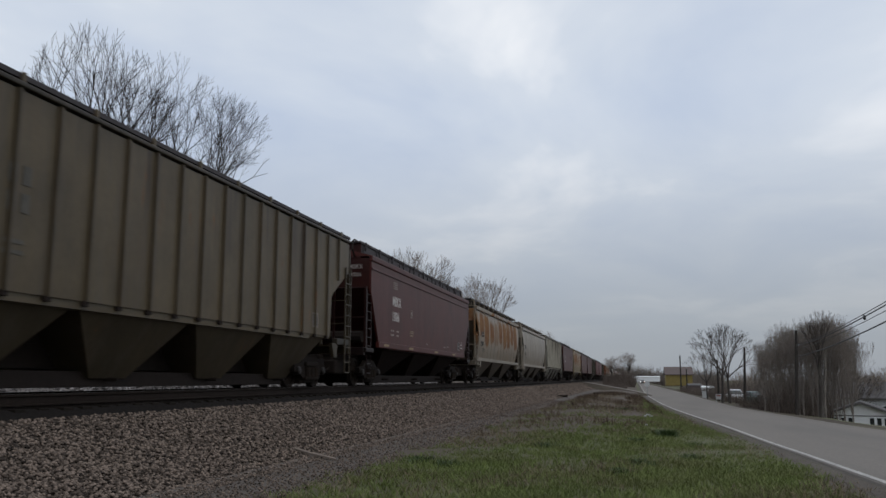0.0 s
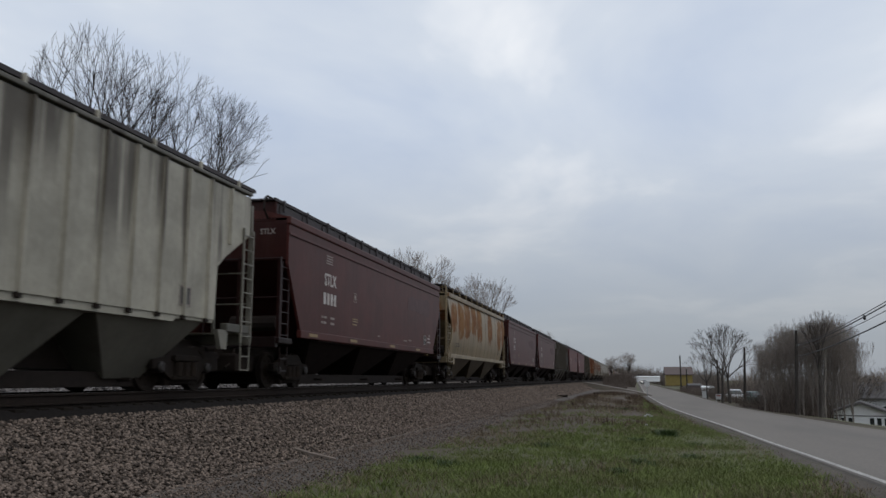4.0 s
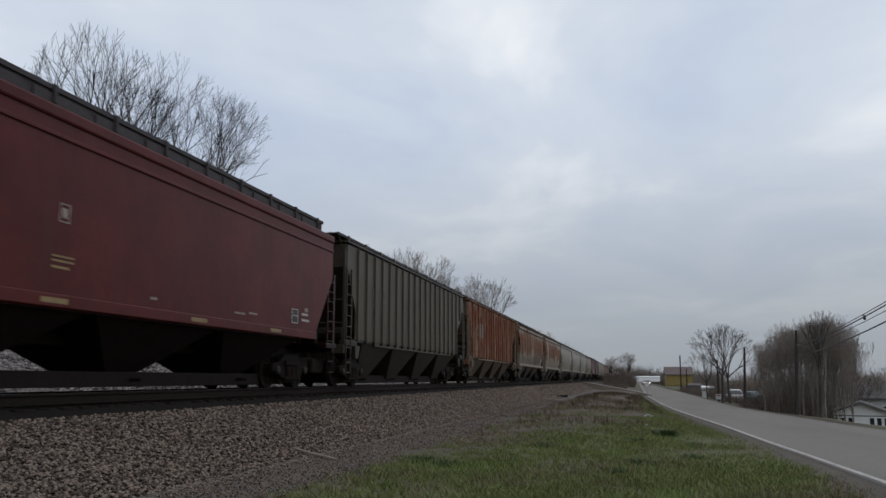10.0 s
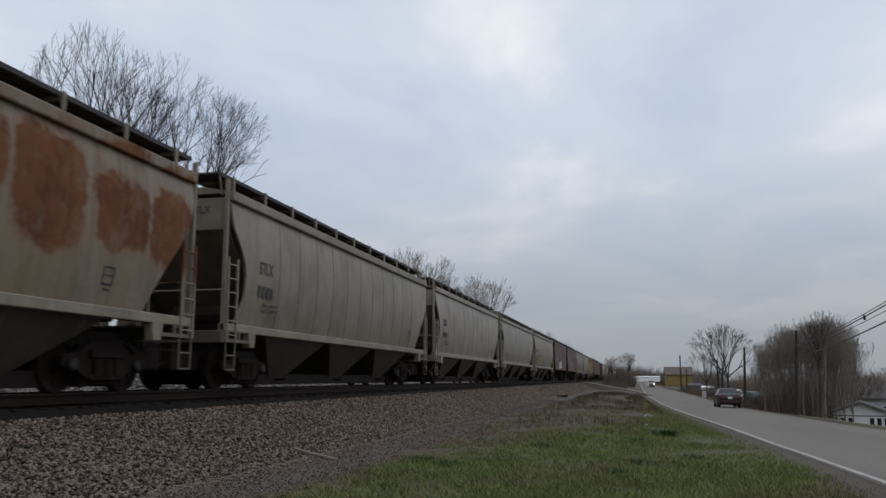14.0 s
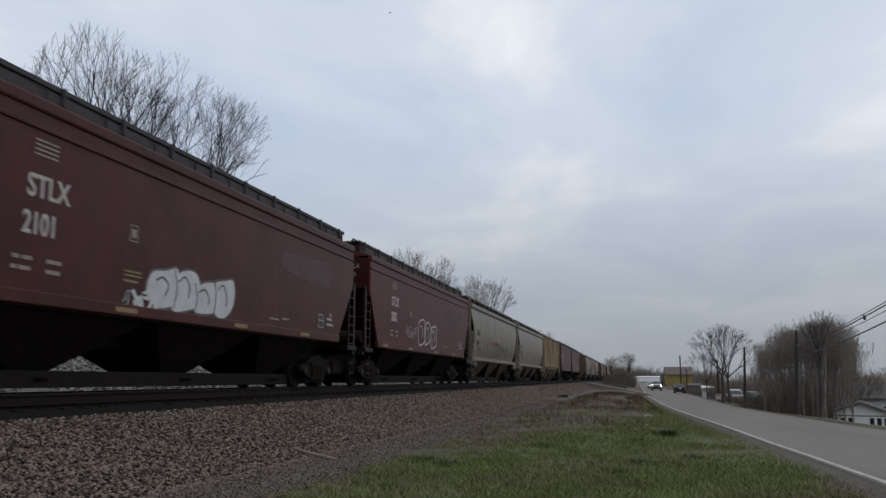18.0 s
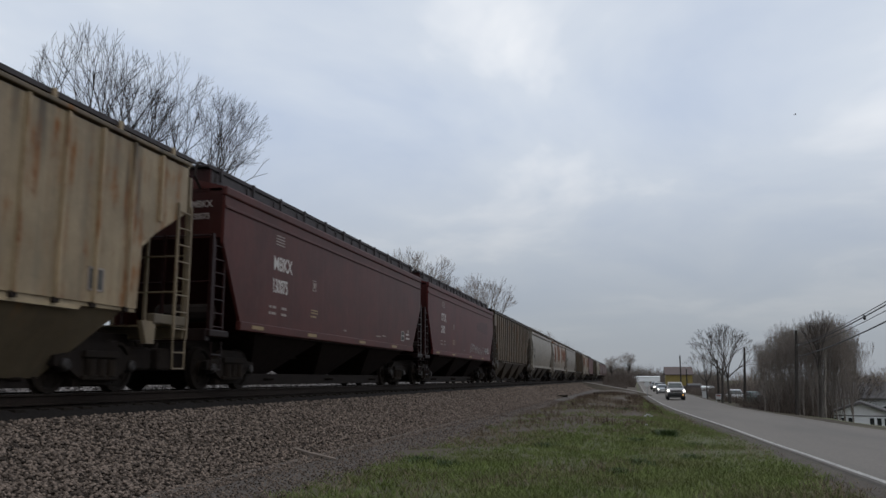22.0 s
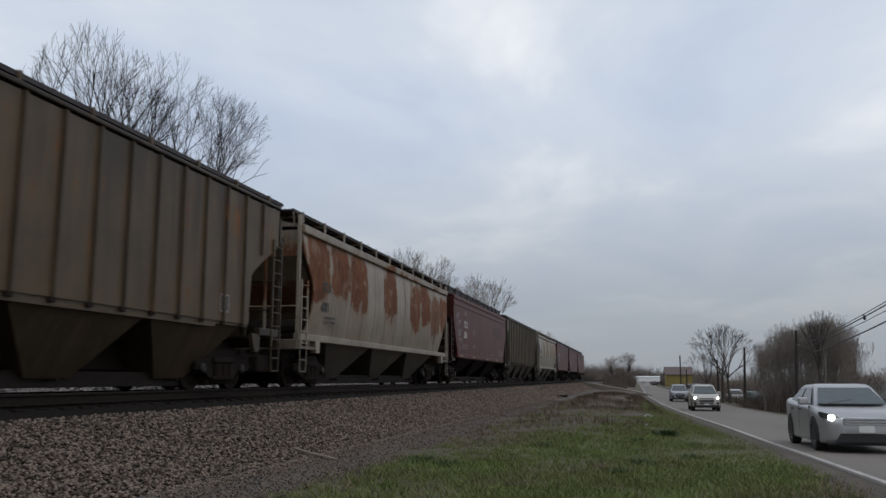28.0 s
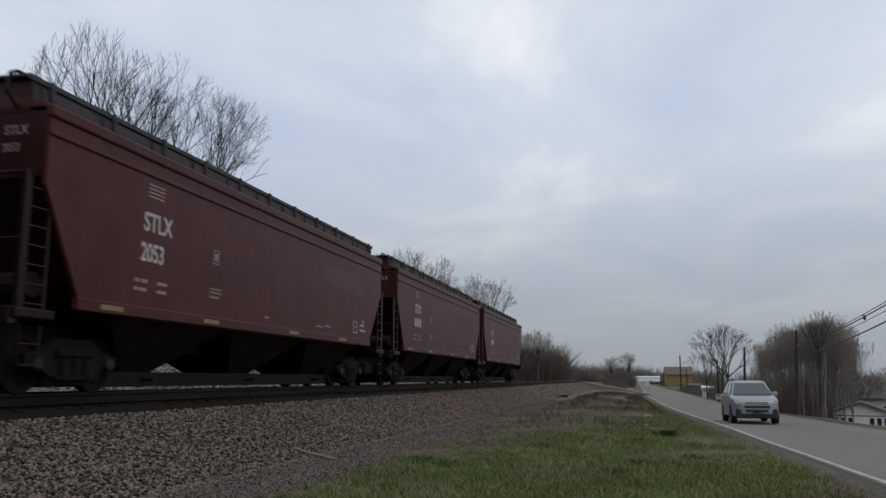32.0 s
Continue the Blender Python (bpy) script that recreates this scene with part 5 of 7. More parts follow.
# ---- plants ----
def fork(rng, H, split, r0, fan, limbs=5, levels=6, twig_r=0.011, up=0.05, lean=0.0, gnarl=0.06, keep=0.74, crown=None):
    """Skeleton of a bare tree that forks again and again from one head of limbs: (start, end, radius, end radius, level)."""
    segs = []

    def turned(d, w, a):
        q = d.orthogonal().normalized()
        return (d * math.cos(w) + (q * math.cos(a) + d.cross(q) * math.sin(a)) * math.sin(w)).normalized()

    def limb(p, d, length, r, lev):
        n = 4 if lev < 3 else 3
        for i in range(n):
            d = (d + Vector((rng.gauss(0, gnarl), rng.gauss(0, gnarl), rng.gauss(0, gnarl) + up))).normalized()
            e = p + d * (length / n)
            ra, rb = r * (1 - 0.35 * i / n), r * (1 - 0.35 * (i + 1) / n)
            segs.append((p, e, max(ra, twig_r), max(rb, twig_r * 0.8), 1 if lev < 3 else 2))
            if lev < levels and i < n - 1 and rng.random() < (0.25 if lev < 3 else 0.7):
                limb(e, turned(d, rng.uniform(0.5, 0.95), rng.uniform(0, 6.28)), length * rng.uniform(0.35, 0.6), max(rb * 0.45, twig_r), max(lev + 2, 4))
            p = e
        if lev < levels:
            a = rng.uniform(0, 6.28)
            for k in range(3 if rng.random() < 0.25 else 2):
                limb(p, turned(d, rng.uniform(0.16, 0.50), a + 2.6 * k + rng.uniform(-0.4, 0.4)), length * keep * rng.uniform(0.88, 1.08), max(r * 0.55, twig_r), lev + 1)

    p, d, n = Vector((0, 0, -0.3)), Vector((math.sin(lean), 0, math.cos(lean))), 5
    for i in range(n):
        e = p + d * (split + 0.3) / n
        d = (d + Vector((rng.gauss(0, 0.03), rng.gauss(0, 0.03), 0.01))).normalized()
        segs.append((p, e, r0 * (1 - 0.35 * i / n), r0 * (1 - 0.35 * (i + 1) / n), 0))
        p = e
    first = (H - split) / sum(keep ** k for k in range(levels)) * 0.98
    for k in range(limbs):
        w = radians(fan) * (0.12 + 0.88 * ((k + 0.5) / limbs)) * rng.uniform(0.85, 1.1)
        a = 2.4 * k + rng.uniform(-0.5, 0.5)
        dd = Vector((math.sin(w) * math.cos(a) + 0.5 * math.sin(lean), math.sin(w) * math.sin(a), math.cos(w))).normalized()
        limb(p, dd, first * rng.uniform(0.85, 1.1), r0 * 0.48, 1)
    if crown:
        # twigs end at a domed crown of that radius
        low = split + 0.4 * (H - split)

        def inside(q):
            return (math.hypot(q.x, q.y) / crown) ** 2 + (max(0.0, q.z - low) / (1.04 * H - low)) ** 2 < 1
        segs = [s for s in segs if s[4] == 0 or inside(s[1])]
    return segs


def skeleton_mesh(segs, material, sides, name):
    v, f = [], []
    for a, e, ra, rb, lev in segs:
        d = (e - a).normalized()
        s = d.orthogonal().normalized()
        t = d.cross(s)
        k = len(v)
        for base, r in ((a, ra), (e, rb)):
            for i in range(sides):
                w = 2 * math.pi * i / sides
                v.append(base + s * (r * math.cos(w)) + t * (r * math.sin(w)))
        f += [(k + i, k + (i + 1) % sides, k + sides + (i + 1) % sides, k + sides + i) for i in range(sides)]
    return soup(name, [tuple(p) for p in v], f, material)


def forked_tree(seed, label, bark=None, twig=None, **kw):
    return tree_of(fork(random.Random(seed), **kw), label, bark, twig)


def tree_of(segs, label, bark, twig):
    t = thing("tree", label, "tree")
    part("trunk", skeleton_mesh([s for s in segs if s[4] == 0], bark or BARK, 7, "trunk"), None, t)
    tagged(part("branchwork", skeleton_mesh([s for s in segs if s[4] == 1], bark or BARK, 5, "branchwork"), None, t), kind="stuff")
    tagged(part("crown", skeleton_mesh([s for s in segs if s[4] >= 2], twig or TWIG, 3, "crown"), None, t), "crown of fine bare twigs", kind="stuff")
    return t


def place(ob, x, y, turn=0.0, size=1.0, sink=0.1):
    ob.matrix_basis = pose(x, y, ground_z(x, y) - sink, 0, 0, turn) @ Matrix.Diagonal((size, size, size, 1))
    return ob


def again(ob, x, y, turn, size=1.0):
    c = copy_thing(ob, pose(x, y, ground_z(x, y) - 0.1, 0, 0, turn))
    c.scale = (size, size, size)
    return c


def build_trees():
    # big bare trees behind the train
    place(forked_tree(11, "tall bare broadleaf tree behind the track", H=18.0, split=8.2, r0=0.26, crown=4.6, fan=46, limbs=10, levels=6, up=0.045, keep=0.80, twig_r=0.010), -26.0, 36.0, 0)
    place(forked_tree(12, "tall bare tree with upswept limbs behind the track", H=17.7, split=9.0, r0=0.20, fan=36, limbs=5, levels=6, up=0.05, lean=0.03, keep=0.80, twig_r=0.0075), -24.8, 38.0, 0)
    place(forked_tree(27, "bare spreading tree behind the track", H=18.1, split=7.8, r0=0.24, crown=4.3, fan=52, limbs=8, levels=7, up=0.035, lean=0.03, keep=0.80, twig_r=0.0075), -23.5, 42.0, 215)
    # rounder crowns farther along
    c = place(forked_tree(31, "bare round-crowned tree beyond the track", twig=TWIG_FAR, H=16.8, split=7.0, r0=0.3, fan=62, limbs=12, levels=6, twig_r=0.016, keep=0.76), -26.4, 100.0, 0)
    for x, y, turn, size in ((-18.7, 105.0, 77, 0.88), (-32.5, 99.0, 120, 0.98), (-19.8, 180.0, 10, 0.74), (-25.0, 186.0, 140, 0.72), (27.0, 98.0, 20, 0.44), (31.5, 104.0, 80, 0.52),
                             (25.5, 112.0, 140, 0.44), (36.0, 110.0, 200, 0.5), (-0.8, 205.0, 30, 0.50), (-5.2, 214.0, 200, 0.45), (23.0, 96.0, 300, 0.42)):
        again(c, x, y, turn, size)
    # forked trees and a stand of slender stems beyond the road
    d = place(forked_tree(43, "bare forked tree beside the road", twig=TWIG_DARK, H=8.6, split=2.8, r0=0.17, fan=52, limbs=5, levels=6, twig_r=0.011, gnarl=0.08), 8.9, 90.0, 30)
    again(d, 7.6 + 2.2, 92.0, 160, 0.98)
    again(d, 8.9, 108.0, 100, 0.72)
    again(d, 21.5, 88.0, 200, 0.72)
    stems = [forked_tree(53 + k, "slender bare upright stems of a roadside stand", bark=STEM_BARK, twig=TWIG_MID, H=9.0, split=0.9, r0=0.11, fan=15, limbs=4, levels=6, twig_r=0.008, up=0.20, gnarl=0.05, keep=0.76) for k in range(3)]
    rng = random.Random(5)
    for k in range(36):
        y = 66.5 + 13.0 * rng.random()
        q = 0.136 + 0.104 * (k + rng.random()) / 36
        x = q * y
        z = 1.6 + float(np.interp(q, [0.130, 0.142, 0.158, 0.178, 0.203, 0.222, 0.234, 0.242], [31, 58, 84, 102, 117, 112, 92, 70])) * y / 1555
        size = (z - ground_z(x, y)) / 9.0 * (0.95 if k % 3 else 0.78)
        turn = rng.uniform(0, 360)
        (place(stems[k], x, y, turn, size) if k < 3 else again(stems[k % 3], x, y, turn, size))
    p = place(forked_tree(67, "bare tree with a pale mottled trunk beside the road", bark=PALE_BARK, twig=TWIG_MID, H=8.2, split=4.3, r0=0.11, fan=20, limbs=3, levels=5, twig_r=0.010, up=0.14), 13.5, 65.5, 0)
    again(p, 13.95, 68.5, 130, 0.95)
    place(forked_tree(68, "bare tree with a thick dark trunk beside the road", H=7.2, split=3.0, r0=0.19, fan=22, limbs=4, levels=5, twig_r=0.010, up=0.14, twig=TWIG_DARK), 13.2, 65.2, 0)


build_trees()


def twig_cloud(name, rng, boxes, density, h, r, material):
    """Upright tangles of thin stems: boxes (x0, x1, y0, y1, height)."""
    v, f = [], []
    for x0, x1, y0, y1, top in boxes:
        n = int(density * (x1 - x0) * (y1 - y0))
        for _ in range(n):
            x, y = rng.uniform(x0, x1), rng.uniform(y0, y1)
            z = ground_z(x, y) - 0.1
            hh = top * rng.uniform(0.35, 1.0)
            for _k in range(5):
                p = Vector((x, y, z))
                d = Vector((rng.gauss(0, 0.28), rng.gauss(0, 0.28), 1)).normalized()
                L_ = hh * rng.uniform(0.5, 1.0)
                for j in range(3):
                    q = p + d * L_ / 3
                    s = Vector((d.y + 0.2, -d.x + 0.3, 0.1)).normalized() * r * (1 - 0.28 * j)
                    t = d.cross(s)
                    k = len(v)
                    v += [p + s, p - s * 0.5 + t, p - s * 0.5 - t, q + s * 0.7, q - s * 0.35 + t * 0.7, q - s * 0.35 - t * 0.7]
                    f += [(k, k + 1, k + 4, k + 3), (k + 1, k + 2, k + 5, k + 4), (k + 2, k, k + 3, k + 5)]
                    p = q
                    d = (d + Vector((rng.gauss(0, 0.3), rng.gauss(0, 0.3), 0.1))).normalized()
    return soup(name, [tuple(p) for p in v], f, material)


def build_woods():
    rng = random.Random(9)
    me = twig_cloud("thicket", rng, [(-28, -14.8, 186, 200, 11.0), (-26, -17, 196, 214, 12.5)], 5.5, 7, 0.05, BRUSH)
    tagged(new("thicket", me), "dense dark bare thicket beyond the track", "thicket", kind="stuff")
    me = twig_cloud("roadside_brush", rng, [(10.0, 14.7, 66.5, 77, 3.0), (9.3, 11.5, 76, 83, 1.8), (9.3, 12.0, 95, 112, 2.4), (19, 34, 82, 92, 4.0), (11, 40, 122, 132, 5.0), (9, 12.5, 128, 180, 1.6)], 3.4, 5, 0.018, BRUSH)
    me2 = twig_cloud("stem_thicket", rng, [(10.0, 11.6, 69, 78, 3.2), (11.6, 14.9, 67, 78, 4.6), (14.7, 19.0, 79, 84, 4.6)], 3.2, 5, 0.012, BRUSH)
    tagged(new("stem_thicket", me2), "dense brown mass of thin bare stems beside the road", "thicket", kind="stuff")
    tagged(new("roadside_brush", me), "grey tangled brush under the bare trees", "brush", kind="stuff")
    me = twig_cloud("hedge", rng, [(-5.0, -1.2, 140, 185, 1.7), (-6.5, 0.4, 185, 260, 4.2)], 2.0, 2, 0.03, BRUSH)
    tagged(new("hedge", me), "low grey-brown brush beside the road", "brush", kind="stuff")
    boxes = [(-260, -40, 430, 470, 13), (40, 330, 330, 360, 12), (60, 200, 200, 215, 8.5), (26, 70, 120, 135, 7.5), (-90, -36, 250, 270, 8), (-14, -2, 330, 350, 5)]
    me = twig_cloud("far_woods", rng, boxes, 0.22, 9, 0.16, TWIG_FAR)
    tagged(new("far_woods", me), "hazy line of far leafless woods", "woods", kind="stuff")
    me = twig_cloud("back_woods", rng, [(13, 62, 222, 238, 7.6), (12, 20, 182, 190, 3.6), (22, 34, 112, 122, 6.0)], 1.0, 8, 0.05, TWIG_MID)
    tagged(new("back_woods", me), "grey-brown leafless woods behind the roadside houses", "woods", kind="stuff")
    me = twig_cloud("valley_woods", rng, [(-70, 70, 690, 720, 17)], 0.40, 9, 0.2, TWIG_MID)
    tagged(new("valley_woods", me), "dark line of leafless woods beyond the end of the road", "woods", kind="stuff")
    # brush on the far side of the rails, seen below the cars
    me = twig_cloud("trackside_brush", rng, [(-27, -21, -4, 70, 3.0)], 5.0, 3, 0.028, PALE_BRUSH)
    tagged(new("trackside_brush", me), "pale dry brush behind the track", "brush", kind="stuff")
    # invented near-black brush, there only to darken the gaps under the cars
    me = twig_cloud("low_brush", rng, [(-16.6, -15.2, -2, 70, 1.25), (-16.4, -15.2, 70, 74, 1.2)], 34.0, 2, 0.022, DARKENING_BRUSH)
    tagged(new("low_brush", me), "added near-black brush that darkens the gaps below the cars", "brush", kind="stuff")


build_woods()


def blades(name, pts, height, width, per, material, seed, lean=0.35, label="", category="grass"):
    """Many single blades: numpy arrays of triangles."""
    rng = np.random.default_rng(seed)
    P_ = np.repeat(np.asarray(pts, dtype=np.float64), per, axis=0)
    n = len(P_)
    P_[:, 0] += rng.normal(0, 0.05, n)
    P_[:, 1] += rng.normal(0, 0.05, n)
    a = rng.uniform(0, 2 * np.pi, n)
    h = height * rng.uniform(0.45, 1.15, n)
    w = width * rng.uniform(0.6, 1.3, n)
    side = np.stack([np.cos(a), np.sin(a), np.zeros(n)], 1) * (w / 2)[:, None]
    tip = P_ + np.stack([rng.normal(0, lean, n) * h, rng.normal(0, lean, n) * h, h], 1)
    mid = P_ * 0.5 + tip * 0.5 + np.stack([np.zeros(n), np.zeros(n), h * 0.08], 1)
    v = np.empty((n, 5, 3))
    v[:, 0], v[:, 1], v[:, 2], v[:, 3], v[:, 4] = P_ - side, P_ + side, mid + side * 0.7, mid - side * 0.7, tip
    k = (np.arange(n) * 5)[:, None]
    f = np.concatenate([k + [0, 1, 2], k + [0, 2, 3], k + [3, 2, 4]])
    me = soup(name, v.reshape(-1, 3), f, material)
    return tagged(new(name, me), label, category, kind="stuff")


def build_grass():
    rng = random.Random(21)
    green, dry, tall, weed = [], [], [], []
    for _ in range(60000):
        y = 5.0 + 75 * rng.random() ** 2.0
        x = rng.uniform(-4.9, 3.2)
        if x > road_left(y) - 0.2:
            continue
        if noise.noise((x * 0.55, y * 0.30, 11.0)) > 0.30 and rng.random() < 0.6:
            continue
        bare = min(1.0, max(0.0, (y - 4 * x - 24) / 12)) * min(1.0, max(0.0, (1.6 - x) / 1.5))
        if rng.random() < bare * (0.72 + 0.5 * noise.noise((x * 0.5, y * 0.2, 5.0))):
            continue
        patch = noise.noise((x * 0.35, y * 0.22, 7.0)) + 0.3 * noise.noise((x * 1.3, y * 1.1, 2.0))
        edge = (x + 4.9) / 0.7 if x < -4.2 else (road_left(y) - 0.2 - x) / 0.75
        if edge < 1 and rng.random() > max(0.08, edge):
            continue
        z = ground_z(x, y)
        dryness = patch * 0.75 + 0.02 + max(0.0, (y - 22) / 42) * (0.55 if x < 0.4 else 0.15) + 0.45 * min(1.0, max(0.0, (x - road_left(y) + 1.2) / 1.0)) + (0.5 * min(1.0, max(0.0, (y - 4 * x - 26) / 10)) if x < 0.6 else 0)
        (dry if rng.random() < dryness else green).append((x, y, z))
    for _ in range(3600):
        x, y = rng.uniform(-4.6, 1.4), rng.uniform(28, 100)
        if noise.noise((x * 0.4, y * 0.1, 3.0)) > -0.05 and rng.random() < (x + 4.8) / (3.2 if y < 62 else 0.8):
            tall.append((x, y, ground_z(x, y)))
    blades("grass", green, 0.105, 0.013, 7, GRASS, 1, 0.6, "short fresh green grass on the verge")
    blades("dry_grass", dry, 0.115, 0.011, 6, DRY, 2, 0.7, "straw-coloured dead grass among the green")
    blades("tall_dry_weeds", tall, 0.30, 0.014, 5, DEAD, 3, 0.25, "taller brown dead weeds on the bank", "weeds")
    # dark green clumps of weeds
    for cx, cy, n, s in ((0.85, 23.6, 200, 0.07), (0.60, 24.4, 50, 0.06), (1.4, 20.5, 30, 0.09), (0.0, 21.5, 36, 0.08), (-3.96, 15.5, 50, 0.10), (-3.27, 14.7, 40, 0.1), (-0.28, 14.0, 36, 0.07), (1.05, 16.9, 30, 0.09), (-0.6, 42, 60, 0.2), (0.1, 15.6, 36, 0.1), (-2.0, 19.0, 40, 0.12)):
        pts = [(cx + rng.gauss(0, s), cy + rng.gauss(0, s * 1.6), ground_z(cx, cy)) for _ in range(n)]
        blades("weed_clump", pts, 0.22 if n > 150 else 0.12, 0.03, 4, WEED, int(cy * 10), 0.6, "dark green clump of leafy weeds in the grass", "weeds")


build_grass()


def build_stones():
    rng = np.random.default_rng(4)
    base = np.array([(1, 0, 0), (-1, 0, 0), (0, 1, 0), (0, -1, 0), (0, 0, 1), (0, 0, -1), (0.6, 0.6, 0.55), (-0.6, -0.6, 0.5)], dtype=float)
    tri = np.array([(4, 0, 6), (4, 6, 2), (6, 0, 2), (4, 2, 1), (4, 1, 7), (4, 7, 3), (7, 1, 3), (4, 3, 0), (5, 2, 0), (5, 1, 2), (5, 3, 1), (5, 0, 3)])

    def heap(name, n, x0, x1, far, size, zoff, label, power=2.0, first=3.0):
        y = first + (far - first) * rng.random(n) ** power
        x = rng.uniform(x0, x1, n)
        z = np.interp(x, [-8.70, -8.20, -5.95, -5.4, -4.8], [1.15, 1.02, 0.13, 0.07, 0.04]) + zoff
        s = size * rng.uniform(0.55, 1.35, n)
        a = rng.uniform(0, 2 * np.pi, n)
        v = base[None] * (s[:, None, None] * rng.uniform(0.6, 1.2, (n, 8, 1)))
        v[:, :, 2] *= 0.72
        vx = v[:, :, 0] * np.cos(a)[:, None] - v[:, :, 1] * np.sin(a)[:, None]
        vy = v[:, :, 0] * np.sin(a)[:, None] + v[:, :, 1] * np.cos(a)[:, None]
        v = np.stack([vx + x[:, None], vy + y[:, None], v[:, :, 2] + z[:, None]], 2)
        f = (np.arange(n) * 8)[:, None, None] + tri[None]
        me = soup(name, v.reshape(-1, 3), f.reshape(-1, 3), STONE)
        tagged(new(name, me), label, "ballast stones", kind="stuff")

    n = 26000
    y = rng.uniform(2, 75, n)
    x = rng.uniform(-20.5, -15.0, n)
    z = np.interp(x, [-21.5, -19.5, -15.6, -14.6], [2.75, 2.55, 0.35, 0.25]) + 0.02
    v = base[None] * (0.075 * rng.uniform(0.55, 1.35, n)[:, None, None] * rng.uniform(0.6, 1.2, (n, 8, 1)))
    v = v + np.stack([x, y, z], 1)[:, None, :]
    me = soup("bank_stones", v.reshape(-1, 3), ((np.arange(n) * 8)[:, None, None] + tri[None]).reshape(-1, 3), PALE_STONE)
    tagged(new("bank_stones", me), "loose pale crushed stones on the bank behind the track", "stones", kind="stuff")

    heap("ballast_stones", 70000, -8.22, -5.7, 62, 0.032, 0.012, "loose crushed grey and pinkish ballast stones", 1.8)
    heap("far_ballast_stones", 15000, -8.22, -5.7, 150, 0.055, 0.012, "crushed ballast stones farther along the bank", 1.3, 60.0)
    heap("scattered_stones", 17000, -5.9, -4.55, 60, 0.018, 0.034, "sparse small stones on the dirt", 1.8)


build_stones()


# ---- roadside: poles, wires, houses ----
WOOD_POLE = mat("weathered_pole_wood", (0.030, 0.025, 0.022), 0.9, 0, 6, 0.35, 0.3, (0.05, 0.042, 0.036), 1.0, 0.5, (4, 4, 0.5))
WIRE = mat("black_cable", (0.02, 0.02, 0.022), 0.6, 0, 3, 0.2)
SIDING = mat("white_siding", (0.78, 0.78, 0.78), 0.7, 0, 3, 0.08, 0, (0.6, 0.6, 0.6), 0.7, 0.35)
SHINGLE = mat("dark_grey_shingles", (0.10, 0.095, 0.095), 0.9, 0, 14, 0.3, 0.3, (0.11, 0.10, 0.10), 1.0, 0.5)
DARK_GLASS = mat("dark_window_glass", (0.02, 0.022, 0.025), 0.15, 0, 2, 0.2, spec=0.6)
YELLOW_WALL = mat("ochre_yellow_wall", (0.20, 0.155, 0.05), 0.8, 0, 2, 0.2, 0, (0.24, 0.18, 0.06), 0.4, 0.5)
TAN_ROOF = mat("brown_roof", (0.105, 0.082, 0.078), 0.85, 0, 4, 0.25)
WHITE_PANEL = mat("white_metal_panel", (0.72, 0.73, 0.74), 0.5, 0, 2, 0.06)
PALE_WALL = mat("pale_grey_wall", (0.42, 0.43, 0.43), 0.8, 0, 2, 0.15, 0, (0.3, 0.3, 0.3), 0.5, 0.4)
METAL = mat("galvanised_metal", (0.35, 0.36, 0.37), 0.5, 0.6, 5, 0.2)


def utility_pole(x, y, h, lean_x, lean_y, r=0.15, label="weathered wooden utility pole beside the road", arm=False):
    z = ground_z(x, y)
    t = thing("utility_pole", label, "utility pole", "utility poles", at=pose(x, y, z - 0.2))
    top = (lean_x, lean_y, h + 0.2)
    part("pole", Geo().tube((0, 0, 0), top, r, r * 0.7, n=10), WOOD_POLE, t)
    if arm:
        g = Geo().soft_box(-1.1, 1.1, -0.06, 0.06, -0.06, 0.06, 0.01)
        g.shifted(lean_x, lean_y - 0.12, h - 0.35)
        a = part("crossarm", g, WOOD_POLE, t)
        for k in (-1.0, -0.4, 0.4, 1.0):
            part("insulator", Geo().spin([(0, 0), (0, 0.04), (0.1, 0.05), (0.14, 0.02), (0.14, 0)], 8, "z").shifted(lean_x + k, lean_y - 0.12, h - 0.29), METAL, a)
    else:
        part("insulator", Geo().spin([(0, 0), (0, 0.05), (0.12, 0.06), (0.18, 0.02), (0.18, 0)], 8, "z").shifted(lean_x, lean_y, h + 0.2), METAL, t)
        part("bracket", Geo().soft_box(-0.03, 0.22, -0.05, 0.05, -0.05, 0.05, 0.01).shifted(lean_x * 0.85, lean_y * 0.85, h * 0.86), METAL, t)
    return t


def cable(a, c, sag, r, label, n=22):
    g = Geo()
    a, c = Vector(a), Vector(c)
    pts = []
    for i in range(n + 1):
        t = i / n
        p = a.lerp(c, t)
        pts.append((p.x, p.y, p.z - 4 * sag * t * (1 - t)))
    d = (c - a).normalized()
    s, t = d.cross(Vector((0, 0, 1))).normalized() * r, Vector((0, 0, r))
    g.loft([[Vector(p) + s, Vector(p) + t, Vector(p) - s, Vector(p) - t] for p in pts])
    return single("overhead_cable", g, WIRE, label, "cable", "overhead cables")


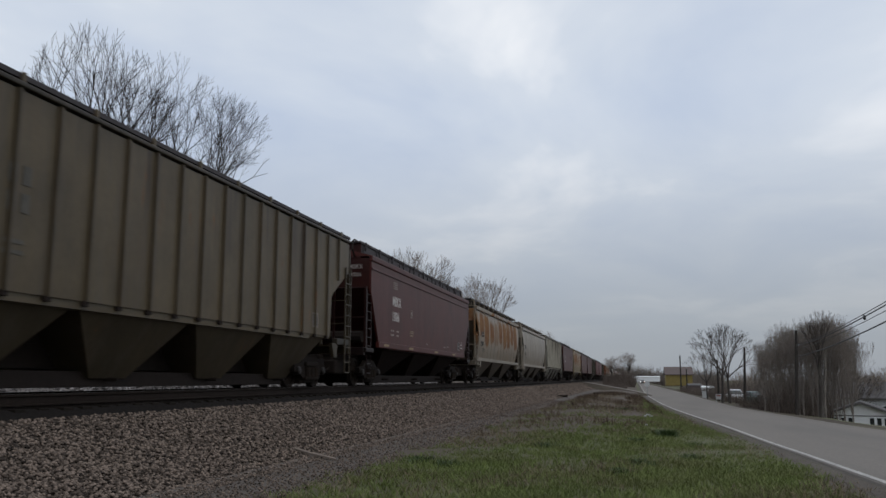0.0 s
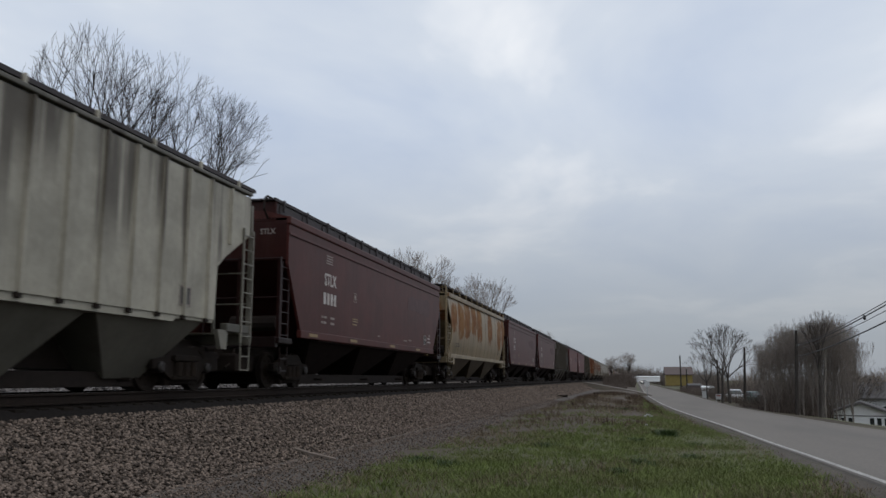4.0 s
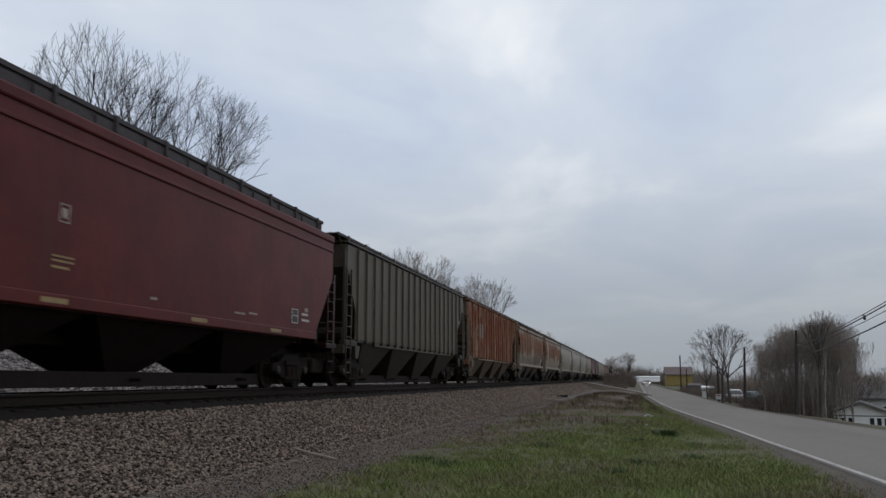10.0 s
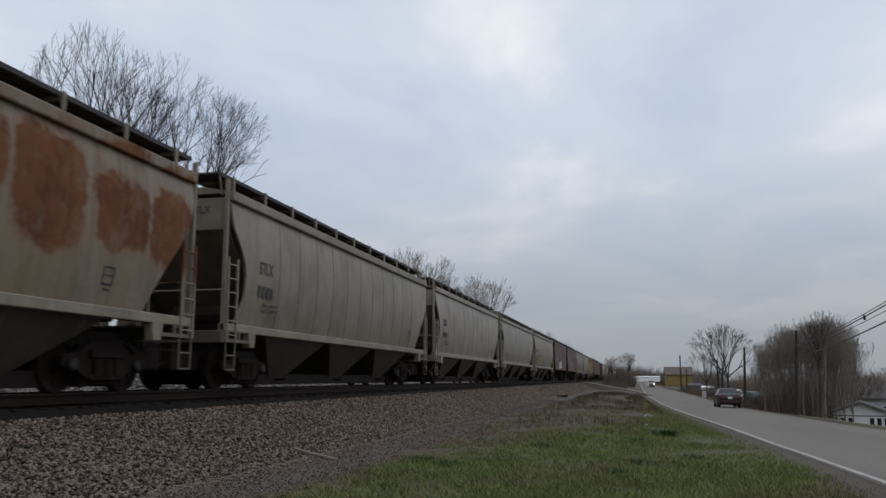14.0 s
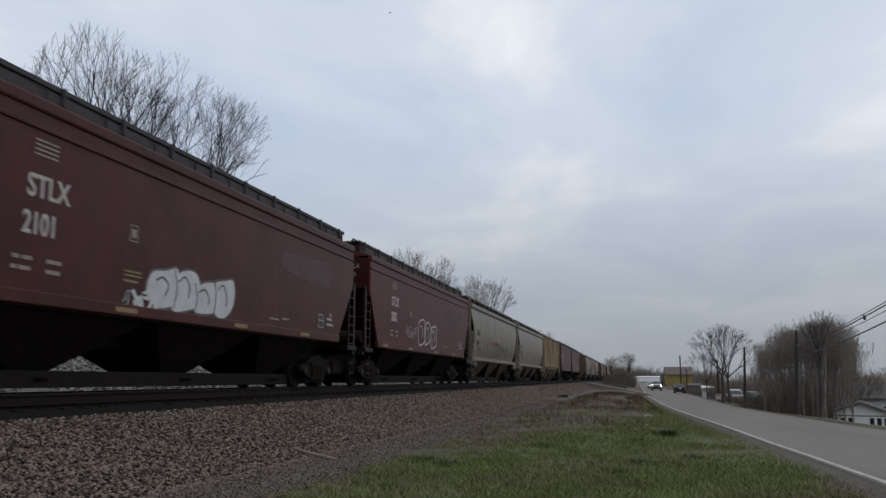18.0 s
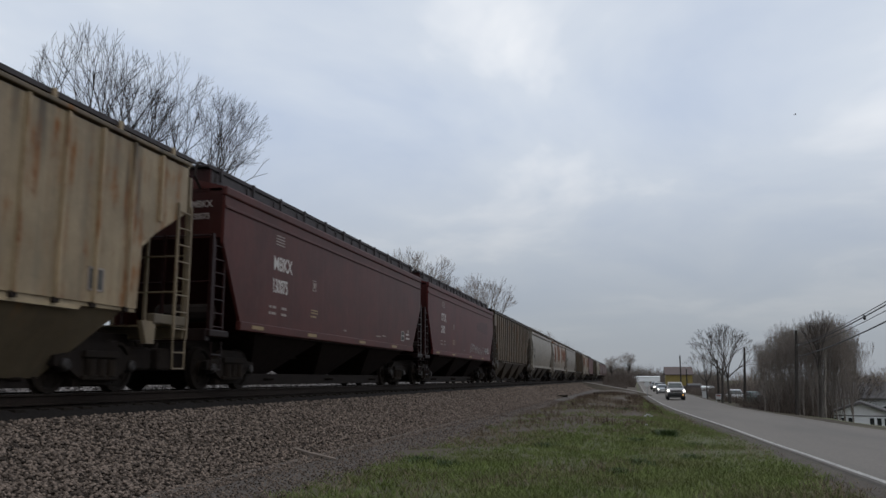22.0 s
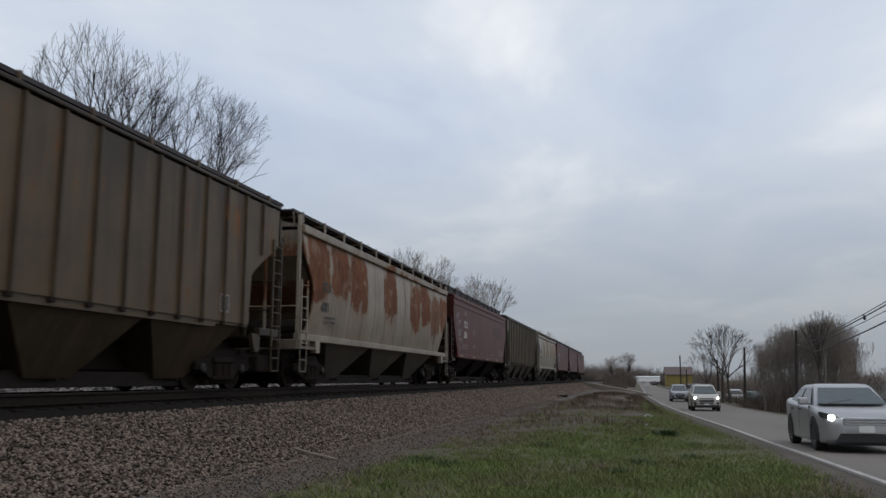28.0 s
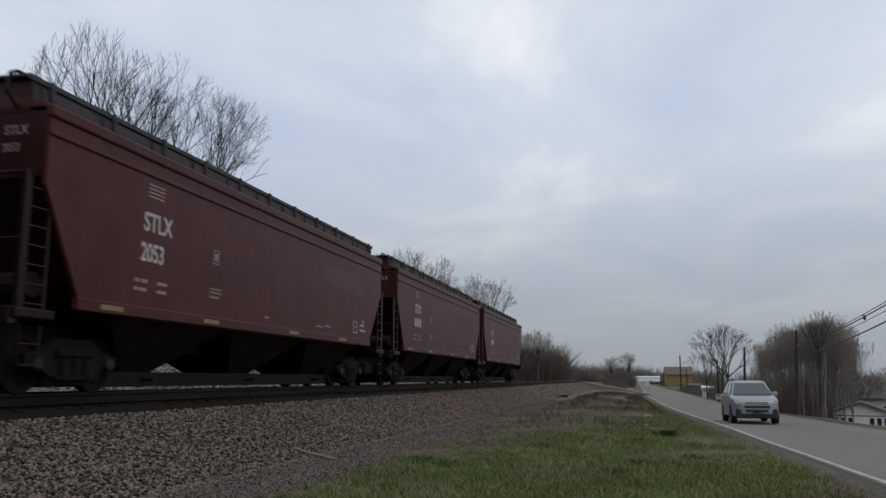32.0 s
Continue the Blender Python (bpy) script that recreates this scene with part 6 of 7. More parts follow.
def gable_house(name, w, d, wall_h, roof_h, wall_mat, roof_mat, label, at, windows=(), over=0.4, kind_cat="house", ridge="y"):
    """Front at local -y; windows as (x, z, width, height, sill) on the front."""
    t = thing(name, label, kind_cat, at=at)
    if ridge == "y":
        wall = Geo().prism([(-w / 2, 0), (w / 2, 0), (w / 2, wall_h), (0, wall_h + roof_h), (-w / 2, wall_h)], 0, d, "y")
        part("wall", wall, wall_mat, t)
        for s in (-1, 1):
            k = roof_h / (w / 2)
            e = w / 2 + over
            poly = [(0, wall_h + roof_h + 0.02), (s * e, wall_h - k * over + 0.02), (s * e, wall_h - k * over + 0.16), (0, wall_h + roof_h + 0.18)]
            part("roof_slope", Geo().prism(poly, -over, d + over, "y"), roof_mat, t)
            bp = [(0, wall_h + roof_h + 0.02), (s * e, wall_h - k * over + 0.0), (s * e, wall_h - k * over + 0.165), (0, wall_h + roof_h + 0.185)]
            part("barge_board", Geo().prism(bp, -over - 0.035, -over - 0.003, "y"), SHINGLE, t)
    else:
        part("wall", Geo().box(-w / 2, w / 2, 0, d, 0, wall_h), wall_mat, t)
        poly = [(-over, wall_h), (d / 2, wall_h + roof_h), (d + over, wall_h), (d + over, wall_h + 0.14), (d / 2, wall_h + roof_h + 0.16), (-over, wall_h + 0.14)]
        part("roof", Geo().prism(poly, -w / 2 - over, w / 2 + over, "x"), roof_mat, t)
    for x, z, ww, hh in windows:
        f = Geo()
        for x0, x1, z0, z1 in ((x - ww / 2 - 0.07, x - ww / 2, z - 0.07, z + hh + 0.07), (x + ww / 2, x + ww / 2 + 0.07, z - 0.07, z + hh + 0.07),
                               (x - ww / 2, x + ww / 2, z - 0.07, z), (x - ww / 2, x + ww / 2, z + hh, z + hh + 0.07)):
            f.box(x0, x1, -0.05, 0.0, z0, z1)
        fr = part("window", f, WHITE_PANEL, t)
        part("pane", Geo().box(x - ww / 2, x + ww / 2, -0.02, -0.004, z, z + hh), DARK_GLASS, fr)
    return t


def build_roadside():
    utility_pole(10.4, 85.0, 5.6, 0.25, 0.0, 0.14)
    utility_pole(11.5, 65.0, 6.1, 0.30, 0.0, 0.14)
    utility_pole(9.5, 176.0, 7.2, 0.0, 0.0, 0.17)
    utility_pole(10.3, 170.0, 4.6, 0.0, 0.0, 0.16)
    utility_pole(9.2, 97.0, 4.6, 0.0, 0.0, 0.14)
    # a pole with its crossarm stands beside the camera's place; only its cables are seen
    utility_pole(2.3, -31.0, 7.4, 0.0, 0.0, 0.17, arm=True)
    # the cables cross the road to a leaning pole farther down
    for x, z0, zt, r, what in ((-0.9, 7.04, 4.09, 0.016, "thin"), (-0.35, 7.12, 3.97, 0.026, "thick"), (0.45, 7.22, 3.75, 0.014, "thin"), (0.0, 7.05, 3.23, 0.028, "thick")):
        cable((2.3 + x * 0.5, -31.1, z0), (11.75, 65.0, zt), 1.2, r, what + " black overhead cable")
    cable((11.75, 65.0, 4.3), (10.6, 85.0, 4.2), 0.3, 0.012, "thin black overhead cable")

    # white garage with a wide gable, below the road
    x, y = 17.2, 71.0
    gz = ground_z(x, y)
    t = gable_house("garage", 4.6, 6.0, -1.17 - gz, 0.84, SIDING, SHINGLE, "low white garage with a wide dark-edged gable", pose(x, y, ground_z(x, y), 0, 0, -14),
                    [(-1.75 + 0.5 * i, -2.15 - gz, 0.30, 0.75) for i in range(3)] + [(0.75 + 0.5 * i, -2.15 - gz, 0.30, 0.75) for i in range(3)], 0.35, "garage")
    part("garage_door", Geo().soft_box(-0.42, 0.42, -0.04, 0.0, 0.05, -1.40 - gz, 0.01), WHITE_PANEL, t, "white closed door")
    g = Geo()
    rows = []
    for i in range(14):
        g.box(-2.6 + 0.5 * i, -2.53 + 0.5 * i, -1.5, -1.44, 0, -1.75 - gz)
    g.box(-2.7, 4.2, -1.49, -1.45, -1.95 - gz, -1.88 - gz)
    part("eave_board", Geo().box(-2.3, 2.3, -0.06, 0.0, -1.27 - gz, -1.20 - gz), SHINGLE, t, "dark board below the gable")
    part("railing", g, WHITE_PANEL, t, "white slatted railing before the garage")
    # houses and sheds along the road
    gable_house("yellow_building", 5.6, 7.0, 2.3, 1.7, YELLOW_WALL, TAN_ROOF, "ochre-yellow building with a brown roof", pose(9.9, 190.0, 0.15, 0, 0, 0), [], 0.25, "building", "x")
    gable_house("long_white_building", 20.0, 9.0, 3.3, 0.5, WHITE_PANEL, WHITE_PANEL, "long low white building across the end of the road", pose(9.5, 640.0, -0.3, 0, 0, 0), [], 0.3, "building", "x")
    gable_house("shed", 2.0, 2.6, 1.25, 0.25, PALE_WALL, WHITE_PANEL, "small pale shed beside the road", pose(13.4, 160.0, ground_z(13.4, 160.0), 0, 0, 0), [(0.3, 0.5, 0.5, 0.6)], 0.15, "shed", "x")
    gable_house("shed", 2.2, 2.0, 1.4, 0.3, TAN_ROOF, SHINGLE, "small brown shed beside the road", pose(11.4, 165.0, ground_z(11.4, 165.0), 0, 0, 5), [], 0.15, "shed", "x")
    gable_house("house", 3.6, 5.0, 2.2, 0.8, PALE_WALL, SHINGLE, "small white house behind bare trees", pose(31.9, 232.0, ground_z(31.9, 232.0), 0, 0, -12), [(-1.0, 0.8, 0.5, 0.9), (0.8, 0.8, 0.5, 0.9)], 0.4, "house", "x")
    gable_house("house", 9.5, 7.0, 2.5, 1.6, PALE_WALL, SHINGLE, "low pale house behind the garage", pose(23.5, 96.0, -3.0, 0, 0, -18), [(-3, 0.8, 1.0, 1.0), (-0.5, 0.8, 1.0, 1.0), (2.4, 0.8, 1.0, 1.0)], 0.4, "house", "x")
    for x, y, m in ((8.9, 112.0, PALE_WALL),):
        b = thing("utility_box", "pale metal box beside the road", "utility box", at=pose(x, y, ground_z(x, y)))
        b.scale = (0.7, 0.7, 0.85)
        part("cabinet", Geo().soft_box(-0.42, 0.42, -0.3, 0.3, 0, 0.95, 0.03), m, b)
        part("lid", Geo().soft_box(-0.46, 0.46, -0.34, 0.34, 0.95, 1.02, 0.02), METAL, b)
    g = Geo().path([(8.60, 33.9, 3.84), (8.74, 34.4, 3.98), (8.84, 34.9, 4.02)], 0.05, 6)
    single("cable_splice", g, WIRE, "dark splice joining two overhead cables", "cable splice")
    # signs beside the road
    z = ground_z(1.7, 108.0)
    sgn = thing("road_sign", "grey back of a road sign on a thin post", "road sign", at=pose(1.72, 108.0, z - 0.05, 0, 0, 8))
    part("post", Geo().box(-0.03, 0.03, 0.0, 0.05, 0, 2.1), METAL, sgn)
    part("sign_plate", Geo().prism([(0.36 * math.cos(radians(22.5 + 45 * k)), 1.75 + 0.36 * math.sin(radians(22.5 + 45 * k))) for k in range(8)], -0.02, 0.0, "y"), PALE_WALL, sgn, "bare grey back of the plate")
    z = ground_z(8.55, 92.0)
    sgn = thing("yard_sign", "small white and red board sign beside the road", "sign", at=pose(8.6, 91.0, z, 0, 0, 0))
    part("board", Geo().soft_box(-0.28, 0.28, -0.02, 0.02, 0.30, 0.84, 0.01), PALE_WALL, sgn)
    part("panel", Geo().box(-0.2, 0.2, -0.032, -0.021, 0.62, 0.76), RED_PATCH, sgn, "dull red bar")
    for x in (-0.26, 0.26):
        part("leg", Geo().box(x - 0.02, x + 0.02, -0.018, 0.018, -0.1, 0.32), METAL, sgn)
    # gravel crossing from the road up to the rails
    rows, skirt = [], []
    for i in range(16):
        t = i / 15
        cx, cy = -8.2 + 10.9 * t, 139.0 - 20.0 * t
        z = (1.16 if cx < -7.6 else float(np.interp(cx, [-7.6, -1.0, 2.7], [1.14, 0.12, -0.55])))
        rows.append([(cx - 0.2, cy - 1.0, z), (cx + 0.2, cy + 1.0, z)])
        skirt.append([(cx - 1.6, cy - 6.0, z - 1.1), (cx - 0.2, cy - 1.0, z - 0.004)])
    ramp = single("gravel_crossing", Geo().loft(rows, close=False), GRAVEL_PATH, "pale gravel ramp from the road up to the rails", "gravel track", kind="structure")
    part("ramp_side", Geo().loft(skirt, close=False), LITTER, ramp, "brown earth slope below the gravel")
    for x, y, s in ((0.56, 36.0, 0.10), (0.42, 34.4, 0.06), (0.37, 28.0, 0.04), (0.68, 35.2, 0.06)):
        g = Geo().path([(-s, 0, 0.05), (-0.2 * s, 0.3 * s, 0.11), (0.7 * s, 0.1 * s, 0.06), (s, -0.4 * s, 0.10)], s * 0.22, 5)
        single("paper_scrap", g.shifted(x, y, ground_z(x, y) + 0.01), PALE_WALL, "crumpled pale paper scrap in the grass", "litter")
    # old ties thrown aside at the foot of the bank
    for x, y, turn, n in ((-3.3, 86.0, 62, 2.2), (-2.4, 88.5, 75, 1.5), (-5.9, 70.0, 30, 1.2)):
        g = Geo().soft_box(-n / 2, n / 2, -0.11, 0.11, 0.0, 0.18, 0.02)
        ob = single("discarded_tie", g, TIE, "dark old wooden tie lying beside the track", "railway tie", "discarded ties")
        ob.matrix_basis = pose(x, y, ground_z(x, y) + (0.06 if x < -5 else 0.0), 0, 0, turn)
    # a broken branch on the ballast
    a = ground_z(-6.6, 15.0)
    g = Geo().path([(-6.25, 14.9, 0.31), (-6.0, 14.95, 0.235), (-5.5, 15.05, 0.12)], 0.028, 6)
    single("fallen_branch", g, TWIG_FAR, "pale broken branch lying on the ballast", "branch")


build_roadside()


# ---- ties under the rails ----
def build_ties():
    me = Geo().soft_box(-1.3, 1.3, -0.115, 0.115, -0.18, 0.0, 0.012).mesh("tie", TIE)
    plate = Geo().box(-0.19, 0.19, -0.09, 0.09, 0.0, 0.022).mesh("tie_plate", RAIL)
    bed = bpy.data.objects["ballast_bank"]
    rng = random.Random(2)
    for i in range(150):
        ob = new("tie", me)
        ob.parent = bed
        ob.matrix_basis = pose(TRACK_X + rng.gauss(0, 0.03), 0.4 + 0.5 * i, RAIL_Z - 0.20, 0, 0, rng.gauss(0, 0.6))
    v, f = [], []
    cube = [(x, y, z) for x in (-1.3, 1.3) for y in (-0.115, 0.115) for z in (-0.18, 0.0)]
    for i in range(150, 1400):
        k = len(v)
        v += [(TRACK_X + a, 0.4 + 0.5 * i + c, RAIL_Z - 0.20 + e) for a, c, e in cube]
        f += [tuple(k + q for q in fc) for fc in ((0, 1, 3, 2), (4, 6, 7, 5), (0, 4, 5, 1), (2, 3, 7, 6), (0, 2, 6, 4), (1, 5, 7, 3))]
    rest = new("distant_ties", soup("distant_ties", v, f, TIE))
    rest.parent = bed
    tagged(rest, "row of dark wooden ties", kind="stuff")


build_ties()


# ---- road vehicles: front towards -y, ground z = 0 ----
def car_body_paint(name, c, metal=0.3):
    return mat(name, c, 0.32, metal, 3, 0.06, 0, tuple(k * 0.75 for k in c), 1.2, 0.25, spec=0.5)


TYRE = mat("tyre_rubber", (0.022, 0.022, 0.022), 0.85, 0, 10, 0.2)
RIM = mat("alloy_rim", (0.32, 0.32, 0.33), 0.35, 0.8, 5, 0.1)
TRIM = mat("black_plastic_trim", (0.02, 0.02, 0.021), 0.6, 0, 8, 0.2)
CAR_GLASS = mat("tinted_car_glass", (0.018, 0.021, 0.024), 0.08, 0, 2, 0.1, spec=0.45)
SCREEN_GLASS = mat("windscreen_glass", (0.045, 0.056, 0.054), 0.06, 0, 2, 0.1, spec=0.75)
CHROME = mat("chrome_trim", (0.55, 0.56, 0.57), 0.2, 0.9, 5, 0.08)
LAMP_ON = mat("lit_headlamp", (0.8, 0.8, 0.8), 0.2, 0, 2, 0.02, emit=((1.0, 0.97, 0.9), 9.0))
LAMP_OFF = mat("clear_headlamp", (0.5, 0.52, 0.54), 0.15, 0.3, 6, 0.15, spec=0.8)
LAMP_AMBER = mat("lit_amber_lamp", (0.6, 0.3, 0.06), 0.3, 0, 2, 0.05, emit=((1.0, 0.5, 0.15), 0.5))
TAIL = mat("red_tail_lamp", (0.11, 0.014, 0.014), 0.25, 0, 3, 0.1, spec=0.7)
PLATE = mat("pale_number_plate", (0.6, 0.6, 0.58), 0.5, 0, 4, 0.05)


def road_wheels(car, r, track, y_front, y_rear, width=0.22):
    prof = [(-width / 2, r * 0.62), (-width / 2, r * 0.93), (-width * 0.36, r), (width * 0.36, r), (width / 2, r * 0.93), (width / 2, r * 0.62)]
    tyre = Geo().spin(prof + [prof[0]], 22).mesh("tyre", TYRE, True)
    g = Geo().spin([(width * 0.30, 0.0), (width * 0.36, r * 0.14), (width * 0.22, r * 0.2), (width * 0.1, r * 0.25)], 14)
    g.spin([(width * 0.46, r * 0.62), (width * 0.46, r * 0.56), (width * 0.05, r * 0.52)], 20)
    for k in range(5):
        w = 2 * math.pi * k / 5
        g.tube((width * 0.28, r * 0.12 * math.cos(w), r * 0.12 * math.sin(w)), (width * 0.36, r * 0.58 * math.cos(w), r * 0.58 * math.sin(w)), r * 0.085, n=5)
    rim = g.mesh("rim", RIM)
    back = Geo().spin([(0.02, 0.0), (0.02, r * 0.62)], 16).mesh("brake_disc", TRIM)
    out = []
    for s in (-1, 1):
        for y in (y_front, y_rear):
            w = part("wheel", tyre, None, car, "black tyre on an alloy rim")
            w.matrix_parent_inverse = Matrix.Translation((s * track, y, r))
            q = part("rim", rim, None, w)
            d = part("brake_disc", back, None, w)
            if s < 0:
                q.matrix_basis = d.matrix_basis = pose(0, 0, 0, 0, 0, 180)
            out.append(w)
    return out


def shell(stations, crown=0.02, n=5):
    """Body skin from stations (y, half width, bottom, top, corner radius)."""
    rings = []
    for y, w, lo, hi, r in stations:
        ring = []
        for cx, cz, a0 in ((w - r, hi - r, 0), (-w + r, hi - r, 90), (-w + r * 0.6, lo + r * 0.6, 180), (w - r * 0.6, lo + r * 0.6, 270)):
            rr = r if a0 < 180 else r * 0.6
            for k in range(n):
                a = radians(a0 + 90 * k / (n - 1))
                ring.append((cx + rr * math.cos(a), y, cz + rr * math.sin(a)))
        rings.append(ring)
    return Geo().loft(rings)


def quad_pane(car, pts, material, name, out=(0, 0, 0), label=""):
    p = [Vector(q) + Vector(out) for q in pts]
    c = sum(p, Vector()) / 4
    nrm = (p[1] - p[0]).cross(p[3] - p[0]).normalized() * 0.012
    g = Geo().add([q + nrm for q in p] + [q - nrm for q in p], [(0, 1, 2, 3), (7, 6, 5, 4), (0, 4, 5, 1), (1, 5, 6, 2), (2, 6, 7, 3), (3, 7, 4, 0)])
    return part(name, g, material, car, label)


def cabin(car, paint, belt, top, w0, w1, ys, glass=True):
    """Greenhouse: ys = base front, roof front, roof rear, base rear; panes on all sides."""
    yb0, yr0, yr1, yb1 = ys
    ring = lambda y0, y1, w, z: [(-w, y0, z), (w, y0, z), (w, y1, z), (-w, y1, z)]
    mid = belt + (top - belt) * 0.86
    f = 0.86
    ym0, ym1 = yb0 + (yr0 - yb0) * f, yb1 + (yr1 - yb1) * f
    wm = w0 + (w1 - w0) * 0.80
    g = Geo().loft([ring(yb0, yb1, w0, belt - 0.08), ring(ym0, ym1, wm, mid), ring(yr0 + 0.05, yr1 - 0.05, w1, top - 0.02), ring(yr0 + 0.25, yr1 - 0.25, w1 - 0.16, top)])
    part("cabin", g, paint, car)

    def at(u, z):
        # u from front to rear on the slanted sides
        k = (z - belt) / (mid - belt)
        return yb0 + (ym0 - yb0) * k, yb1 + (ym1 - yb1) * k, w0 + (wm - w0) * k

    z0, z1 = belt + 0.02, mid - 0.04
    a0, a1, wa = at(0, z0)
    c0, c1, wc = at(0, z1)
    quad_pane(car, [(-wa + 0.08, a0, z0), (wa - 0.08, a0, z0), (wc - 0.08, c0, z1), (-wc + 0.08, c0, z1)], SCREEN_GLASS, "windscreen", (0, -0.012, 0.004), "sloping windscreen")
    quad_pane(car, [(wa - 0.08, a1, z0), (-wa + 0.08, a1, z0), (-wc + 0.08, c1, z1), (wc - 0.08, c1, z1)], CAR_GLASS, "rear_window", (0, 0.012, 0.004))
    for s in (-1, 1):
        split = [0.10, 0.47, 0.53, 0.90]
        for u0, u1 in ((split[0], split[1]), (split[2], split[3])):
            pts = []
            for u, z in ((u0, z0), (u1, z0), (u1, z1), (u0, z1)):
                f0, f1, w = at(u, z)
                pts.append((s * (w + 0.004), f0 + (f1 - f0) * u, z))
            quad_pane(car, pts if s > 0 else [pts[1], pts[0], pts[3], pts[2]], CAR_GLASS, "side_window")


def arches(car, r, half, ys):
    for s in (-1, 1):
        for y in ys:
            g = Geo()
            n = 12
            ro, ri = r + 0.07, r + 0.005
            ring_o = [(y + ro * math.cos(math.pi * k / n), r + ro * math.sin(math.pi * k / n)) for k in range(n + 1)]
            x0, x1 = sorted((s * (half - 0.05), s * (half + 0.006)))
            g.prism(ring_o + [(y - ro, 0.22), (y + ro, 0.22)], x0, x1, "x")
            part("wheel_arch", g, TRIM, car)


def mirrors(car, paint, half, y, z):
    for s in (-1, 1):
        m = part("door_mirror", Geo().soft_box(*sorted((s * (half + 0.02), s * (half + 0.24))), y - 0.06, y + 0.06, z, z + 0.16, 0.035), paint, car)


def lamps(car, half, y, z, w, h, material, name, n=2, label=""):
    for s in (-1, 1):
        part(name, Geo().soft_box(*sorted((s * (half - w), s * (half + 0.005))), y - 0.05, y + 0.07, z, z + h, 0.03), material, car, label)


def grille(car, half, y, z, h, material, slats, bars_mat=None):
    part("grille", Geo().soft_box(-half, half, y - 0.025, y + 0.05, z, z + h, 0.02), material, car)
    for i in range(slats):
        zz = z + h * (i + 0.5) / slats
        part("grille_bar", Geo().box(-half * 0.94, half * 0.94, y - 0.05, y - 0.02, zz - 0.014, zz + 0.014), bars_mat or CHROME, car)


def door_lines(car, half, ys, z0, z1):
    for s in (-1, 1):
        for y in ys:
            x0, x1 = sorted((s * (half - 0.03), s * (half + 0.003)))
            part("door_seam", Geo().box(x0, x1, y - 0.008, y + 0.008, z0, z1), TRIM, car)
        for y in ys[1:]:
            x0, x1 = sorted((s * half, s * (half + 0.03)))
            part("door_handle", Geo().soft_box(x0, x1, y - 0.28, y - 0.1, z1 - 0.10, z1 - 0.06, 0.012), TRIM, car)


def build_sedan():
    car = thing("sedan", "very dark maroon sedan driving on the asphalt road", "car", "road vehicles")
    paint = car_body_paint("very_dark_maroon_paint", (0.020, 0.009, 0.012))
    part("body", shell([(-2.4, 0.62, 0.32, 0.62, 0.08), (-2.3, 0.80, 0.22, 0.76, 0.12), (-1.5, 0.89, 0.2, 0.88, 0.12), (-0.9, 0.90, 0.2, 0.96, 0.1), (1.3, 0.90, 0.2, 1.02, 0.1),
                        (2.1, 0.87, 0.24, 1.05, 0.12), (2.36, 0.80, 0.30, 1.0, 0.12), (2.44, 0.68, 0.38, 0.8, 0.1)]), paint, car, smooth=True)
    cabin(car, paint, 0.97, 1.47, 0.82, 0.60, (-1.15, -0.35, 0.95, 1.85))
    arches(car, 0.33, 0.89, (-1.42, 1.40))
    w = road_wheels(car, 0.33, 0.80, -1.42, 1.40)
    mirrors(car, paint, 0.84, -0.72, 0.98)
    lamps(car, 0.82, 2.36, 0.72, 0.40, 0.17, TAIL, "tail_lamp", label="red tail lamp")
    lamps(car, 0.74, -2.3, 0.58, 0.36, 0.14, LAMP_OFF, "headlamp")
    grille(car, 0.4, -2.4, 0.4, 0.2, TRIM, 3)
    part("number_plate", Geo().box(-0.16, 0.16, 2.455, 2.465, 0.68, 0.84), PLATE, car, "pale blank number plate")
    part("rear_bumper", Geo().soft_box(-0.78, 0.78, 2.3, 2.5, 0.30, 0.56, 0.06), paint, car)
    part("boot_trim", Geo().box(-0.35, 0.35, 2.44, 2.452, 0.88, 0.91), CHROME, car)
    door_lines(car, 0.90, (-0.95, 0.2, 1.15), 0.32, 0.94)
    return car, w


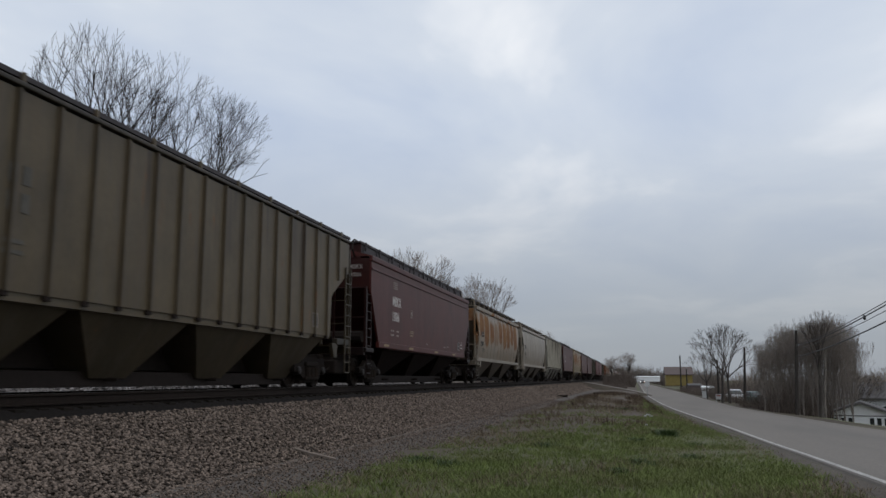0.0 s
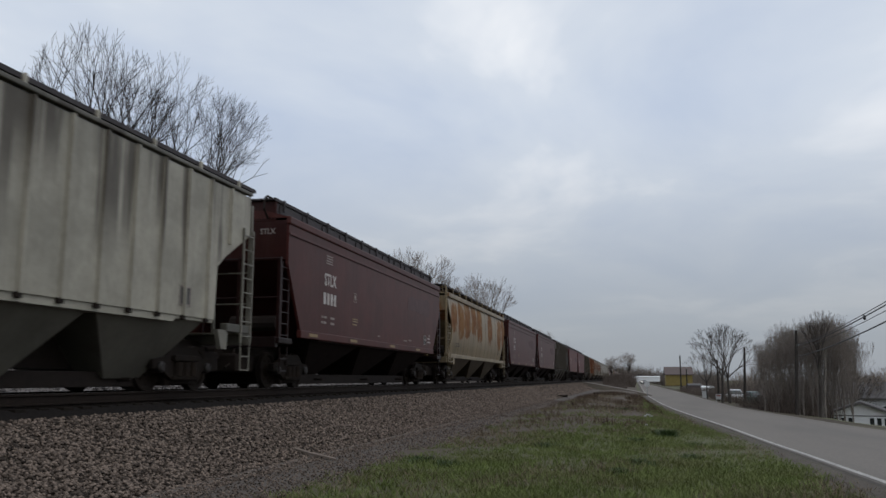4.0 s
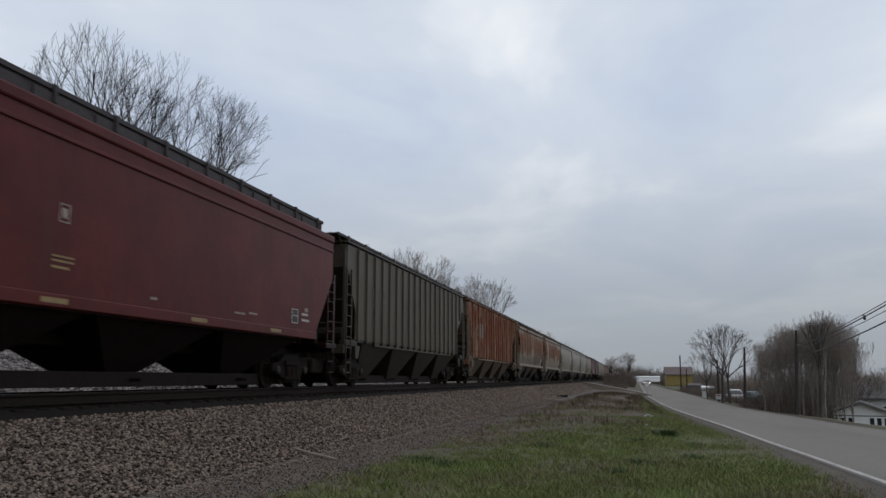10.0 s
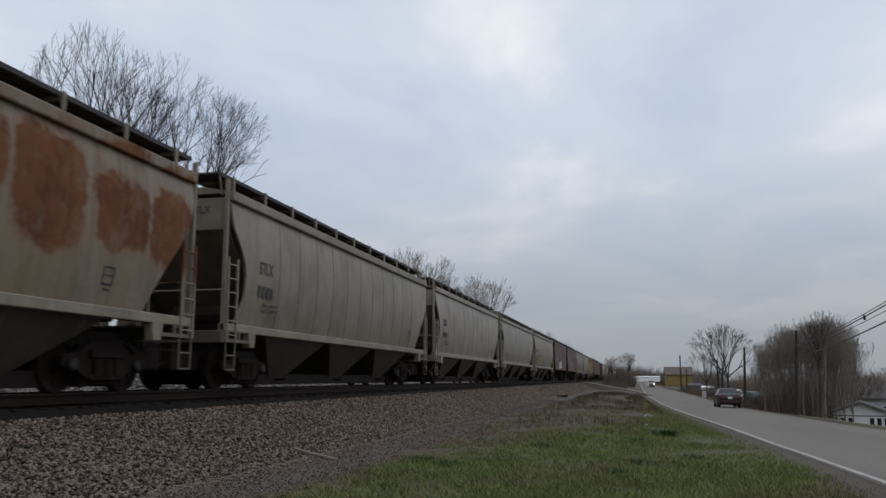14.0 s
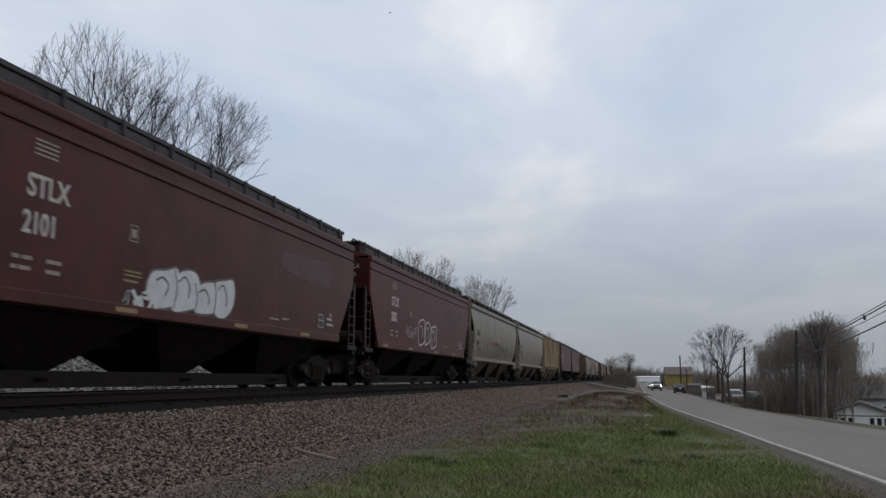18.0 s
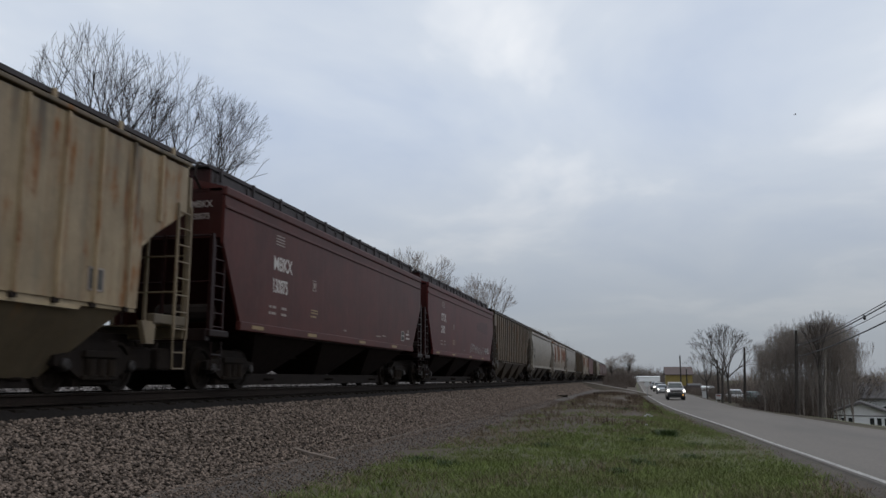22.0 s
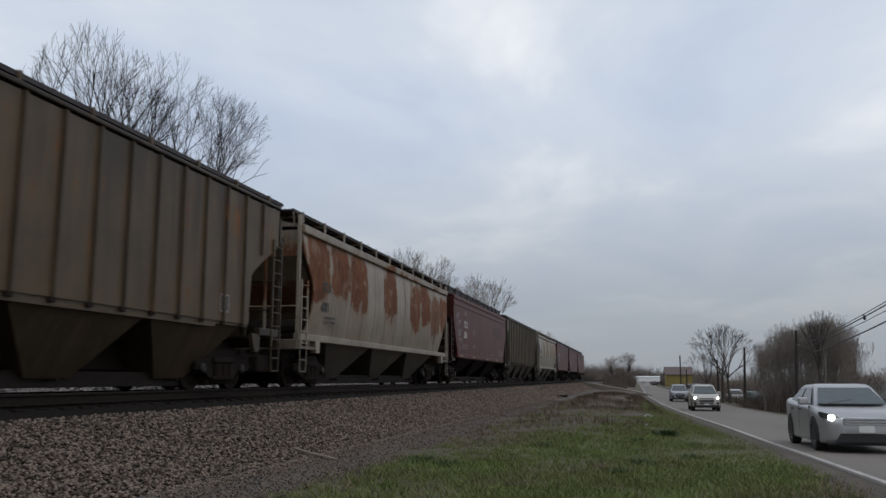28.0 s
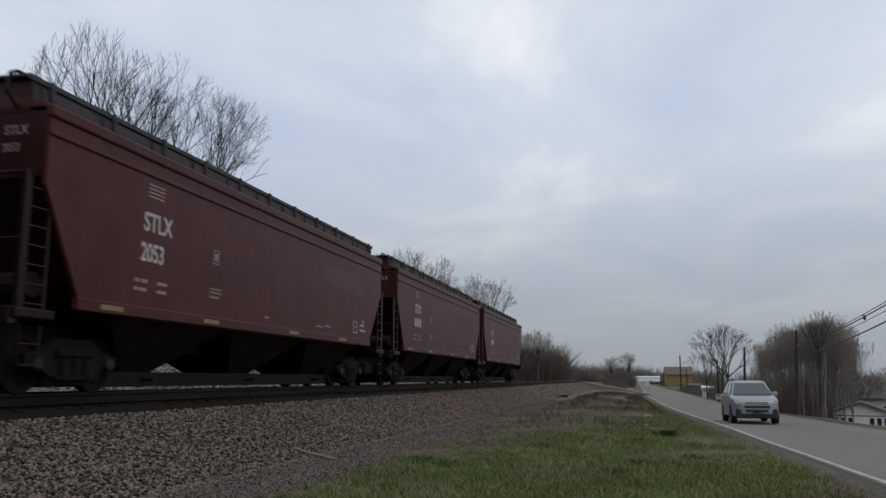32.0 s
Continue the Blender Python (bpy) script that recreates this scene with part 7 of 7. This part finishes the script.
def build_pickup(name, label, paint, lit, front):
    car = thing(name, label, "pickup truck", "road vehicles")
    part("body", shell([(-2.88, 0.70, 0.52, 1.05, 0.08), (-2.82, 0.86, 0.48, 1.11, 0.09), (-2.68, 0.96, 0.44, 1.16, 0.10), (-2.3, 0.99, 0.42, 1.21, 0.1), (-1.6, 1.0, 0.42, 1.27, 0.1), (-1.2, 1.0, 0.42, 1.28, 0.08), (0.95, 1.0, 0.42, 1.24, 0.08), (1.0, 0.99, 0.42, 1.24, 0.06)]), paint, car, smooth=True)
    cabin(car, paint, 1.27, 1.90, 0.90, 0.72, (-1.30, -0.62, 0.72, 0.98))
    # open bed
    for s in (-1, 1):
        part("bed_side", Geo().soft_box(*sorted((s * 0.86, s * 1.0)), 1.02, 2.50, 0.50, 1.26, 0.04), paint, car)
    part("bed_floor", Geo().box(-0.86, 0.86, 1.02, 2.46, 0.66, 0.72), TRIM, car)
    part("tailgate", Geo().soft_box(-0.85, 0.85, 2.43, 2.52, 0.70, 1.26, 0.03), paint, car)
    part("rear_bumper", Geo().soft_box(-0.96, 0.96, 2.49, 2.69, 0.46, 0.68, 0.04), CHROME, car, "dull chrome bumper")
    part("number_plate", Geo().box(-0.16, 0.16, 2.691, 2.70, 0.52, 0.66), PLATE, car, "pale blank number plate")
    lamps(car, 0.995, 2.47, 0.82, 0.15, 0.34, TAIL, "tail_lamp", label="red tail lamp")
    arches(car, 0.40, 1.0, (-1.80, 1.62))
    w = road_wheels(car, 0.40, 0.86, -1.80, 1.62, 0.27)
    mirrors(car, TRIM, 0.92, -1.0, 1.24)
    lamps(car, 0.95, -2.80, 0.90, 0.32, 0.18, LAMP_ON if lit else LAMP_OFF, "headlamp", label="lit headlamp" if lit else "")
    if lit:
        part("fog_lamp", Geo().soft_box(0.62, 0.80, -2.98, -2.86, 0.50, 0.62, 0.03), LAMP_AMBER, car, "small lit amber lamp")
    grille(car, 0.60, -2.885, 0.78, 0.30, TRIM, 2, CHROME if not front else paint)
    part("front_bumper", Geo().soft_box(-0.95, 0.95, -2.96, -2.66, 0.44, 0.76, 0.09), TRIM if front else CHROME, car)
    part("air_dam", Geo().soft_box(-0.85, 0.85, -2.9, -2.7, 0.28, 0.44, 0.03), TRIM, car)
    door_lines(car, 1.0, (-1.25, -0.15, 0.85), 0.5, 1.18)
    part("rocker_panel", Geo().box(-0.97, 0.97, -1.3, 1.35, 0.34, 0.46), TRIM, car)
    return car, w


def build_hatchback():
    car = thing("hatchback", "silver-grey hatchback with lit headlamps on the road", "car", "road vehicles")
    paint = car_body_paint("silver_car_paint", (0.40, 0.40, 0.405), 0.45)
    part("body", shell([(-2.26, 0.46, 0.32, 0.62, 0.1), (-2.20, 0.64, 0.25, 0.70, 0.13), (-2.08, 0.77, 0.21, 0.77, 0.14), (-1.85, 0.85, 0.18, 0.84, 0.14), (-1.5, 0.88, 0.18, 0.90, 0.14), (-1.0, 0.89, 0.18, 0.96, 0.12), (1.2, 0.89, 0.18, 1.04, 0.12), (2.0, 0.84, 0.24, 1.10, 0.14), (2.2, 0.70, 0.36, 1.0, 0.12)]), paint, car, smooth=True)
    cabin(car, paint, 0.96, 1.43, 0.82, 0.58, (-1.28, -0.36, 0.70, 2.0))
    arches(car, 0.33, 0.885, (-1.36, 1.32))
    w = road_wheels(car, 0.33, 0.79, -1.36, 1.32)
    mirrors(car, paint, 0.84, -0.80, 0.96)
    for s in (-1, 1):
        g = Geo().prism([(s * 0.48, 0.60), (s * 0.84, 0.72), (s * 0.86, 0.83), (s * 0.50, 0.72)], -2.17, -1.80, "y")
        part("headlamp", g, TRIM, car, "dark slanted headlamp")
        part("lit_lamp", Geo().soft_box(*sorted((s * 0.60, s * 0.74)), -2.20, -2.1, 0.66, 0.77, 0.03), LAMP_ON, car, "lit round lamp")
    grille(car, 0.46, -2.24, 0.56, 0.16, CHROME, 3, paint)
    part("lower_grille", Geo().prism([(-0.62, 0.22), (0.62, 0.22), (0.52, 0.40), (-0.52, 0.40)], -2.265, -2.05, "y"), TRIM, car)
    part("number_plate", Geo().box(-0.16, 0.16, -2.30, -2.262, 0.42, 0.56), PLATE, car, "pale blank number plate")
    part("front_lip", Geo().soft_box(-0.78, 0.78, -2.22, -2.0, 0.16, 0.24, 0.03), TRIM, car)
    lamps(car, 0.80, 2.08, 0.78, 0.28, 0.2, TAIL, "tail_lamp")
    door_lines(car, 0.89, (-1.0, 0.15, 1.1), 0.3, 0.94)
    part("wiper", Geo().path([(-0.5, -1.26, 0.99), (0.05, -1.08, 1.08)], 0.012, 5), TRIM, car)
    return car, w


def build_suv(name, label, color, lit, big, dark_grille):
    k = 1.0 if big else 0.985
    car = thing(name, label, "suv", "road vehicles")
    paint = car_body_paint(name + "_paint", color, 0.35)
    part("body", shell([(-2.36, 0.48, 0.42, 0.78, 0.1), (-2.31, 0.66, 0.36, 0.86, 0.12), (-2.20, 0.79, 0.32, 0.93, 0.13), (-2.0, 0.87, 0.29, 0.99, 0.13), (-1.6, 0.91, 0.28, 1.05, 0.13), (-1.05, 0.92, 0.28, 1.11, 0.1), (1.5, 0.92, 0.28, 1.14, 0.1), (2.2, 0.88, 0.32, 1.14, 0.12), (2.34, 0.76, 0.42, 1.0, 0.1)]), paint, car, smooth=True)
    cabin(car, paint, 1.08, 1.67, 0.85, 0.60, (-1.34, -0.36, 1.50, 2.14))
    for s in (-1, 1):
        part("roof_rail", Geo().path([(s * 0.62, -0.5, 1.68), (s * 0.62, -0.35, 1.73), (s * 0.62, 1.3, 1.73), (s * 0.62, 1.45, 1.68)], 0.018, 6), TRIM, car)
    arches(car, 0.36, 0.915, (-1.42, 1.42))
    w = road_wheels(car, 0.36, 0.81, -1.42, 1.42, 0.24)
    mirrors(car, paint, 0.85, -0.70, 1.07)
    for s in (-1, 1):
        g = Geo().prism([(s * 0.50, 0.72), (s * 0.80, 0.78), (s * 0.86, 0.92), (s * 0.54, 0.84)], -2.27, -1.92, "y")
        part("headlamp", g, LAMP_OFF, car, "slanted headlamp")
        if lit:
            part("lit_lamp", Geo().soft_box(*sorted((s * 0.62, s * 0.80)), -2.31, -2.2, 0.75, 0.88, 0.04), LAMP_ON, car, "lit headlamp")
        part("fog_lamp", Geo().soft_box(*sorted((s * 0.62, s * 0.80)), -2.33, -2.2, 0.44, 0.58, 0.04), TRIM, car)
    grille(car, 0.44, -2.35, 0.74, 0.09, TRIM, 1, CHROME)
    part("lower_grille", Geo().prism([(-0.50, 0.66), (-0.40, 0.46), (0.40, 0.46), (0.50, 0.66), (0.46, 0.70), (-0.46, 0.70)], -2.385, -2.2, "y"), TRIM, car)
    part("grille_bar", Geo().box(-0.46, 0.46, -2.395, -2.37, 0.56, 0.585), CHROME, car)
    part("badge", Geo().soft_box(-0.06, 0.06, -2.40, -2.36, 0.735, 0.80, 0.015), CHROME, car)
    part("number_plate", Geo().box(-0.16, 0.16, -2.41, -2.372, 0.40, 0.48), PLATE if big else TRIM, car, "small blank plate")
    part("skid_plate", Geo().soft_box(-0.80, 0.80, -2.33, -2.0, 0.22, 0.42 if big else 0.56, 0.05), TRIM, car)
    lamps(car, 0.85, 2.22, 0.86, 0.22, 0.24, TAIL, "tail_lamp")
    door_lines(car, 0.92, (-1.05, 0.15, 1.2), 0.36, 1.06)
    return car, w


def drive(car, lane, away, rows, wheels):
    """Keys a vehicle along its lane: rows of seconds and distance, carried on beyond both ends."""
    T, Y = [r[0] for r in rows], [r[1] for r in rows]
    last = (Y[-1] - Y[-2]) / (T[-1] - T[-2])
    first = (Y[1] - Y[0]) / (T[1] - T[0])

    def dist(t):
        if t < T[0]:
            return Y[0] + first * (t - T[0])
        if t > T[-1]:
            return Y[-1] + last * (t - T[-1])
        return float(np.interp(t, T, Y))

    def soft(t):
        return sum(dist(t + 0.25 * k) for k in (-2, -1, 0, 1, 2)) / 5

    keys = []
    for i in range(65):
        t = 0.5 * i
        y = soft(t)
        y = y * (1.05 if 0 < y < 150 else 1.0 + 0.05 * max(0.0, min(1.0, (250 - y) / 100)) if y > 0 else 1.0)
        x = lane_base(y) + lane
        z = road_z(y, x)
        slope = math.degrees(math.atan2(road_z(y + 1.5, x) - road_z(y - 1.5, x), 3.0))
        keys.append((t, pose(x, y, z + 0.03, -slope if away else slope, 0, (180 if away else 0))))
    car.scale = (0.94, 1, 1)
    walk(car, keys)
    r = wheels[0].matrix_parent_inverse.translation.z
    turn, ang, spins = 0.0, 0.0, []
    for i in range(32 * FPS + 1):
        spins.append((i / FPS, pose(0, 0, 0, ang)))
        step_ = abs(soft((i + 1) / FPS) - soft(i / FPS)) / r
        ang += min(math.degrees(step_), 88.0)
    walk(wheels[0], spins)
    for o in wheels[1:]:
        o.rotation_mode = "QUATERNION"
        o.animation_data_create()
        o.animation_data.action = wheels[0].animation_data.action
        o.animation_data.action_slot = wheels[0].animation_data.action_slot


def build_vehicles():
    light = car_body_paint("light_silver_truck_paint", (0.42, 0.40, 0.39), 0.3)
    brown = car_body_paint("brown_truck_paint", (0.072, 0.046, 0.033), 0.2)
    a, aw = build_sedan()
    b, bw = build_pickup("pickup_truck", "light silver pickup truck with lit headlamps on the road", light, True, True)
    c, cw = build_hatchback()
    d, dw = build_suv("suv", "silver-white suv with lit headlamps on the road", (0.44, 0.415, 0.38), True, True, True)
    e, ew = build_suv("suv", "blue-grey suv with a dark grille on the road", (0.31, 0.317, 0.335), False, False, True)
    f, fw = build_pickup("pickup_truck", "brown pickup truck with a chrome rear bumper on the road", brown, False, False)
    return [
        (a, 4.6, True, [(11.7, 30.9), (13, 51.0), (14.5, 74.6), (16.5, 107.6), (19.5, 156)], aw),
        (b, 1.85, False, [(0, 400), (9, 290), (12.4, 245), (14.5, 211), (16.5, 181.7), (18.5, 154), (20.5, 119), (22.5, 80.5), (23.5, 64.3), (24.5, 48.5), (25.5, 32.3)], bw),
        (c, 1.75, False, [(0, 440), (20, 160), (23, 109), (24, 90), (25, 73.0), (25.5, 64.5), (27.5, 28.6), (28.1, 18.2)], cw),
        (d, 1.80, False, [(0, 470), (20, 180), (24.5, 107), (25.5, 91), (27.5, 61.2), (28.6, 46.6), (29.3, 36.9), (30, 26.4), (30.6, 17.4)], dw),
        (e, 1.85, False, [(0, 510), (20, 205), (25.5, 117.3), (27.5, 89), (29, 70.8), (30, 59.5), (31, 47.8), (32, 34.3)], ew),
        (f, 4.7, True, [(29.4, 24.8), (30, 32.8), (30.6, 40.6), (31, 45.6), (31.6, 52.3)], fw),
    ]


VEHICLES = build_vehicles()


def build_bird():
    dark = mat("dark_plumage", (0.03, 0.028, 0.027), 0.8, 0, 8, 0.3)
    b = thing("bird", "dark bird flying high under the clouds", "bird")
    part("body", Geo().loft([[(r * math.cos(2 * math.pi * k / 8), y, r * 0.9 * math.sin(2 * math.pi * k / 8)) for k in range(8)]
                             for y, r in ((-0.26, 0.01), (-0.22, 0.035), (-0.12, 0.06), (0.05, 0.065), (0.2, 0.03), (0.34, 0.015))]), dark, b, smooth=True)
    part("tail", Geo().prism([(-0.03, 0.26), (0.03, 0.26), (0.07, 0.44), (-0.07, 0.44)], -0.008, 0.008, "z"), dark, b)
    for s in (-1, 1):
        g = Geo().prism([(s * 0.04, -0.1), (s * 0.25, -0.16), (s * 0.48, -0.04), (s * 0.46, 0.02), (s * 0.24, 0.06), (s * 0.04, 0.1)], -0.008, 0.008, "z")
        w = part("wing", g, dark, b)
        w.rotation_euler = (0, radians(-22 * s), 0)
    b.scale = (0.45, 0.45, 0.45)
    return b


BIRD = build_bird()


def parked_car(x, y, turn, color, label):
    car = thing("parked_car", label, "car", "parked cars", at=pose(x, y, ground_z(x, y) + 0.02, 0, 0, turn))
    paint = car_body_paint("parked_paint", color)
    part("body", shell([(-2.1, 0.66, 0.3, 0.72, 0.1), (-1.9, 0.84, 0.22, 0.86, 0.12), (-0.9, 0.87, 0.2, 0.96, 0.1), (1.6, 0.87, 0.22, 1.0, 0.1), (2.1, 0.74, 0.32, 0.92, 0.1)]), paint, car, smooth=True)
    cabin(car, paint, 0.95, 1.5, 0.80, 0.60, (-1.1, -0.4, 1.1, 1.8))
    road_wheels(car, 0.31, 0.78, -1.3, 1.3)


parked_car(11.9, 106.0, 0, (0.6, 0.6, 0.6), "white parked car in the brush beside the road")
parked_car(13.9, 105.0, 20, (0.05, 0.085, 0.075), "dark green parked car in the brush")


# ---- what moves ----
BIRD_WAY = [(0, -365.8, 80.0, 21.8), (12, -111.8, 80.0, 14.7), (14, -83.4, 80.0, 19.7), (15.5, -58.8, 80.0, 32.2), (16.5, -43.9, 80.0, 37.3), (17, -37.0, 80.0, 38.8), (18, -24.0, 80.0, 40.3), (19, -12.3, 80.0, 39.5), (20, -1.8, 80.0, 36.8), (20.5, 3.0, 80.0, 34.7), (21, 7.6, 80.0, 32.2), (22, 15.7, 80.0, 26.1), (24, 29.0, 80.0, 9.9), (32, 74.5, 80.0, 8.8)]


def motions():
    # the train rolls towards the camera's end of the line at a steady speed
    for car, y in TRAIN:
        walk(car, [(t, pose(TRACK_X, y - SPEED * t, RAIL_Z)) for t in (0, 16, 32.0)])
    # all wheelsets turn alike, less than a quarter turn from row to row
    rate = math.degrees(SPEED / 0.455)
    sets = [o for car, _ in TRAIN for o in car.children_recursive if o.name.startswith("wheelset")]
    first = sets[0]
    walk(first, [(i / FPS, pose(0, 0, 0, rate * i / FPS)) for i in range(32 * FPS + 1)])
    for o in sets[1:]:
        o.rotation_mode = "QUATERNION"
        o.animation_data_create()
        o.animation_data.action = first.animation_data.action
        o.animation_data.action_slot = first.animation_data.action_slot
    for car, lane, away, rows, wheels in VEHICLES:
        drive(car, lane, away, rows, wheels)
    # the bird crosses the sky in a shallow arc
    walk(BIRD, [(t, pose(x, y, z, 0, 0, 90)) for t, x, y, z in BIRD_WAY])


motions()
